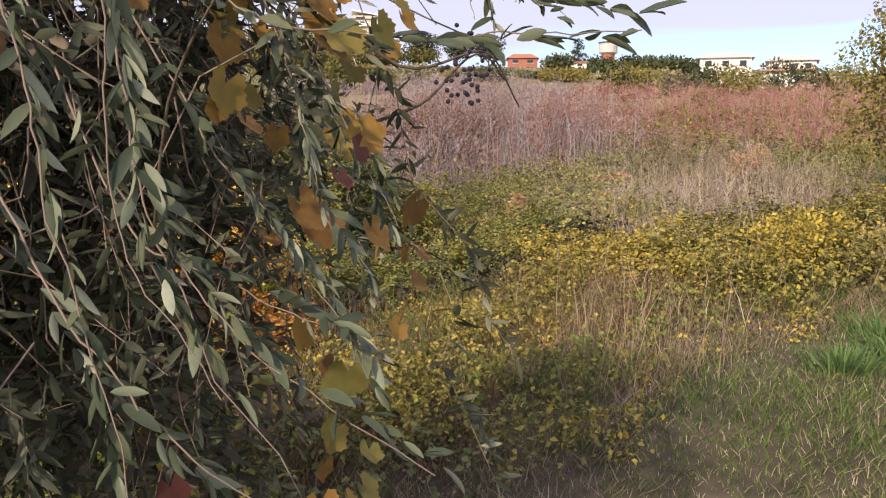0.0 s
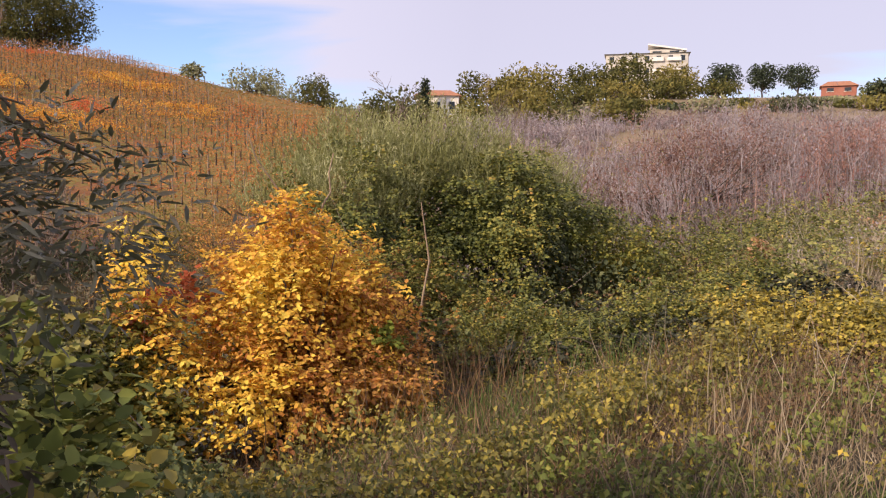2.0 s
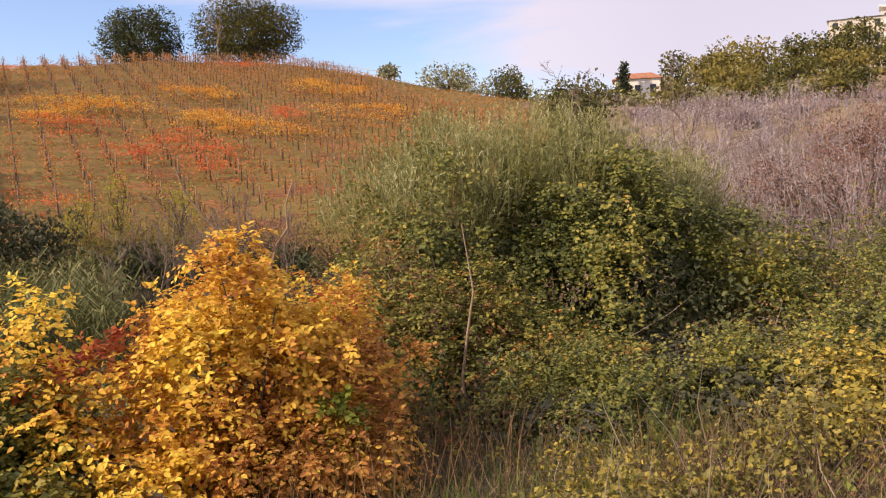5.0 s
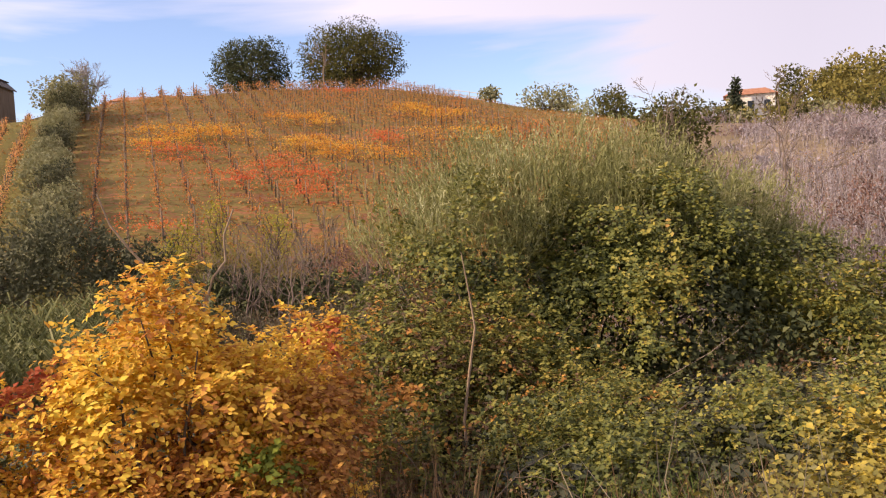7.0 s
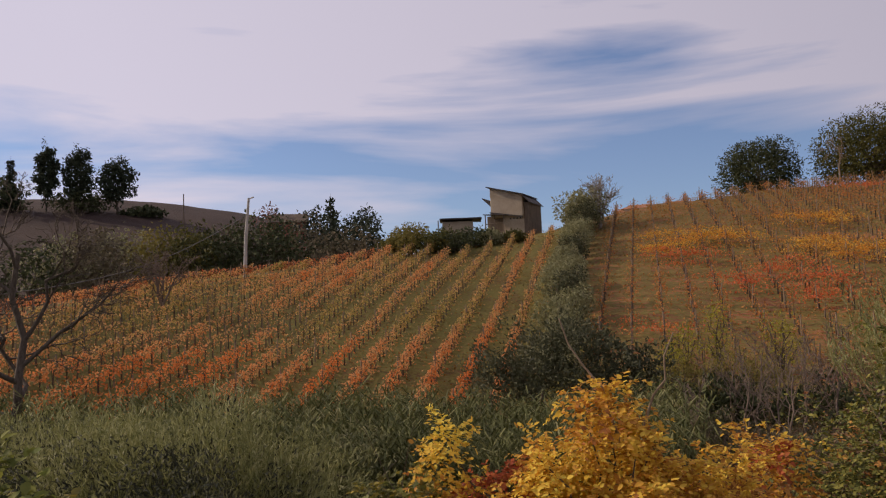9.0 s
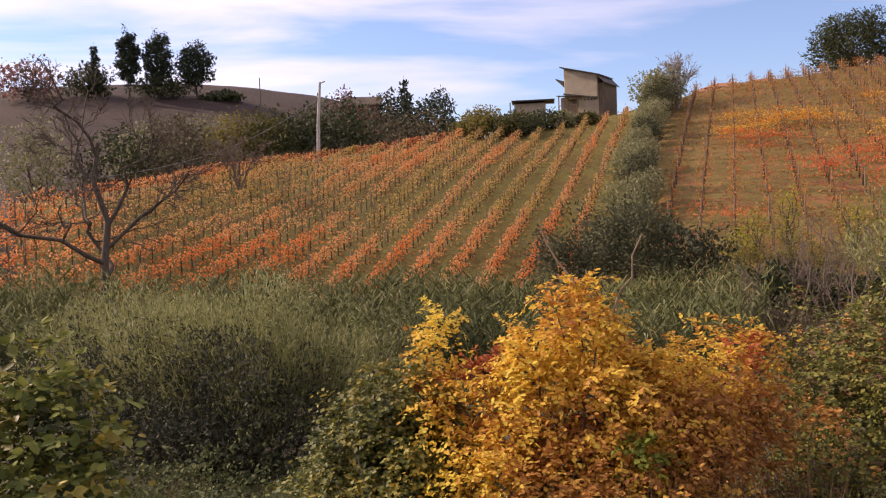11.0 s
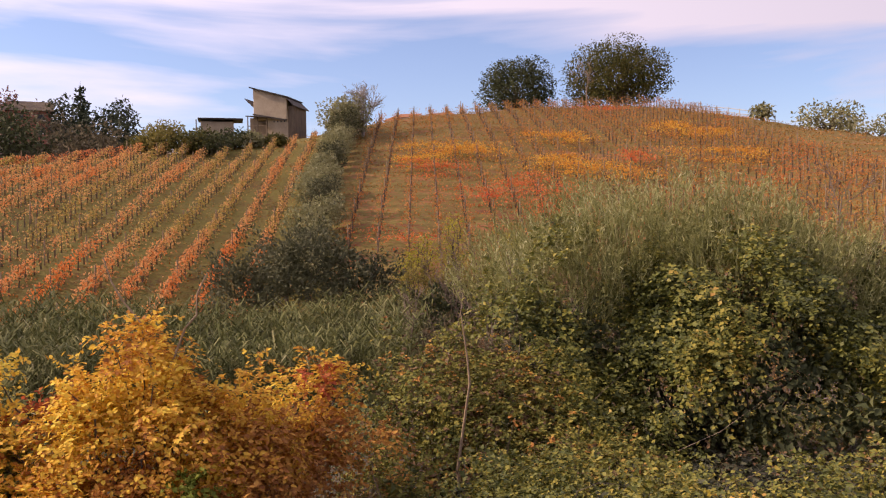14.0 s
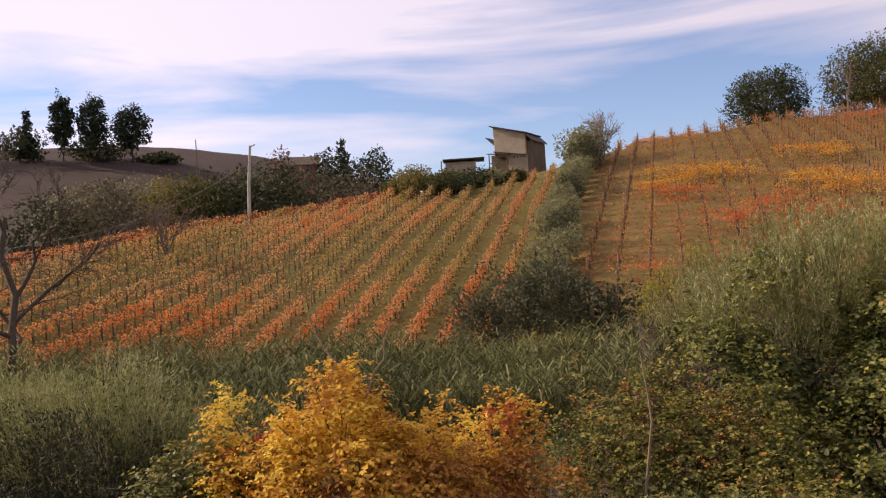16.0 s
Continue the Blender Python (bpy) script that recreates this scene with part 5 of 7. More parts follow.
def vine_row(x0, y0, dx, dy, length, leaf, label, group, per_vine, leaf_h, thin, step=1.0, spread=0.28, wood=None, bright=(), size=(0.1, 0.18), canes=3, arm=0.014):
    base = (x0, y0, ground_z(x0, y0))
    t = thing("vine_row", base, label, "vine row", group)
    m = int(length / 5.0) + 1
    for k in range(m):
        s = k * 5.0 + rng.uniform(-0.2, 0.2)
        x, y = x0 + dx * s, y0 + dy * s
        ob = new("post", post_me)
        ob.parent = t
        ob.location = (x - base[0], y - base[1], ground_z(x, y) - base[2])
        ob.rotation_euler = (rng.normal() * 0.03, rng.normal() * 0.03, 0)
    s = np.arange(0, length, step) + rng.uniform(-0.1, 0.1, int(math.ceil(length / step)))
    x, y = x0 + dx * s, y0 + dy * s
    z = height(x, y)
    n = len(s)
    p = np.c_[x, y, z - 0.05]
    head = p + np.c_[rng.normal(0, 0.05, n), rng.normal(0, 0.05, n), rng.uniform(0.75, 0.95, n)]
    gs = [tube_geo(p, head, 0.045, 0.03, 4), tube_geo(p + (0.05, 0, 0), p + np.c_[rng.normal(0.05, 0.03, n), rng.normal(0, 0.03, n), rng.uniform(0.95, 1.3, n)], 0.022, 0.018, 4)]
    for sgn in (-1, 1):
        e = head + np.c_[dx * sgn * 0.5 + rng.normal(0, 0.05, n), dy * sgn * 0.5 + rng.normal(0, 0.05, n), rng.uniform(-0.02, 0.15, n)]
        gs.append(tube_geo(head, e, arm, arm * 0.6, 4))
        for _ in range(canes):
            q = head + (e - head) * rng.random((n, 1))
            gs.append(blade_geo(q, q + np.c_[rng.normal(0, 0.12, n), rng.normal(0, 0.12, n), rng.uniform(0.35, 0.8, n)], 0.018, rng.normal(0, 0.03, (n, 3))))
    part("vines", join(*gs), wood or M_BARK, t, "bare vine stocks", base)
    wire = np.c_[x, y, z + 1.05]
    part("wire", tube_geo(wire[:-1], wire[1:], 0.004, 0.004, 3), M_CABLE, t, "", base)
    for name, mat, dens in (("vine_leaves", leaf, thin), *bright):
        k = np.repeat(np.arange(n), per_vine if name == "vine_leaves" else 2 * per_vine)
        k = k[rng.random(len(k)) < dens(x[k], y[k])]
        m = len(k)
        if m < 4:
            continue
        along = rng.uniform(-0.55, 0.55, m)
        low = rng.random(m) < 0.16
        side = rng.normal(0, 1, m) * np.where(low, spread * 1.8, spread) * (2.6 if name != "vine_leaves" else 1.0)
        c = np.c_[x[k] + dx * along - dy * side, y[k] + dy * along + dx * side, z[k] + np.where(low, rng.uniform(0.03, 0.15, m), rng.uniform(leaf_h[0], leaf_h[1], m) if name == "vine_leaves" else rng.normal(0.85, 0.13, m))]
        part(name, leaf_geo(c, rng.normal(size=(m, 3)) + (0, 0, -0.5), rng.normal(size=(m, 3)) + (0, 0, 0.4), rng.uniform(*size, m), rng.uniform(*size, m) * 0.85), mat, t, "", base)
    return t


ux, uy = -0.371, 0.929
for k in range(-1, 27):
    off = 1.87 * k
    bx, by = -23.4 - uy * off, 37.0 + ux * off
    # start at the foot of the slope, end at the crest
    ss = np.linspace(-30, 60, 451)
    xs, ys = bx + ux * ss, by + uy * ss
    rr, aa = np.hypot(xs, ys), np.degrees(np.arctan2(-xs, ys))
    tab = np.array(SLOPES, float)
    ok = (rr > smooth_interp(aa, tab[:, 0], tab[:, 2]) - 0.5) & (rr < smooth_interp(aa, tab[:, 0], tab[:, 4]) - 2 - 6 * (aa < 33)) & (aa < 70)
    if ok.sum() < 20:
        continue
    s0, s1 = ss[ok][0], ss[ok][-1]
    vine_row(bx + ux * s0, by + uy * s0, ux, uy, s1 - s0, M_VINE, "row of trained vines in orange and red autumn leaf", "vineyard rows",
             100, (0.45, 1.2), lambda x, y, k=k: np.clip((0.7 if k < 4 else 0.64) + 0.28 * wave(x, y, 0.21, 0.4) + 0.3 * wave(x, y, 0.9, 1.1) + 0.4 * (np.hypot(x, y) < 49), 0.1, 1.0), 0.95, 0.12, M_VINEWOOD)

# a last row across the top of the slope
head = [(a, float(smooth_interp(np.array([float(a)]), np.array(SLOPES)[:, 0], np.array(SLOPES)[:, 4])[0]) - 2.2) for a in (38, 44, 50, 56, 62)]
head = [(-r * math.sin(radians(a)), r * math.cos(radians(a))) for a, r in head]
for (x0, y0), (x1, y1) in zip(head[:-1], head[1:]):
    L = math.hypot(x1 - x0, y1 - y0)
    vine_row(x0, y0, (x1 - x0) / L, (y1 - y0) / L, L, M_VINE_CREST, "row of vines in red and orange leaf along the crest", "vineyard rows", 110, (0.4, 1.05), lambda x, y: 0.7 + 0.25 * wave(x, y, 0.6), 0.9, 0.2, M_VINEWOOD)

# clusters of vines still in leaf: x, y, reach across and up the slope
GOLD = [(-20.2, 70.5, 3.6, 2.6), (-21.8, 67.6, 2.2, 1.9), (-10.3, 68.5, 2.2, 1.6), (-7.5, 66.1, 3.4, 1.4), (-4.8, 65.3, 3.0, 1.3), (-0.4, 85.3, 3.5, 2.6), (2.1, 73.9, 3.0, 2.2), (-12.7, 79.0, 2.0, 1.6)]
SCARLET = [(-10.7, 61.8, 2.0, 2.4), (-9.3, 58.0, 1.6, 1.6), (-14.6, 58.4, 1.6, 1.4), (-17.3, 48.0, 1.3, 1.3), (-4.3, 71.8, 1.3, 1.4), (-10.6, 96.8, 3.0, 1.2), (-20.0, 63.8, 2.0, 1.6)]


def cluster(spots):
    def dens(x, y):
        d = np.zeros_like(x)
        for a, b, ra, rb in spots:
            u, v = x - a + 1.1 * wave(x, y, 0.6, a), y - b + 1.3 * wave(x, y, 0.45, b)
            d = np.maximum(d, np.exp(-(u / ra) ** 2 - (v / rb) ** 2))
        return np.clip(2.1 * d * (0.6 + 0.4 * wave(x, y, 1.3, 0.5) + 0.4 * wave(x, y, 3.1, 1.2)) - 0.15, 0, 1)
    return dens


vx, vy = -0.344, 0.939
for k in range(21):
    off = 1.88 * k
    bx, by = -20.6 + vy * off, 49.5 - vx * off
    ss = np.linspace(-12, 60, 361)
    xs, ys = bx + vx * ss, by + vy * ss
    rr, aa = np.hypot(xs, ys), np.degrees(np.arctan2(-xs, ys))
    tab = np.array(SLOPES, float)
    ok = (rr > smooth_interp(aa, tab[:, 0], tab[:, 2]) + 3) & (rr < smooth_interp(aa, tab[:, 0], tab[:, 4]) - 1) & (aa > -14)
    if ok.sum() < 20:
        continue
    s0, s1 = ss[ok][0], ss[ok][-1]
    vine_row(bx + vx * s0, by + vy * s0, vx, vy, s1 - s0, M_VINE_R, "row of mostly bare vines on stakes with some autumn leaves", "upper vineyard rows",
             150, (0.4, 1.2), lambda x, y: 0.17 + 0.14 * wave(x, y, 0.3, 0.8) + 0.14 * np.clip((x + 8) / 10, 0, 1), 1.4, 0.3, M_VINEWOOD,
             (("golden_leaves", M_VINE_YELLOW, cluster(GOLD)), ("scarlet_leaves", M_VINE_RED, cluster(SCARLET))), canes=1, arm=0.009)

# fallen leaves between the rows
n = 100000
x, y, z = scatter(n, -14, 66, 42, 108, 0.6)
rr = np.hypot(x, y)
aa = np.degrees(np.arctan2(-x, y))
k = (rr < smooth_interp(aa, tab[:, 0], tab[:, 4])) & (rng.random(n) < np.where(aa < 23, 0.38 + 0.3 * wave(x, y, 0.24, 0.3) + 0.35 * np.sin(1.9 * rr + 2.0 * wave(x, y, 0.11)) + 0.35 * np.clip((rr - 66) / 18, -1, 1), 0.3))
x, y, z = x[k], y[k], z[k]
n = len(x)
stuff("fallen_leaves", leaf_geo(np.c_[x, y, z + rng.uniform(0.02, 0.14, n)], np.c_[rng.normal(size=(n, 2)), rng.normal(0, 0.3, n)], rng.normal(size=(n, 3)) * 0.4 + (0, 0, 1), rng.uniform(0.1, 0.24, n), rng.uniform(0.08, 0.18, n)), M_LITTER, "fallen vine leaves and grass tussocks between the rows", "leaf litter")

# ---- olive hedge ----
for k in range(20):
    u = k / 19
    x, y = -19.6 + (-37.0 + 19.6) * u, 40.5 + (84.0 - 40.5) * u
    x += rng.uniform(-0.8, 0.8) * (1.2 - 0.5 * u)
    broad_tree("olive_tree", x, y, 2.0 + 1.4 * rng.random() + 0.8 * u, 2.6 + 1.2 * rng.random(), M_OLIVEFAR if k % 5 else M_EVERBUSH, "grey-green olive tree in the hedge line between vineyards", "tree", "olive hedge", 2000, 0.18, crown_low=0.02, count=7)
broad_tree("hedge_tree", -34.2, 77.5, 4.6, 5.6, M_OLIVEFAR, "tall grey-green tree at the top of the hedge", "tree", "", 2600, 0.3, crown_low=0.1)

# ---- trees on the crest and behind ----
for kind, x, y, top, wide, leaf, leafsize, num, label in (
        ("oak_tree", -24.3, 110.3, 23.6, 10.2, M_DARKGREEN, 0.29, 14000, "round dark evergreen oak on the crest"),
        ("oak_tree", -11.2, 114.0, 25.3, 14.4, M_OAK, 0.29, 22000, "broad olive-green oak on the crest"),
        ("crest_tree", 24.7, 118.4, 17.0, 5.3, M_OAK, 0.45, 1800, "round green tree behind the crest"),
        ("crest_bush", 13.2, 100.1, 14.3, 7.5, M_OLIVEFAR, 0.4, 1800, "grey thicket on the crest"),
        ("crest_bush", 6.5, 105.7, 15.1, 2.9, M_OLIVEFAR, 0.4, 700, "small grey bush on the crest"),
        ("field_tree", 12.5, 44.2, 6.9, 3.7, M_OAK, 0.24, 2200, "dark green rounded tree among the weeds"),
        ("garden_tree", 73.7, 174.4, 25.8, 7.1, M_OAK, 0.7, 1300, "green tree by the far houses"),
        ("garden_tree", 85.8, 168.7, 26.8, 16.9, M_YELLOWTREE, 0.8, 3600, "broad yellow-green tree by the far houses"),
        ("garden_tree", 77.3, 167.3, 23.9, 10.1, M_YELLOWTREE, 0.8, 2000, "yellow-green tree by the far houses"),
        ("garden_tree", 102.3, 170.8, 28.0, 13.7, M_OAK, 0.8, 2600, "green tree by the far houses"),
        ("garden_tree", 112.7, 170.1, 30.8, 15.4, M_OAK, 0.8, 3200, "tall green tree hiding the apartment block"),
        ("garden_tree", 121.4, 163.9, 28.4, 12.6, M_YELLOWTREE, 0.8, 2600, "yellowing tree by the apartment block"),
        ("garden_hedge", 79.0, 160.0, 20.5, 14.0, M_YELLOWTREE, 0.7, 1800, "yellow-green hedge below the far houses"),
        ("garden_hedge", 92.0, 160.0, 21.5, 15.0, M_OAK, 0.7, 1800, "green hedge below the far houses"),
        ("garden_hedge", 104.0, 162.0, 23.5, 14.0, M_YELLOWTREE, 0.7, 1800, "yellow-green hedge below the far houses"),
        ("garden_hedge", 117.0, 159.0, 24.0, 15.0, M_OAK, 0.7, 2000, "green hedge below the apartment block"),
        ("garden_hedge", 131.0, 160.0, 24.5, 11.0, M_OAK, 0.7, 1600, "green hedge below the apartment block"),
        ("garden_hedge", 63.0, 158.0, 18.0, 9.0, M_YELLOWTREE, 0.7, 1200, "yellow-green hedge beside the orange house"),
        ("garden_hedge", 33.0, 128.0, 12.6, 12.0, M_OLIVEFAR, 0.6, 1800, "grey thicket behind the crest"),
        ("garden_hedge", 45.0, 134.0, 14.0, 10.0, M_OAK, 0.6, 1600, "green thicket behind the crest"),
        ("garden_tree", 208.7, 166.3, 28.9, 7.4, M_PINE, 0.9, 1000, "dark tree beside the water tower"),
        ("garden_tree", 192.7, 137.6, 25.3, 9.8, M_DARKGREEN, 0.9, 1200, "dark green garden tree"),
        ("garden_tree", 198.8, 146.3, 27.2, 5.1, M_PINE, 0.9, 900, "dark green garden tree"),
        ("garden_tree", 162.6, 110.8, 21.0, 12.3, M_DARKGREEN, 0.8, 1600, "low dark garden trees"),
        ("valley_tree", -71.4, 47.8, 12.7, 7.8, M_BROWNTREE, 0.45, 2600, "brown-grey tree behind the vineyard crest"),
        ("valley_tree", -69.6, 57.3, 13.7, 7.5, M_OAK, 0.45, 2600, "olive-green tree behind the vineyard crest"),
        ("valley_tree", -64.5, 63.2, 14.3, 9.5, M_DARKGREEN, 0.45, 3000, "dark tree behind the vineyard crest"),
        ("bright_bush", -49.5, 68.6, 11.8, 4.2, M_YELLOWTREE, 0.3, 1500, "yellow-green bush beside the shed"),
        ("bright_bush", -46.4, 70.2, 11.2, 3.6, M_OAK, 0.3, 1200, "green bush below the shed"),
        ("olive_tree", -69.4, 83.5, 12.4, 5.0, M_OLIVEFAR, 0.35, 1200, "grey-green olive in the far grove"),
        ("olive_tree", -66.0, 86.5, 12.6, 5.0, M_OLIVEFAR, 0.35, 1200, "grey-green olive in the far grove"),
        ("olive_tree", -73.2, 82.0, 12.6, 5.0, M_OLIVEFAR, 0.35, 1200, "grey-green olive in the far grove"),
        ("olive_tree", -62.6, 88.5, 12.4, 4.6, M_OLIVEFAR, 0.35, 1100, "grey-green olive in the far grove"),
        ("valley_tree", -61.0, 72.0, 12.9, 9.0, M_BROWNTREE, 0.45, 2600, "brown-grey tree behind the vineyard crest"),
        ("valley_tree", -74.5, 66.0, 13.8, 8.5, M_DARKGREEN, 0.45, 2600, "dark tree behind the vineyard crest"),
        ("valley_tree", -77.0, 36.0, 11.5, 8.5, M_OLIVEFAR, 0.45, 2200, "grey-green tree behind the vineyard crest"),
        ("hill_hedge", -158.0, 84.0, 32.4, 11.0, M_DARKGREEN, 0.7, 1800, "dark hedge trees on the ploughed hill"),
        ("hill_hedge", -151.0, 96.0, 30.2, 12.0, M_DARKGREEN, 0.7, 1800, "dark hedge trees on the ploughed hill"),
        ("hill_hedge", -162.0, 74.0, 32.8, 14.0, M_RUSSET, 0.7, 1800, "russet hedge trees on the ploughed hill"),
        ("hill_hedge", -143.0, 105.0, 26.8, 9.0, M_DARKGREEN, 0.7, 1500, "dark hedge trees on the ploughed hill"),
        ("valley_tree", -79.6, 51.5, 13.1, 8.0, M_BROWNTREE, 0.45, 2200, "tree in the valley behind the vineyard crest"),
        ("valley_tree", -80.0, 56.3, 13.6, 8.0, M_OLIVEFAR, 0.45, 2200, "tree in the valley behind the vineyard crest"),
        ("valley_tree", -73.3, 55.3, 13.7, 7.0, M_YELLOWTREE, 0.45, 2200, "tree in the valley behind the vineyard crest"),
        ("valley_tree", -73.6, 59.9, 14.6, 8.0, M_OAK, 0.45, 2200, "tree in the valley behind the vineyard crest"),
        ("valley_tree", -68.0, 58.8, 13.2, 7.0, M_DARKGREEN, 0.45, 2200, "tree in the valley behind the vineyard crest"),
        ("valley_tree", -71.2, 64.3, 14.4, 8.0, M_BROWNTREE, 0.45, 2200, "tree in the valley behind the vineyard crest"),
        ("valley_tree", -65.3, 64.7, 13.9, 8.0, M_DARKGREEN, 0.45, 2200, "tree in the valley behind the vineyard crest"),
        ("valley_tree", -68.7, 72.7, 15.5, 9.0, M_BROWNTREE, 0.45, 2200, "tree in the valley behind the vineyard crest"),
        ("valley_tree", -69.3, 78.9, 16.9, 8.0, M_PINE, 0.45, 2200, "tree in the valley behind the vineyard crest"),
        ("valley_tree", -65.7, 80.7, 16.7, 7.0, M_PINE, 0.45, 2200, "tree in the valley behind the vineyard crest"),
        ("valley_tree", -76.7, 46.7, 12.1, 8.0, M_OLIVEFAR, 0.45, 2200, "tree in the valley behind the vineyard crest"),
        ("valley_tree", -73.6, 42.0, 11.0, 8.0, M_DARKGREEN, 0.45, 2200, "tree in the valley behind the vineyard crest"),
        ("bright_bush", -48.2, 67.8, 11.5, 4.6, M_YELLOWTREE, 0.30, 1500, "yellow-green bush beside the shed"),
        ("bright_bush", -48.2, 65.3, 10.3, 4.0, M_YELLOWTREE, 0.30, 1500, "yellow-green bush beside the shed"),
        ("bright_bush", -45.5, 67.3, 10.4, 4.0, M_OAK, 0.30, 1500, "green bush below the shed"),
        ("bright_bush", -44.0, 68.4, 10.5, 4.0, M_DARKGREEN, 0.30, 1500, "dark bush below the shed"),
        ("bright_bush", -44.2, 73.0, 11.3, 4.5, M_DARKGREEN, 0.30, 1500, "dark bush between shed and cabin"),
        ("bright_bush", -43.0, 73.8, 10.9, 3.0, M_OLIVEFAR, 0.30, 1500, "grey bush between shed and cabin"),
        ("bright_bush", -49.4, 65.7, 10.1, 4.0, M_OAK, 0.30, 1500, "green bush beside the shed"),
        ("bright_bush", -40.8, 75.1, 10.7, 2.6, M_OAK, 0.30, 1500, "low bush below the cabin"),
        ("slender_bush", -13.6, 43.9, 1.5, 2.0, M_LIME, 0.13, 900, "slender yellow-green young tree at the foot of the vineyard"),
        ("slender_bush", -12.0, 44.5, 2.8, 1.8, M_LIME, 0.13, 900, "slender yellow-green young tree at the foot of the vineyard"),
        ("slender_bush", -9.1, 45.3, 2.0, 2.2, M_LIME, 0.13, 900, "slender yellow-green young tree at the foot of the vineyard"),
        ("slender_bush", -13.6, 41.7, 0.6, 1.6, M_LIME, 0.13, 900, "slender yellow-green young tree at the foot of the vineyard"),
        ("garden_hedge", 84.9, 130.6, 15.7, 8.0, M_OAK, 0.7, 1100, "garden shrubs below the far houses"),
        ("garden_hedge", 98.4, 140.7, 16.5, 11.0, M_YELLOWTREE, 0.7, 1100, "garden shrubs below the far houses"),
        ("garden_hedge", 98.0, 131.1, 15.1, 10.0, M_DARKGREEN, 0.7, 1100, "garden shrubs below the far houses"),
        ("garden_hedge", 97.0, 121.7, 15.7, 9.0, M_OLIVEFAR, 0.7, 1100, "garden shrubs below the far houses"),
        ("garden_hedge", 111.3, 130.5, 16.4, 8.0, M_OAK, 0.7, 1100, "garden shrubs below the far houses"),
        ("garden_hedge", 109.8, 121.1, 15.1, 11.0, M_YELLOWTREE, 0.7, 1100, "garden shrubs below the far houses"),
        ("garden_hedge", 107.8, 112.0, 15.6, 10.0, M_DARKGREEN, 0.7, 1100, "garden shrubs below the far houses"),
        ("garden_hedge", 122.7, 119.7, 16.3, 9.0, M_OLIVEFAR, 0.7, 1100, "garden shrubs below the far houses"),
        ("garden_hedge", 120.2, 110.6, 14.9, 8.0, M_OAK, 0.7, 1100, "garden shrubs below the far houses"),
        ("garden_hedge", 117.2, 101.9, 15.3, 11.0, M_YELLOWTREE, 0.7, 1100, "garden shrubs below the far houses"),
        ("garden_hedge", 132.5, 108.5, 16.0, 10.0, M_DARKGREEN, 0.7, 1100, "garden shrubs below the far houses"),
        ("garden_hedge", 129.0, 99.9, 14.6, 9.0, M_OLIVEFAR, 0.7, 1100, "garden shrubs below the far houses"),
        ("garden_hedge", 125.1, 91.7, 15.0, 8.0, M_OAK, 0.7, 1100, "garden shrubs below the far houses"),
        ("garden_hedge", 140.7, 97.4, 15.6, 11.0, M_YELLOWTREE, 0.7, 1100, "garden shrubs below the far houses"),
        ("garden_hedge", 26.7, 115.7, 12.4, 6.0, M_OAK, 0.6, 1000, "shrubs along the far edge of the weeds"),
        ("garden_hedge", 30.0, 114.8, 11.3, 9.0, M_OLIVEFAR, 0.6, 1000, "shrubs along the far edge of the weeds"),
        ("garden_hedge", 33.3, 113.8, 12.0, 8.0, M_YELLOWTREE, 0.6, 1000, "shrubs along the far edge of the weeds"),
        ("garden_hedge", 36.6, 112.7, 12.7, 7.0, M_OAK, 0.6, 1000, "shrubs along the far edge of the weeds"),
        ("garden_hedge", 39.8, 111.5, 11.5, 6.0, M_OLIVEFAR, 0.6, 1000, "shrubs along the far edge of the weeds"),
        ("garden_hedge", 43.1, 110.2, 12.2, 9.0, M_YELLOWTREE, 0.6, 1000, "shrubs along the far edge of the weeds"),
        ("garden_hedge", 46.4, 108.8, 12.9, 8.0, M_OAK, 0.6, 1000, "shrubs along the far edge of the weeds"),
        ("garden_hedge", 49.6, 107.3, 11.7, 7.0, M_OLIVEFAR, 0.6, 1000, "shrubs along the far edge of the weeds"),
        ("garden_hedge", 52.8, 105.6, 12.4, 6.0, M_YELLOWTREE, 0.6, 1000, "shrubs along the far edge of the weeds"),
        ("garden_hedge", 55.9, 103.9, 13.1, 9.0, M_OAK, 0.6, 1000, "shrubs along the far edge of the weeds"),
        ("garden_hedge", 59.0, 102.1, 11.8, 8.0, M_OLIVEFAR, 0.6, 1000, "shrubs along the far edge of the weeds"),
        ("garden_hedge", 62.0, 100.2, 12.5, 7.0, M_YELLOWTREE, 0.6, 1000, "shrubs along the far edge of the weeds"),
        ("garden_hedge", 64.9, 98.3, 13.1, 6.0, M_OAK, 0.6, 1000, "shrubs along the far edge of the weeds"),
        ("crest_tree", 23.5, 114.6, 16.2, 6.5, M_OAK, 0.40, 2600, "round green tree behind the crest"),
        ("crest_tree", 19.7, 113.4, 14.5, 5.0, M_OLIVEFAR, 0.40, 1500, "grey-green tree behind the crest"),
        ("field_tree", 14.5, 54.9, 7.8, 3.6, M_OAK, 0.22, 2600, "round olive-green tree beyond the weeds"),
        ("crest_tree", 16.0, 110.0, 13.3, 5.0, M_OLIVEFAR, 0.40, 1500, "grey thicket on the crest"),
        ("garden_tree", 140.7, 123.1, 21.0, 7.5, M_DARKGREEN, 0.80, 1000, "dark garden tree among the far houses"),
        ("garden_tree", 147.2, 115.1, 19.9, 7.5, M_DARKGREEN, 0.80, 1000, "dark garden tree among the far houses"),
        ("garden_tree", 153.7, 106.1, 19.2, 7.5, M_DARKGREEN, 0.80, 1000, "dark garden tree among the far houses"),
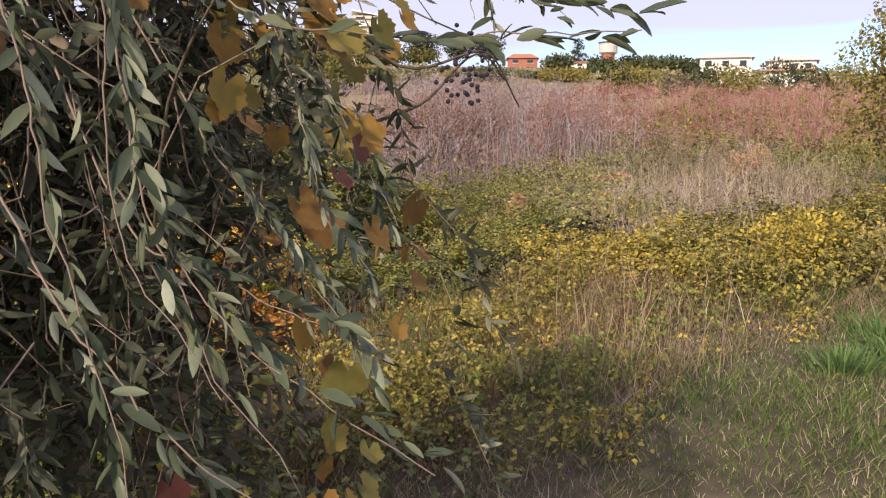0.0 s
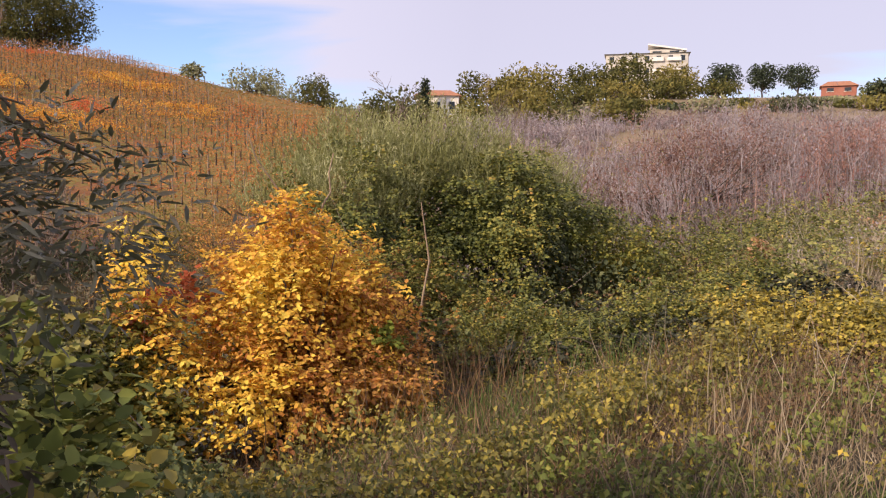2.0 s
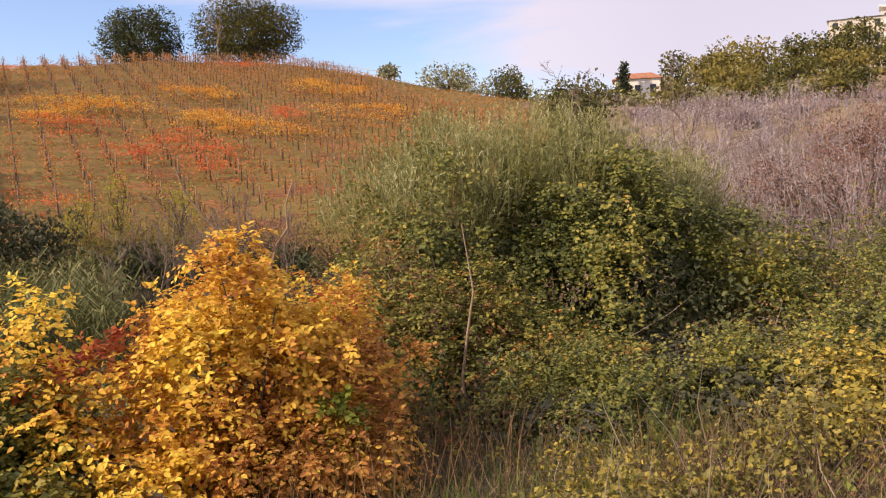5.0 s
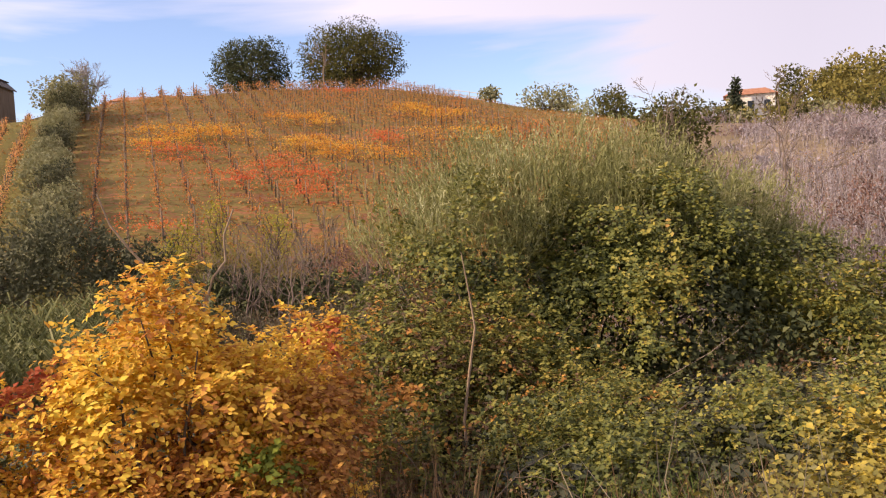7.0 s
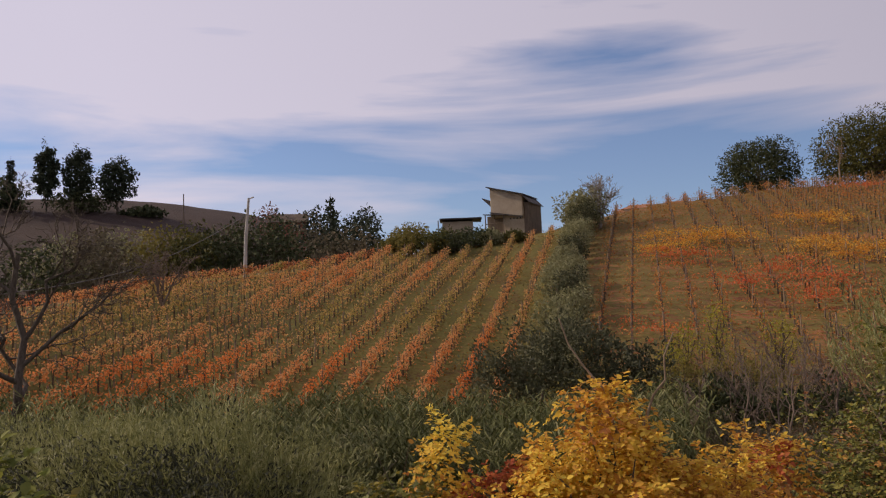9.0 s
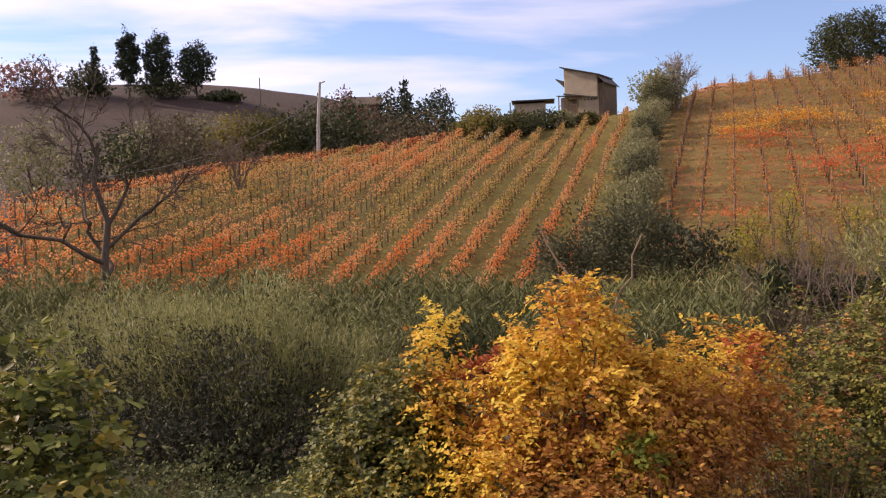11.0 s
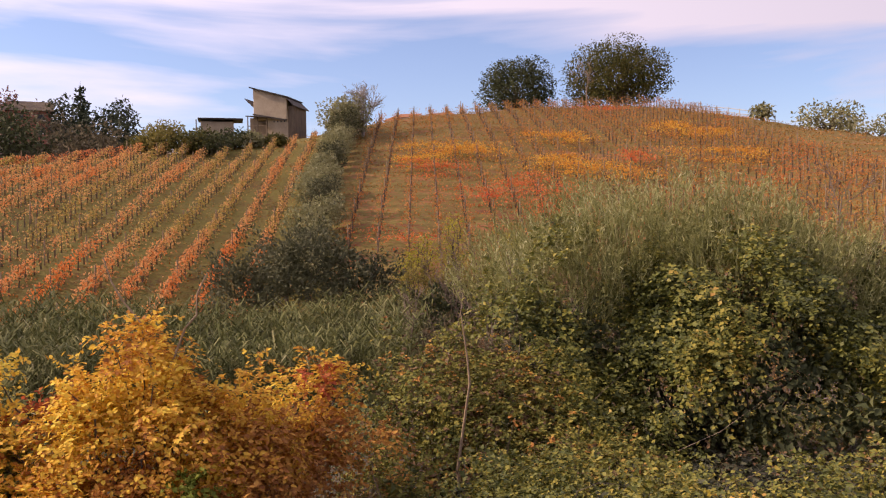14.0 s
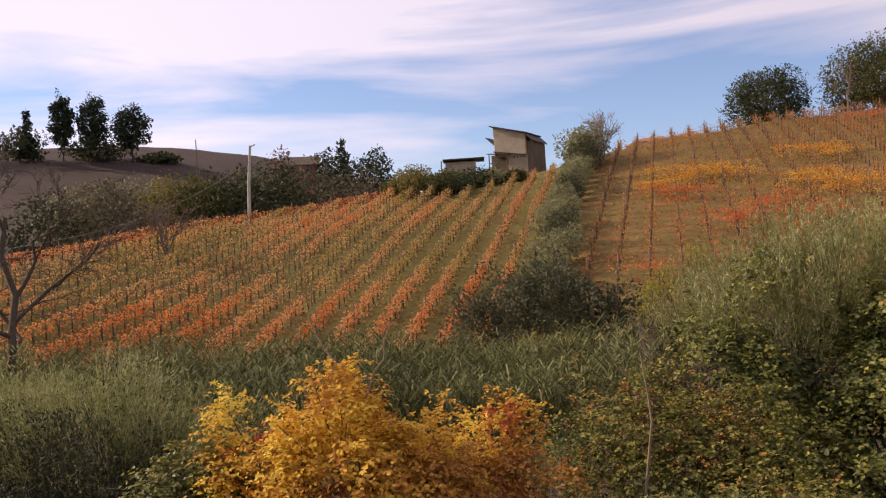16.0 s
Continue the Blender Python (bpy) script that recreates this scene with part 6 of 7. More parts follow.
        ("garden_tree", 156.6, 101.7, 19.9, 7.5, M_DARKGREEN, 0.80, 1000, "dark garden tree among the far houses"),
        ("garden_tree", 159.9, 96.4, 19.0, 7.5, M_DARKGREEN, 0.80, 1000, "dark garden tree among the far houses"),
        ("garden_hedge", 91.0, 69.6, 12.6, 5.5, M_OAK, 0.55, 1000, "shrubs and small trees along the far edge of the slope"),
        ("garden_hedge", 100.0, 72.5, 12.9, 8.5, M_YELLOWTREE, 0.55, 1000, "shrubs and small trees along the far edge of the slope"),
        ("garden_hedge", 109.1, 75.1, 13.1, 7.5, M_OLIVEFAR, 0.55, 1000, "shrubs and small trees along the far edge of the slope"),
        ("garden_hedge", 95.6, 62.9, 11.0, 6.5, M_BROWNTREE, 0.55, 1000, "shrubs and small trees along the far edge of the slope"),
        ("garden_hedge", 104.6, 65.5, 13.4, 5.5, M_DARKGREEN, 0.55, 1000, "shrubs and small trees along the far edge of the slope"),
        ("garden_hedge", 113.8, 67.6, 13.6, 8.5, M_OAK, 0.55, 1000, "shrubs and small trees along the far edge of the slope"),
        ("garden_hedge", 99.5, 56.4, 11.5, 7.5, M_YELLOWTREE, 0.55, 1000, "shrubs and small trees along the far edge of the slope"),
        ("garden_hedge", 108.6, 58.4, 11.7, 6.5, M_OLIVEFAR, 0.55, 1000, "shrubs and small trees along the far edge of the slope"),
        ("garden_hedge", 117.8, 60.3, 14.1, 5.5, M_BROWNTREE, 0.55, 1000, "shrubs and small trees along the far edge of the slope"),
        ("garden_hedge", 102.7, 50.1, 11.9, 8.5, M_DARKGREEN, 0.55, 1000, "shrubs and small trees along the far edge of the slope"),
        ("garden_hedge", 111.9, 51.7, 12.1, 7.5, M_OAK, 0.55, 1000, "shrubs and small trees along the far edge of the slope"),
        ("garden_hedge", 121.2, 53.0, 12.3, 6.5, M_YELLOWTREE, 0.55, 1000, "shrubs and small trees along the far edge of the slope"),
        ("garden_hedge", 105.4, 44.0, 12.2, 5.5, M_OLIVEFAR, 0.55, 1000, "shrubs and small trees along the far edge of the slope"),
        ("autumn_tree", -106.1, 103.7, 25.0, 5.5, M_RUSSET, 0.5, 700, "thin russet tree beside the far farmhouse"),
        ("dark_tree", -100.4, 109.4, 23.4, 8.2, M_PINE, 0.6, 1800, "dark dense conifer beside the farmhouse"),
        ("dark_tree", -92.6, 113.7, 23.3, 8.1, M_PINE, 0.6, 1800, "dark dense conifer beside the farmhouse")):
    tall = top - ground_z(x, y)
    broad_tree(kind, x, y, tall, wide, leaf, label, "bush" if "bush" in kind else "tree", "", int(num * 0.72) if num < 10000 else num, leafsize, crown_low=-0.06, count=34 if kind == "oak_tree" else 17)


def stone_pine(x, y, tall, wide, label, low=0.45, num=1500):
    broad_tree("pine_tree", x, y, tall, wide, M_PINE, label, "pine", "", num, 0.55, crown_low=low, flat=0.8, count=11, lumps=0.34)


for x, y, tall, wide in ((142.8, 172.5, 9.4, 9.6), (150.0, 166.2, 9.2, 8.4), (156.0, 160.5, 8.6, 9.8)):
    stone_pine(x, y, tall, wide, "round-headed stone pine by the far houses", 0.16, 2600)
for x, y, tall, wide in ((-153.2, 90.2, 14.6, 4.6), (-150.3, 95.0, 14.4, 6.4), (-146.4, 101.1, 12.6, 8.4)):
    stone_pine(x, y, tall, wide, "tall dark pine on the ploughed hill", 0.06, 4200)


def conifer(x, y, tall, wide, label, tiers=9, num=1400):
    z = ground_z(x, y)
    base = (x, y, z)
    t = thing("conifer", base, label, "conifer")
    pts, rad = limb((x, y, z - 0.1), (x, y, z + tall), 0.05 * wide, 0.02, 6, 0.005)
    part("trunk", curve_tube(pts, rad, 6), M_BARK, t, "", base)
    bl = []
    for k in range(tiers):
        h = z + tall * (0.12 + 0.85 * k / tiers)
        w = wide / 2 * (1 - 0.85 * k / tiers)
        for a in rng.uniform(0, 2 * math.pi, 4):
            bl.append((x + 0.55 * w * math.cos(a), y + 0.55 * w * math.sin(a), h, w * 0.5, w * 0.5, tall / tiers * 0.32))
    part("crown", foliage(num, bl, 0.7, 0.35, 0.3, 0.2, 0.3), M_PINE, t, "", base)


conifer(53.2, 150.3, 9.0, 4.2, "dark cedar beside the orange house")
conifer(190.1, 157.6, 10.6, 8.8, "spreading cedar beside the white house")
conifer(-98.2, 111.4, 12.4, 5.4, "dark pointed conifer by the farmhouse")
conifer(-156.2, 84.7, 11.0, 3.4, "dark narrow cypress on the ploughed hill")


def bare_tree(name, x, y, tall, label, r=0.12, lean=(0, 0), levels=4, spread=0.55, group="", kids=4, mat=None, least=0.0, stems=1):
    z = ground_z(x, y)
    base = (x, y, z)
    t = thing(name, base, label, "bare tree", group)
    for s in range(stems):
        a = 2 * math.pi * s / stems + 0.4
        fan = 0.0 if stems == 1 else rng.uniform(0.05, 0.38) * tall
        tip = (x + lean[0] + fan * math.cos(a), y + lean[1] + fan * math.sin(a), z + tall * 0.72)
        pts, rad = limb((x, y, z - 0.1), tip, r, r * 0.4, 6, 0.04)
        part("trunk", curve_tube(pts, rad, 7), mat or M_BARK, t, "", base)
        d = unit(np.asarray(tip) - np.array([x, y, z]))
        for k in range(kids + 1):
            u = 0.28 + 0.72 * (k + rng.random()) / (kids + 1)
            i = min(int(u * 6), 5)
            q = pts[i] + (pts[i + 1] - pts[i]) * (u * 6 - i)
            w = unit(d + spread * rng.normal(size=3) * np.array([1, 1, 0.6]))
            g, _ = branching(q, q + w * tall * 0.42 * (1.15 - 0.5 * u), max(rad[i] * 0.62, least), levels - 1, spread, kids, 0.58, least=least)
            part("limb", g, mat or M_BARK, t, "", base)


rng = np.random.default_rng(23)
bare_tree("bare_tree", -25.35, 14.3, 10.4, "leafless dark tree at the edge of the reeds", 0.2, (-0.2, 0.5), 4, 0.65, kids=6, least=0.012)
bare_tree("grey_tree", -14.6, 109.0, 6.2, "bare grey tree before the oak", 0.14, kids=4, mat=M_PALEBARK, least=0.016)
bare_tree("grey_tree", -32.9, 79.0, 5.6, "bare round-headed grey tree behind the hedge", 0.12, levels=3, kids=5, spread=0.55, mat=M_GREYTWIG, least=0.016, stems=6)
for x, y, h in ((6.0, 33.0, 6.2), (9.4, 36.0, 6.5), (16.5, 42, 5.5), (8.0, 26.0, 5.2), (10.5, 27.0, 5.6), (-4.5, 31.0, 4.0), (-6.0, 29.5, 4.2), (-3.0, 30.0, 3.8), (-8.0, 27.0, 3.6), (-6.9, 29.3, 4.2), (-7.2, 32.3, 4.6), (-5.2, 27.7, 4.4), (-5.4, 30.7, 4.0), (-8.4, 33.0, 3.6), (-5.0, 33.9, 4.4), (-9.6, 33.7, 3.2)):
    bare_tree("bare_sapling", x, y, h, "thin leafless sapling among the weeds", 0.05, (0.2, 0), 3, 0.4, mat=M_TWIG, least=0.011)

bare_tree("grey_tree", -47.4, 36.8, 4.2, "low bare grey tree behind the vineyard crest", 0.09, levels=3, kids=5, spread=0.55, mat=M_TWIG, least=0.016, stems=4)

# ---- pale fence along the crest ----
for x0, y0, x1, y1 in ((-36.0, 100.0, -26.0, 106.5), (-2.5, 112.5, 8.0, 106.5)):
    fz = ground_z(x0, y0)
    fb = (x0, y0, fz)
    fence = thing("crest_fence", fb, "low pale weathered fence along the crest", "fence", "crest fences")
    m = int(math.hypot(x1 - x0, y1 - y0) / 1.5)
    q = [(x0 + (x1 - x0) * k / m, y0 + (y1 - y0) * k / m) for k in range(m + 1)]
    for a in q:
        g = ground_z(*a)
        part("post", tube_geo([(*a, g - 0.2)], [(*a, g + 1.15)], 0.06, 0.055, 6), M_CONCRETE, fence, "", fb)
    for h in (0.55, 1.05):
        ps = [(*a, ground_z(*a) + h) for a in q]
        part("rail", tube_geo(ps[:-1], ps[1:], 0.045, 0.045, 5), M_CONCRETE, fence, "", fb)

# ---- cabin ----


def shed_roof(c0, c1, c2, c3, thick=0.12):
    return quad_geo([c0, c1, c2, c3], thick)


cb = np.array([-45.5, 82.2])
CT = 9.0
ct, st_ = math.cos(radians(CT)), math.sin(radians(CT))


def cabin_at(a, b, z=0.0):
    """Cabin coordinates: a to its right, b to its back."""
    return (cb[0] + a * ct - b * st_, cb[1] + a * st_ + b * ct, z)


cz0 = ground_z(*cb)
cbase = (cb[0], cb[1], cz0)
cabin = thing("hillside_cabin", cbase, "narrow two-storey beige plastered cabin with dark lean-to roof", "cabin")


def cabin_box(name, a, b, z, size, material, label=""):
    return part(name, box_geo(size, cabin_at(a, b, cz0 + z), CT), material, cabin, label, cbase)


cabin_box("upper_wall", 0.1, 1.6, 3.85, (3.9, 4.2, 2.3), M_PLASTER)
cabin_box("lower_wall", 0.85, 1.7, 1.35, (2.4, 3.8, 2.8), M_PLASTER, "pale lower storey wall")
cabin_box("back_wall", -1.35, 2.1, 1.45, (2.7, 3.2, 3.1), M_WOOD, "dark boarded wall under the porch")
zt = cz0
part("gable", (np.array([cabin_at(-1.85, -0.5, zt + 4.98), cabin_at(2.05, -0.5, zt + 4.98), cabin_at(-1.85, -0.5, zt + 6.1), cabin_at(-1.85, 3.7, zt + 4.98), cabin_at(2.05, 3.7, zt + 4.98), cabin_at(-1.85, 3.7, zt + 6.1)]),
               np.array([[0, 1, 2], [3, 5, 4], [0, 2, 5], [0, 5, 3], [1, 4, 5], [1, 5, 2]])), M_PLASTER, cabin, "", cbase)
part("main_roof", shed_roof(cabin_at(-2.2, -0.9, zt + 6.3), cabin_at(2.3, -0.9, zt + 5.08), cabin_at(2.3, 4.1, zt + 5.08), cabin_at(-2.2, 4.1, zt + 6.3)), M_DARKROOF, cabin, "dark sloping sheet roof", cbase)
part("side_roof", shed_roof(cabin_at(2.0, -0.9, zt + 5.12), cabin_at(3.0, -0.9, zt + 4.1), cabin_at(3.0, 4.1, zt + 4.1), cabin_at(2.0, 4.1, zt + 5.12), 0.1), M_DARKROOF, cabin, "", cbase)
cabin_box("side_wall", 2.4, 1.8, 2.0, (0.8, 3.9, 4.3), M_WOOD, "dark boarded side wall")
part("upper_awning", shed_roof(cabin_at(-1.85, -0.4, zt + 4.1), cabin_at(-1.85, 2.6, zt + 4.1), cabin_at(-2.9, 2.6, zt + 5.1), cabin_at(-2.9, -0.4, zt + 5.1), 0.1), M_DARKROOF, cabin, "tilted side awning", cbase)
part("porch_roof", shed_roof(cabin_at(-2.4, -1.5, zt + 3.05), cabin_at(0.2, -1.5, zt + 2.85), cabin_at(0.2, 2.2, zt + 3.1), cabin_at(-2.4, 2.2, zt + 3.3), 0.09), M_DARKROOF, cabin, "", cbase)
for a, b in ((-2.2, -1.3), (-1.1, -1.3), (0.0, -1.3), (-2.2, 1.5)):
    part("porch_post", tube_geo([cabin_at(a, b, zt - 0.2)], [cabin_at(a, b, zt + 2.95)], 0.07, 0.06, 6), M_WOOD, cabin, "", cbase)
for z in (0.9, 1.9):
    part("porch_rail", tube_geo([cabin_at(-2.2, -1.3, zt + z)], [cabin_at(0.0, -1.3, zt + z)], 0.05, 0.05, 5), M_WOOD, cabin, "", cbase)

for a in (0.45, 0.85, 1.25, 1.65):
    cabin_box("vent", a, -0.21, 2.45, (0.14, 0.08, 0.16), M_DARKGLASS, "small dark vent opening")
part("step_moulding", quad_geo([cabin_at(-1.9, -0.62, zt + 3.35), cabin_at(2.0, -0.62, zt + 2.62), cabin_at(2.0, -0.48, zt + 2.62), cabin_at(-1.9, -0.48, zt + 3.35)], 0.16), M_DARKROOF, cabin, "dark sloping edge between the storeys", cbase)

# ---- shed ----
hb = np.array([-47.7, 75.4])
hz = 11.0 - 0.35
hbase = (hb[0], hb[1], ground_z(*hb))
hut = thing("low_shed", hbase, "low pale block shed with flat dark roof", "shed")
part("wall", box_geo((3.3, 2.6, hz + 1.5 - hbase[2]), (hb[0] - 0.2, hb[1], (hz + 1.5 + hbase[2]) / 2), 33), M_PLASTER, hut, "", hbase)
part("roof", box_geo((4.5, 3.2, 0.14), (hb[0] + 0.2, hb[1], hz + 1.75), 33), M_DARKROOF, hut, "", hbase)
for a in (-1.6, 2.0):
    q = (hb[0] + a * math.cos(radians(33)), hb[1] + a * math.sin(radians(33)) - 1.2)
    part("roof_post", tube_geo([(*q, hbase[2] - 0.1)], [(*q, hz + 1.7)], 0.06, 0.06, 6), M_WOOD, hut, "", hbase)

# ---- pole with cable ----
pb = (-53.0, 49.5, ground_z(-53.0, 49.5))
pole = thing("utility_pole", pb, "pale concrete utility pole on the vineyard crest", "pole")
part("shaft", curve_tube([(pb[0], pb[1], pb[2] - 0.3), (pb[0] + 0.1, pb[1] + 0.1, 9.5), (pb[0] + 0.3, pb[1] + 0.3, 12.8)], [0.17, 0.14, 0.1], 8), M_CONCRETE, pole, "", pb)
part("lamp_arm", curve_tube([(pb[0] + 0.3, pb[1] + 0.3, 12.7), (pb[0] + 0.7, pb[1] + 0.5, 12.85)], [0.05, 0.06], 6), M_CONCRETE, pole, "", pb)
far_end = np.array([-46.5, 25.0, 4.0])
start = np.array([pb[0] + 0.25, pb[1] + 0.25, 11.4])
u = np.linspace(0, 1, 14)[:, None]
sagged = start + (far_end - start) * u - np.array([0, 0, 1.0]) * 1.3 * np.sin(math.pi * u)
part("cable", curve_tube(sagged, np.full(14, 0.035), 5), M_CABLE, pole, "slack hanging cable", pb)

mb = (-115.4, 92.9, ground_z(-115.4, 92.9))
mast = thing("thin_mast", mb, "thin dark mast on the ploughed hill", "mast")
part("shaft", curve_tube([(mb[0], mb[1], mb[2] - 0.3), (mb[0], mb[1], 25.1)], [0.12, 0.09], 6), M_WOOD, mast, "", mb)

# ---- far houses ----


def house(name, x, y, z0, w, d, h, turn, wall, roof, label, roof_h=1.6, windows=(3, 2), hip=False):
    base = (x, y, z0)
    t = thing(name, base, label, "house")
    part("wall", box_geo((w, d, h + 1.0), (x, y, z0 + h / 2 - 0.5), turn), wall, t, "", base)
    c, s = math.cos(radians(turn)), math.sin(radians(turn))

    def at(a, b, z):
        return (x + a * c - b * s, y + a * s + b * c, z0 + z)
    W, D, k = w / 2 + 0.5, d / 2 + 0.5, (w / 4 if hip else 0)
    v = np.array([at(-W, -D, h), at(W, -D, h), at(W, D, h), at(-W, D, h), at(-W + k, 0, h + roof_h), at(W - k, 0, h + roof_h)])
    part("roof", (v, np.array([[0, 1, 5], [0, 5, 4], [2, 3, 4], [2, 4, 5], [1, 2, 5], [3, 0, 4], [0, 3, 2], [0, 2, 1]])), roof, t, "", base)
    cols, floors = windows
    for i in range(cols):
        for j in range(floors):
            a = -w / 2 + w * (i + 0.5) / cols
            zz = h * (j + 0.55) / floors
            win = part("window", box_geo((w / cols * 0.38, 0.14, h / floors * 0.45), at(a, -d / 2 - 0.02, zz), turn), M_DARKGLASS, t, "", base)
            part("sill", box_geo((w / cols * 0.46, 0.25, 0.1), at(a, -d / 2 - 0.06, zz - h / floors * 0.25), turn), M_WHITEWALL, win, "", base)
    return t


bz = ground_z(136, 196)
block = house("apartment_block", 136.5, 196.5, bz, 22.0, 10.0, 35.0 - bz, -35, M_CREAM, M_CONCRETE, "cream apartment block with balconies and stepped roof", 0.4, (7, 4))
part("tower_wall", box_geo((9.0, 8.0, 36.0 - bz), (140.6, 193.2, bz / 2 + 18.0), -35), M_CREAM, block, "", (136.5, 196.5, bz))
c5, s5 = math.cos(radians(-35)), math.sin(radians(-35))


def blk(a, b, z):
    return (140.6 + a * c5 - b * s5, 193.2 + a * s5 + b * c5, bz + z)


part("tower_roof", quad_geo([blk(-5, -4.6, 37.6 - bz), blk(5.2, -4.6, 35.9 - bz), blk(5.2, 4.6, 35.9 - bz), blk(-5, 4.6, 37.6 - bz)], 0.4), M_WHITEWALL, block, "pale sloping roof slab", (136.5, 196.5, bz))
for a in (-2.6, 2.0):
    for z in (31.0 - bz, 34.2 - bz):
        bal = part("balcony", box_geo((3.6, 1.4, 1.0), blk(a, -4.6, z - 0.9), -35), M_WHITEWALL, block, "", (136.5, 196.5, bz))
        part("opening", box_geo((2.4, 0.3, 1.9), blk(a, -3.95, z + 0.4), -35), M_DARKGLASS, block, "dark balcony opening", (136.5, 196.5, bz))

house("white_house", 188.0, 160.2, 21.2, 11.5, 8, 2.9, -50, M_WHITEWALL, M_ROOFTILE, "white house among garden trees", 1.0, (3, 2))
house("red_house", 179.5, 170.0, 21.3, 8.5, 8, 4.2, -45, M_REDWALL, M_ROOFTILE, "brick-red house with tiled roof", 1.6, (2, 2), True)
house("orange_house", 58.0, 156.0, 12.0, 8.5, 7, 5.2, -20, M_WHITEWALL, M_ROOFTILE, "white house with terracotta roof", 1.4, (3, 1), True)
house("low_house", 112.7, 56.4, 8.4, 6.5, 5, 3.0, -66, M_WHITEWALL, M_ROOFTILE, "low white building on the slope", 0.5, (2, 1))
house("pale_house", 139.3, 81.5, 12.2, 9.0, 7, 4.5, -58, M_WHITEWALL, M_CONCRETE, "pale house among trees at the edge of town", 1.2, (3, 2), True)
house("pale_house", 144.7, 71.3, 11.4, 8.0, 7, 4.5, -64, M_WHITEWALL, M_CONCRETE, "pale house among trees at the edge of town", 1.2, (3, 2), True)
house("pale_house", -58.4, 159.5, 19.4, 6.0, 5, 3.0, 12, M_WHITEWALL, M_ROOFTILE, "small pale house behind the crest", 1.0, (2, 1), True)
house("pale_house", -60.7, 158.6, 18.7, 4.5, 5, 3.0, 12, M_WHITEWALL, M_ROOFTILE, "small pale house behind the crest", 1.0, (2, 1), True)
house("pale_house", -52.1, 161.8, 19.6, 5.0, 5, 3.0, 12, M_WHITEWALL, M_ROOFTILE, "small pale house behind the crest", 1.0, (2, 1), True)
house("farmhouse", -104.0, 106.5, 15.6, 6.0, 5, 4.2, 45, M_REDWALL, M_WOOD, "reddish farmhouse behind trees", 1.8, (2, 2))

tb = (259.2, 199.2, 17.0)
tower = thing("water_tower", tb, "water tower with brick-red shaft and pale tank", "water tower")
part("shaft", tube_geo([(tb[0], tb[1], 16.5)], [(tb[0], tb[1], 35.2)], 2.6, 2.5, 16), M_REDWALL, tower, "", tb)
part("tank", curve_tube([(tb[0], tb[1], 34.8), (tb[0], tb[1], 35.4), (tb[0], tb[1], 39.0)], [2.6, 3.5, 3.5], 18), M_CONCRETE, tower, "", tb)
part("rim", curve_tube([(tb[0], tb[1], 39.0), (tb[0], tb[1], 39.4), (tb[0], tb[1], 39.45)], [3.8, 3.8, 0.1], 18), M_DARKROOF, tower, "", tb)

# ---- olive tree overgrown with a grape vine, close to the track ----
tz = ground_z(-4.35, 1.9)
tbase = (-4.35, 1.9, tz)
olive = thing("drooping_olive", tbase, "drooping olive tree with narrow grey-green leaves beside the track", "olive tree")
pts, rad = limb((-4.35, 1.9, tz - 0.1), (-4.1, 1.5, 2.3), 0.11, 0.06, 6, 0.03)
gs = [curve_tube(pts, rad, 8)]
for e in ((-3.75, 0.75, 2.5), (-3.5, 1.1, 2.3), (-4.4, 0.9, 2.7), (-3.4, 1.6, 2.2), (-4.0, 0.6, 2.4), (-4.7, 1.6, 2.8)):
    lp, lr = limb(pts[-1], e, 0.035, 0.012, 5, 0.06)
    gs.append(curve_tube(lp, lr, 6))
part("trunk", join(*gs), M_BARK, olive, "", tbase)


def lens_leaf(length, width, top, under, name):
    """A narrow two-sided leaf along +y: dark above, pale below."""
    ys = np.array([0.0, 0.12, 0.35, 0.65, 0.88, 1.0]) * length
    ws = np.array([0.06, 0.3, 0.5, 0.46, 0.22, 0.02]) * width
    zs = np.array([0, 0.012, 0.03, 0.035, 0.015, -0.01]) * length
    v, f, mi = [], [], []
    for layer, dz in ((0, 0.0004), (1, -0.0004)):
        k0 = len(v)
        for y_, w_, z_ in zip(ys, ws, zs):
            v += [(-w_, y_, z_ + 0.25 * w_ + dz), (0, y_, z_ + dz), (w_, y_, z_ + 0.25 * w_ + dz)]
        for q in range(5):
            for s in (0, 1):
                a = k0 + q * 3 + s
                quad = (a, a + 1, a + 4, a + 3)
                tr_ = [(quad[0], quad[1], quad[2]), (quad[0], quad[2], quad[3])]
                f += tr_ if layer == 0 else [t_[::-1] for t_ in tr_]
                mi += [layer, layer]
    me = tri_mesh(name, v, f)
    me.materials.append(top)
    me.materials.append(under)
    me.polygons.foreach_set("material_index", np.array(mi, np.int32))
    return me


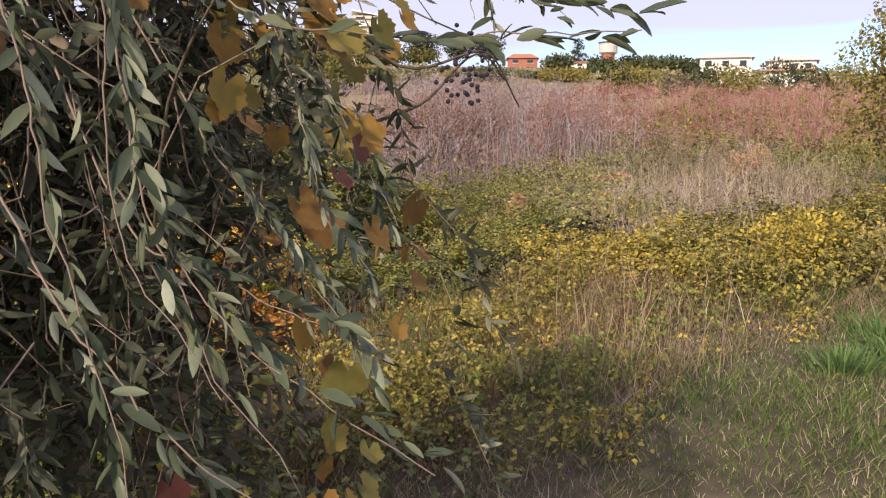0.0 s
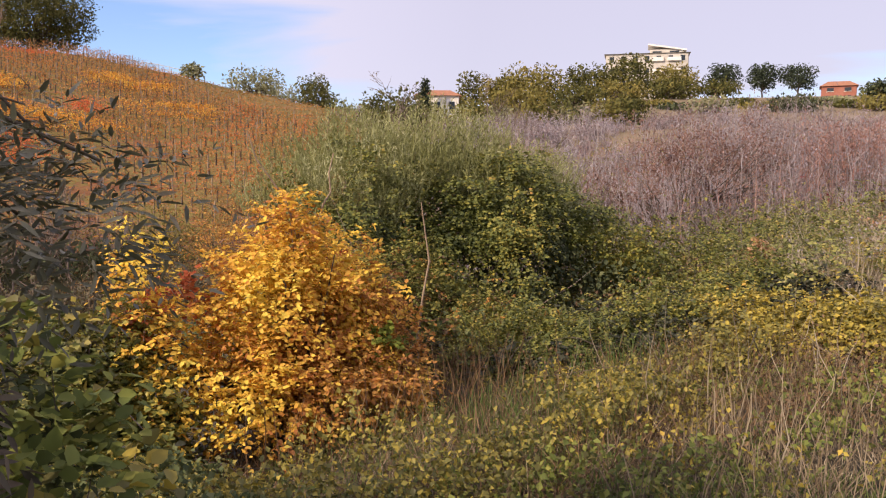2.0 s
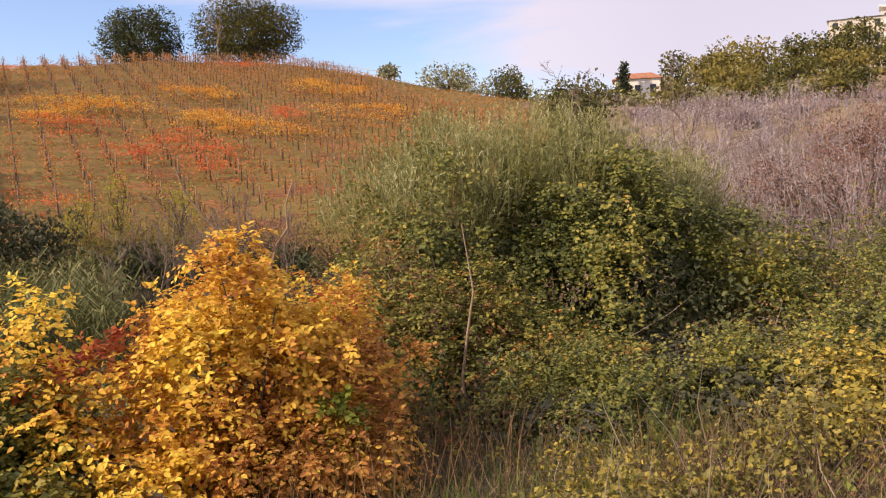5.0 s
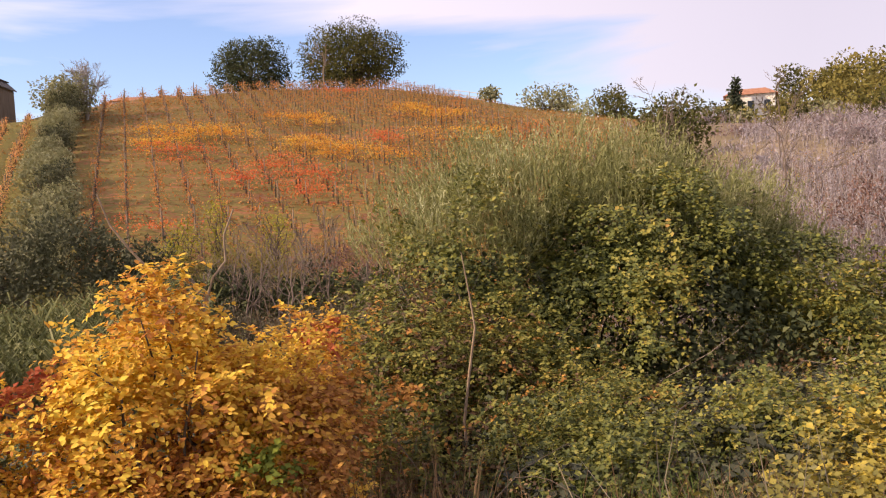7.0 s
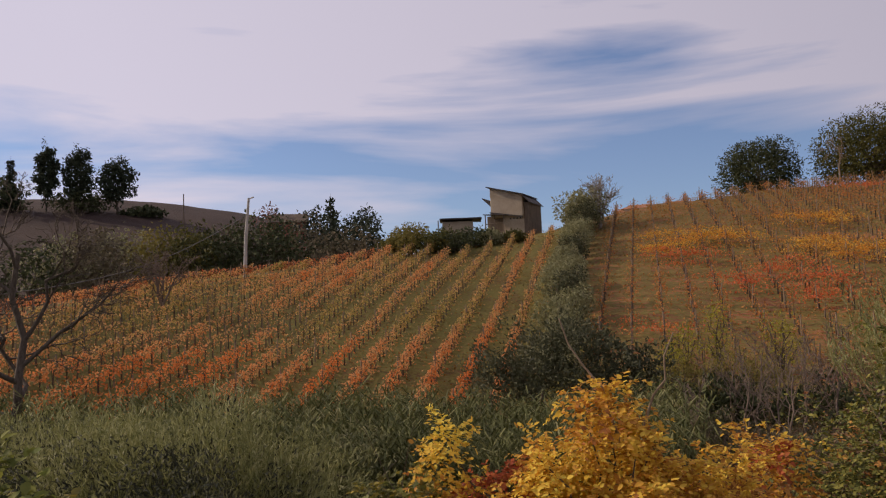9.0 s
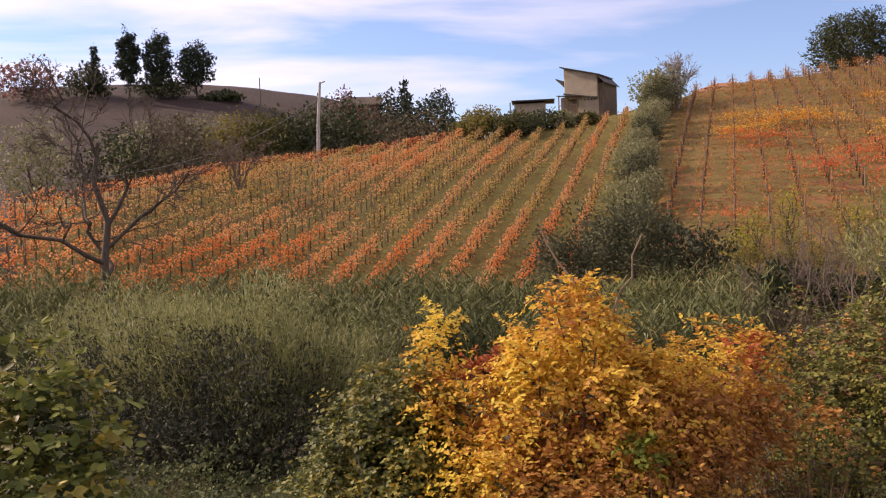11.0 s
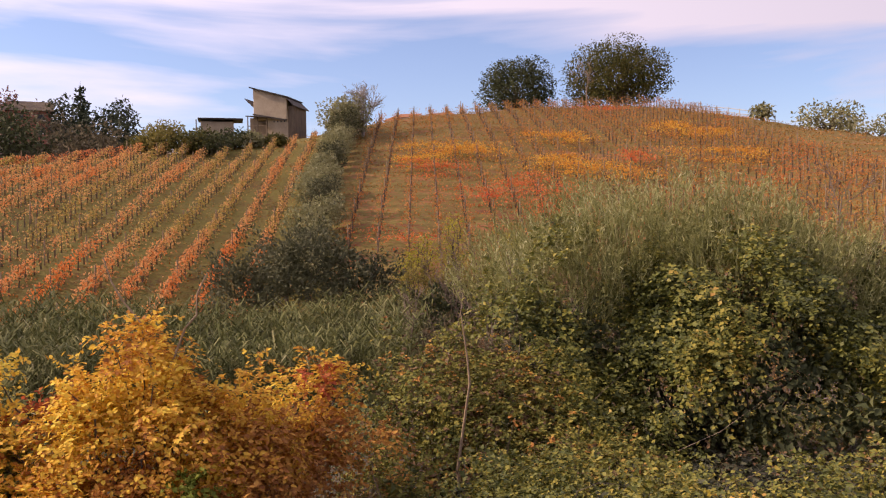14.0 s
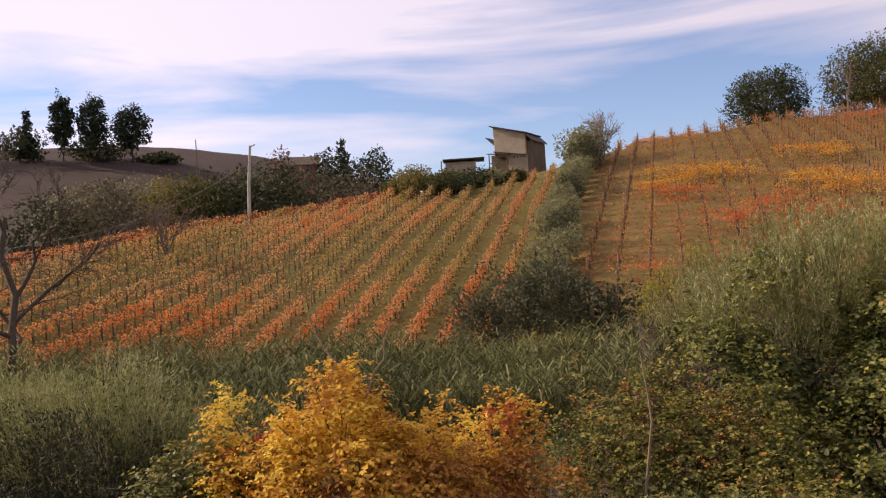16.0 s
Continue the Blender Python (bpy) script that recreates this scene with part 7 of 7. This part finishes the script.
def plain_leaf(name, stops, glow, rough=0.5):
    """Leaf surface that varies from leaf to leaf, with faint veins."""
    m, n, l, b = base_mat(name, rough)
    b.inputs["Specular IOR Level"].default_value = 0.2
    oi = n.new("ShaderNodeObjectInfo")
    co = n.new("ShaderNodeTexCoord")
    no = n.new("ShaderNodeTexNoise")
    no.inputs["Scale"].default_value, no.inputs["Detail"].default_value = 60.0, 3.0
    l.new(co.outputs["Object"], no.inputs["Vector"])
    mix = n.new("ShaderNodeMix")
    mix.inputs["Factor"].default_value = 0.35
    l.new(oi.outputs["Random"], mix.inputs[2]); l.new(no.outputs["Fac"], mix.inputs[3])
    rp = n.new("ShaderNodeValToRGB")
    fill_ramp(rp, stops)
    l.new(mix.outputs[0], rp.inputs[0])
    l.new(rp.outputs[0], b.inputs["Base Color"])
    tr = n.new("ShaderNodeBsdfTranslucent")
    l.new(rp.outputs[0], tr.inputs["Color"])
    ms = n.new("ShaderNodeMixShader")
    ms.inputs[0].default_value = glow
    l.new(b.outputs[0], ms.inputs[1]); l.new(tr.outputs[0], ms.inputs[2])
    l.new(ms.outputs[0], n["Material Output"].inputs["Surface"])
    return m


M_OLIVETOP = plain_leaf("olive_leaf_top", [(0.2, (0.04, 0.052, 0.032)), (0.6, (0.075, 0.092, 0.054)), (0.85, (0.12, 0.125, 0.07))], 0.15, 0.4)
M_OLIVEUNDER = plain_leaf("olive_leaf_underside", [(0.2, (0.12, 0.14, 0.095)), (0.55, (0.20, 0.22, 0.155)), (0.85, (0.38, 0.39, 0.29))], 0.12, 0.6)
M_GRAPELEAF = plain_leaf("grape_leaf", [(0.1, (0.14, 0.07, 0.03)), (0.3, (0.22, 0.12, 0.04)), (0.5, (0.34, 0.20, 0.05)), (0.7, (0.21, 0.17, 0.045)), (0.92, (0.11, 0.12, 0.04))], 0.35, 0.6)
M_REDLEAF = plain_leaf("red_grape_leaf", [(0.2, (0.075, 0.025, 0.02)), (0.8, (0.14, 0.048, 0.034))], 0.3, 0.55)

leaf_meshes = [lens_leaf(0.044, 0.0125, M_OLIVETOP, M_OLIVEUNDER, "leaf"), lens_leaf(0.037, 0.011, M_OLIVETOP, M_OLIVEUNDER, "leaf"), lens_leaf(0.05, 0.013, M_OLIVETOP, M_OLIVEUNDER, "leaf")]


def place_leaf(me, parent, base, at, axis, normal, name="leaf", s=1.0):
    axis = Vector(axis).normalized()
    x = axis.cross(Vector(normal)).normalized()
    z = x.cross(axis)
    ob = new(name, me)
    ob.parent = parent
    m = Matrix((x, axis, z)).transposed().to_4x4()
    m.translation = Vector(at) - Vector(base)
    ob.matrix_basis = m @ Matrix.Scale(s, 4)
    return ob


def twig_points(way, n):
    """Evenly spaced points and directions along a smooth line through a few places."""
    way = np.asarray(way, float)
    u = np.linspace(0, 1, len(way))
    t = np.linspace(0, 1, n)
    p = np.stack([smooth_interp(t, u, way[:, k]) for k in range(3)], 1)
    return p, unit(np.gradient(p, axis=0))


# sprays whose leaves can be told apart
SPRAYS = [
    [(-3.86, 0.42, 1.42), (-3.84, 0.38, 1.22), (-3.78, 0.30, 1.08), (-3.64, 0.13, 0.94)],
    [(-3.83, 0.43, 1.18), (-3.74, 0.36, 1.12), (-3.66, 0.28, 1.07)],
    [(-3.72, 0.42, 1.44), (-3.56, 0.24, 1.40), (-3.43, 0.05, 1.40)],
    [(-3.66, 0.36, 1.52), (-3.52, 0.2, 1.46), (-3.40, 0.07, 1.43)],
    [(-3.92, 0.32, 1.6), (-3.89, 0.33, 1.42), (-3.87, 0.34, 1.2), (-3.8, 0.28, 1.02)],
    [(-3.60, 0.62, 1.55), (-3.57, 0.55, 1.4), (-3.55, 0.5, 1.22), (-3.52, 0.42, 1.1)],
    [(-3.45, 0.75, 1.5), (-3.40, 0.66, 1.3), (-3.36, 0.58, 1.15)],
    [(-3.16, 0.78, 1.75), (-3.08, 0.64, 1.62), (-2.96, 0.55, 1.51)],
    [(-3.22, 0.74, 1.8), (-3.12, 0.62, 1.62), (-3.10, 0.60, 1.5)],
    [(-3.30, 0.95, 1.45), (-3.2, 0.88, 1.3), (-3.1, 0.84, 1.12)],
    [(-3.95, 0.36, 1.1), (-3.85, 0.3, 0.95), (-3.72, 0.24, 0.82)],
    [(-3.98, 0.4, 1.5), (-3.96, 0.37, 1.3), (-3.92, 0.35, 1.05), (-3.9, 0.32, 0.85)],
    [(-3.7, 0.55, 1.3), (-3.62, 0.46, 1.15), (-3.56, 0.36, 1.0)],
    [(-3.5, 0.8, 1.2), (-3.42, 0.7, 1.05), (-3.36, 0.62, 0.86)],
]
for way in SPRAYS:
    way = [(way[0][0] - 0.06, way[0][1] + 0.22, way[0][2] + 0.3)] + way
    L = float(np.linalg.norm(np.diff(np.asarray(way), axis=0), axis=1).sum())
    p, d = twig_points(way, max(8, int(L / 0.023)))
    tw = part("twig", curve_tube(p + np.cumsum(rng.normal(0, 0.0022, p.shape), axis=0), np.linspace(0.0019, 0.0007, len(p)), 5), M_TWIG, olive, "slender grey-brown twig", tbase)
    for q in range(1, len(p)):
        for sgn in (-1, 1):
            if rng.random() < 0.2:
                continue
            side = np.cross(d[q], (0, 0, 1.0)) * sgn
            ax = d[q] * 0.75 + side * 0.7 + rng.normal(size=3) * 0.3
            place_leaf(leaf_meshes[rng.integers(3)], tw, tbase, p[q], ax, (rng.normal() * 0.9, rng.normal() * 0.9, 0.7), "leaf", rng.uniform(0.75, 1.2))

# the leafy mass behind them
n = 150
s = np.c_[rng.uniform(-4.5, -3.32, n), rng.uniform(0.75, 1.65, n), rng.uniform(1.4, 2.15, n)]
gs, ls = [], []
for q in range(n):
    L = rng.uniform(0.5, 1.3)
    e = s[q] + np.array([rng.normal(0.08, 0.15), rng.normal(-0.12, 0.12), -L])
    e[1] = max(e[1], 0.45)
    e[2] = max(e[2], 0.25)
    lp, lr = limb(s[q], e, 0.0019, 0.0009, 7, 0.07)
    gs.append(curve_tube(lp, lr, 4))
    m = int(L * 95)
    u = rng.random(m) * 6.999
    i = u.astype(int)
    c = lp[i] + (lp[i + 1] - lp[i]) * (u - i)[:, None]
    ax = unit(lp[i + 1] - lp[i]) * 0.35 + rng.normal(size=(m, 3)) * 0.6 + (0.25, -0.15, 0)
    ls.append(leaf_geo(c, ax, rng.normal(size=(m, 3)) + (0, 0, 0.8), rng.uniform(0.035, 0.06, m), rng.uniform(0.010, 0.014, m), True, 0.15))
tagged(part("hanging_twig_rest", join(*gs), M_TWIG, olive, "", tbase), "thin hanging brown twigs", kind="stuff")
part("foliage", join(*ls), M_OLIVE, olive, "", tbase)
for e, drop in (((-2.78, 1.62, 1.36), 0.0), ((-2.95, 1.75, 1.22), 0.0), ((-3.0, 1.5, 1.3), 0.0), ((-2.9, 1.9, 1.4), 0.0)):
    bp_, br_ = limb((-4.1, 1.52, 1.9), e, 0.016, 0.004, 7, 0.04, 0.12)
    part("bough", curve_tube(bp_, br_, 5), M_BARK, olive, "slender bough reaching over the bank", tbase)
BB = [(-2.9, 1.65, 1.2, 0.26, 0.26, 0.22), (-3.15, 1.75, 1.15, 0.3, 0.28, 0.28)]
part("bough_foliage", spray_foliage(240, 10, BB, 0.2, 0.05, 0.012, 0.3, 0.3, 0.5, round_=True), M_OLIVEBOUGH, olive, "grey-green outer leaves", tbase)
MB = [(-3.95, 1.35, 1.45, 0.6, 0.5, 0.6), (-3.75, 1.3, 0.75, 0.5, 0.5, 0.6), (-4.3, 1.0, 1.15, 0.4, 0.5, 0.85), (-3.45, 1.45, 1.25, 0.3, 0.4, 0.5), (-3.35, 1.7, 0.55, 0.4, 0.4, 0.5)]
# dense brownish fill: the crown's inner shade is put into the leaf colour
part("inner_foliage", foliage(12500, MB, 0.065, 0.017, 0.2, 0.25, 0.5, True), M_INNER, olive, "inner leaves in brown tones that carry the crown's shade", tbase)

n = 170
s = np.c_[rng.uniform(-4.4, -3.3, n), rng.uniform(0.6, 1.7, n), rng.uniform(1.0, 2.4, n)]
e = s + np.c_[rng.normal(0.05, 0.25, n), rng.normal(-0.05, 0.15, n), -rng.uniform(0.1, 0.6, n)]
e[:, 2] = np.maximum(e[:, 2], 0.15)
for q in range(n):
    lp, lr = limb(s[q], e[q], 0.002, 0.001, 5, 0.08)
    part("dead_twig", curve_tube(lp, lr, 4), M_TWIG, olive, "", tbase)

# grape vine
vb = (-3.75, 1.55, ground_z(-3.75, 1.55))
vine = thing("grape_vine", vb, "wild grape vine climbing in the olive, yellow and red leaves", "vine")
for way in ([(-3.75, 1.55, vb[2] - 0.05), (-3.7, 1.4, 0.7), (-3.6, 1.1, 1.3), (-3.4, 0.85, 1.6), (-3.1, 0.66, 1.48)],
            [(-3.4, 0.85, 1.6), (-3.2, 0.72, 1.42), (-3.05, 0.68, 1.46), (-2.9, 0.72, 1.36)],
            [(-3.3, 0.8, 1.3), (-3.18, 0.7, 1.36), (-3.02, 0.72, 1.46), (-2.86, 0.8, 1.42)],
            [(-3.7, 1.4, 0.7), (-3.68, 0.9, 0.9), (-3.72, 0.6, 1.35), (-3.7, 0.45, 1.5)]):
    p, d = twig_points(way, 18)
    part("cane", curve_tube(p, np.linspace(0.004, 0.0015, 18), 5), M_BARK, vine, "", vb)


def grape_leaf(size, mat):
    """A five-lobed leaf, slightly cupped."""
    ang = np.linspace(-150, 150, 31)
    lob = 0.84 + 0.16 * np.cos(np.radians(ang * 2.77)) ** 2 + 0.05 * np.where(np.arange(31) % 2 == 0, 1, -1)
    r_ = size * 0.5 * lob * (1.05 - 0.25 * np.abs(ang) / 150)
    x_, y_ = r_ * np.sin(np.radians(ang)), r_ * np.cos(np.radians(ang)) + size * 0.18
    z_ = 0.55 * (x_ ** 2 + (y_ - size * 0.2) ** 2) / size * (1 + 0.3 * np.sin(np.radians(ang * 3)))
    v = np.concatenate([[(0, size * 0.12, 0)], np.c_[x_, y_, z_]])
    f = [(0, k + 1, k) for k in range(1, 31)]
    me = tri_mesh("leaf", v, f)
    me.materials.append(mat)
    return me


gl = [grape_leaf(0.058, M_GRAPELEAF), grape_leaf(0.045, M_GRAPELEAF), grape_leaf(0.05, M_REDLEAF), grape_leaf(0.085, M_GRAPELEAF), grape_leaf(0.07, M_GRAPELEAF)]
spots = [(-3.73, 0.42, 1.36, 0), (-3.72, 0.40, 1.31, 0), (-3.74, 0.43, 1.33, 1), (-3.62, 0.24, 1.44, 1), (-3.63, 0.26, 1.42, 1), (-3.49, 0.48, 1.28, 2), (-3.52, 0.5, 1.24, 2),
         (-3.8, 0.5, 1.46, 1), (-3.7, 0.42, 1.5, 1), (-3.82, 0.42, 0.88, 2), (-3.84, 0.44, 0.82, 2), (-4.0, 0.5, 1.18, 0), (-3.98, 0.45, 1.4, 0)]
for q in range(72):
    spots.append((rng.uniform(-3.5, -3.16), rng.uniform(0.6, 1.0), rng.choice([rng.uniform(1.42, 1.8), rng.uniform(0.5, 1.45)], p=[0.65, 0.35]), int(rng.choice([0, 3, 3, 4, 4, 4, 1, 2], p=[0.1, 0.2, 0.15, 0.15, 0.15, 0.1, 0.1, 0.05]))))
for x, y, z, k in spots:
    place_leaf(gl[k], vine, vb, (x, y, z), (rng.normal() * 0.5, -0.3 + rng.normal() * 0.3, -0.8), (0.3 + rng.normal() * 0.4, -0.9, 0.35 + rng.normal() * 0.3), "leaf", rng.uniform(0.75, 1.25))
bm = bmesh.new()
bmesh.ops.create_icosphere(bm, subdivisions=2, radius=0.0045)
berry_me = bpy.data.meshes.new("berry")
bm.to_mesh(berry_me)
bm.free()
berry_me.materials.append(M_BERRY)
for cx_, cy_, cz_, m in ((-3.115, 0.64, 1.395, 22), (-3.1, 0.66, 1.47, 9), (-3.02, 0.70, 1.46, 6), (-3.16, 0.66, 1.40, 10)):
    for q in range(m):
        ob = new("berry", berry_me)
        ob.parent = vine
        u = q / m
        w = 0.016 * (1.1 - 0.6 * u)
        ob.location = (cx_ + rng.normal() * w - vb[0], cy_ + rng.normal() * w - vb[1], cz_ + 0.03 - 0.075 * u + rng.normal() * 0.004 - vb[2])

# slender yellow tree by the track
broad_tree("yellow_tree", 7.7, 3.55, 3.4, 1.9, M_YELLOWTREE, "slender tree with small yellow leaves beside the track", "tree", "", 9000, 0.06, crown_low=0.05)

# single leaves on the outside of the orange shrub
M_SINGLE = plain_leaf("single_autumn_leaf", [(0.1, (0.34, 0.13, 0.03)), (0.4, (0.58, 0.28, 0.045)), (0.7, (0.70, 0.44, 0.065)), (0.95, (0.68, 0.54, 0.13))], 0.35, 0.75)


def oval_leaf(length, width):
    """A pointed oval leaf along +y, cupped and folded at the midrib."""
    ys = np.array([0.0, 0.1, 0.3, 0.55, 0.8, 1.0]) * length
    ws = np.array([0.02, 0.3, 0.5, 0.46, 0.25, 0.01]) * width
    v = []
    for y_, w_ in zip(ys, ws):
        v += [(-w_, y_, 0.3 * w_ - 0.12 * y_ * y_ / length), (0, y_, -0.12 * y_ * y_ / length), (w_, y_, 0.3 * w_ - 0.12 * y_ * y_ / length)]
    f = []
    for q in range(5):
        for s in (0, 1):
            a = q * 3 + s
            f += [(a, a + 1, a + 4), (a, a + 4, a + 3)]
    me = tri_mesh("leaf", v, f)
    me.materials.append(M_SINGLE)
    return me


ol = [oval_leaf(0.042, 0.025), oval_leaf(0.05, 0.029), oval_leaf(0.036, 0.022)]
p, nrm = blob_points(900, OB, 0.97, 0.38, -0.3)
front = np.array([0.3, -0.95, 0.1])
k = np.where((nrm @ front > 0.1))[0][:300]
for q in k:
    ax = nrm[q] * 0.5 + rng.normal(size=3) * 0.6 + (0, 0, -0.5)
    place_leaf(ol[rng.integers(3)], orange, obase, p[q], ax, nrm[q] + (0, 0, 0.6) + rng.normal(size=3) * 0.3, "leaf", rng.uniform(0.8, 1.2))
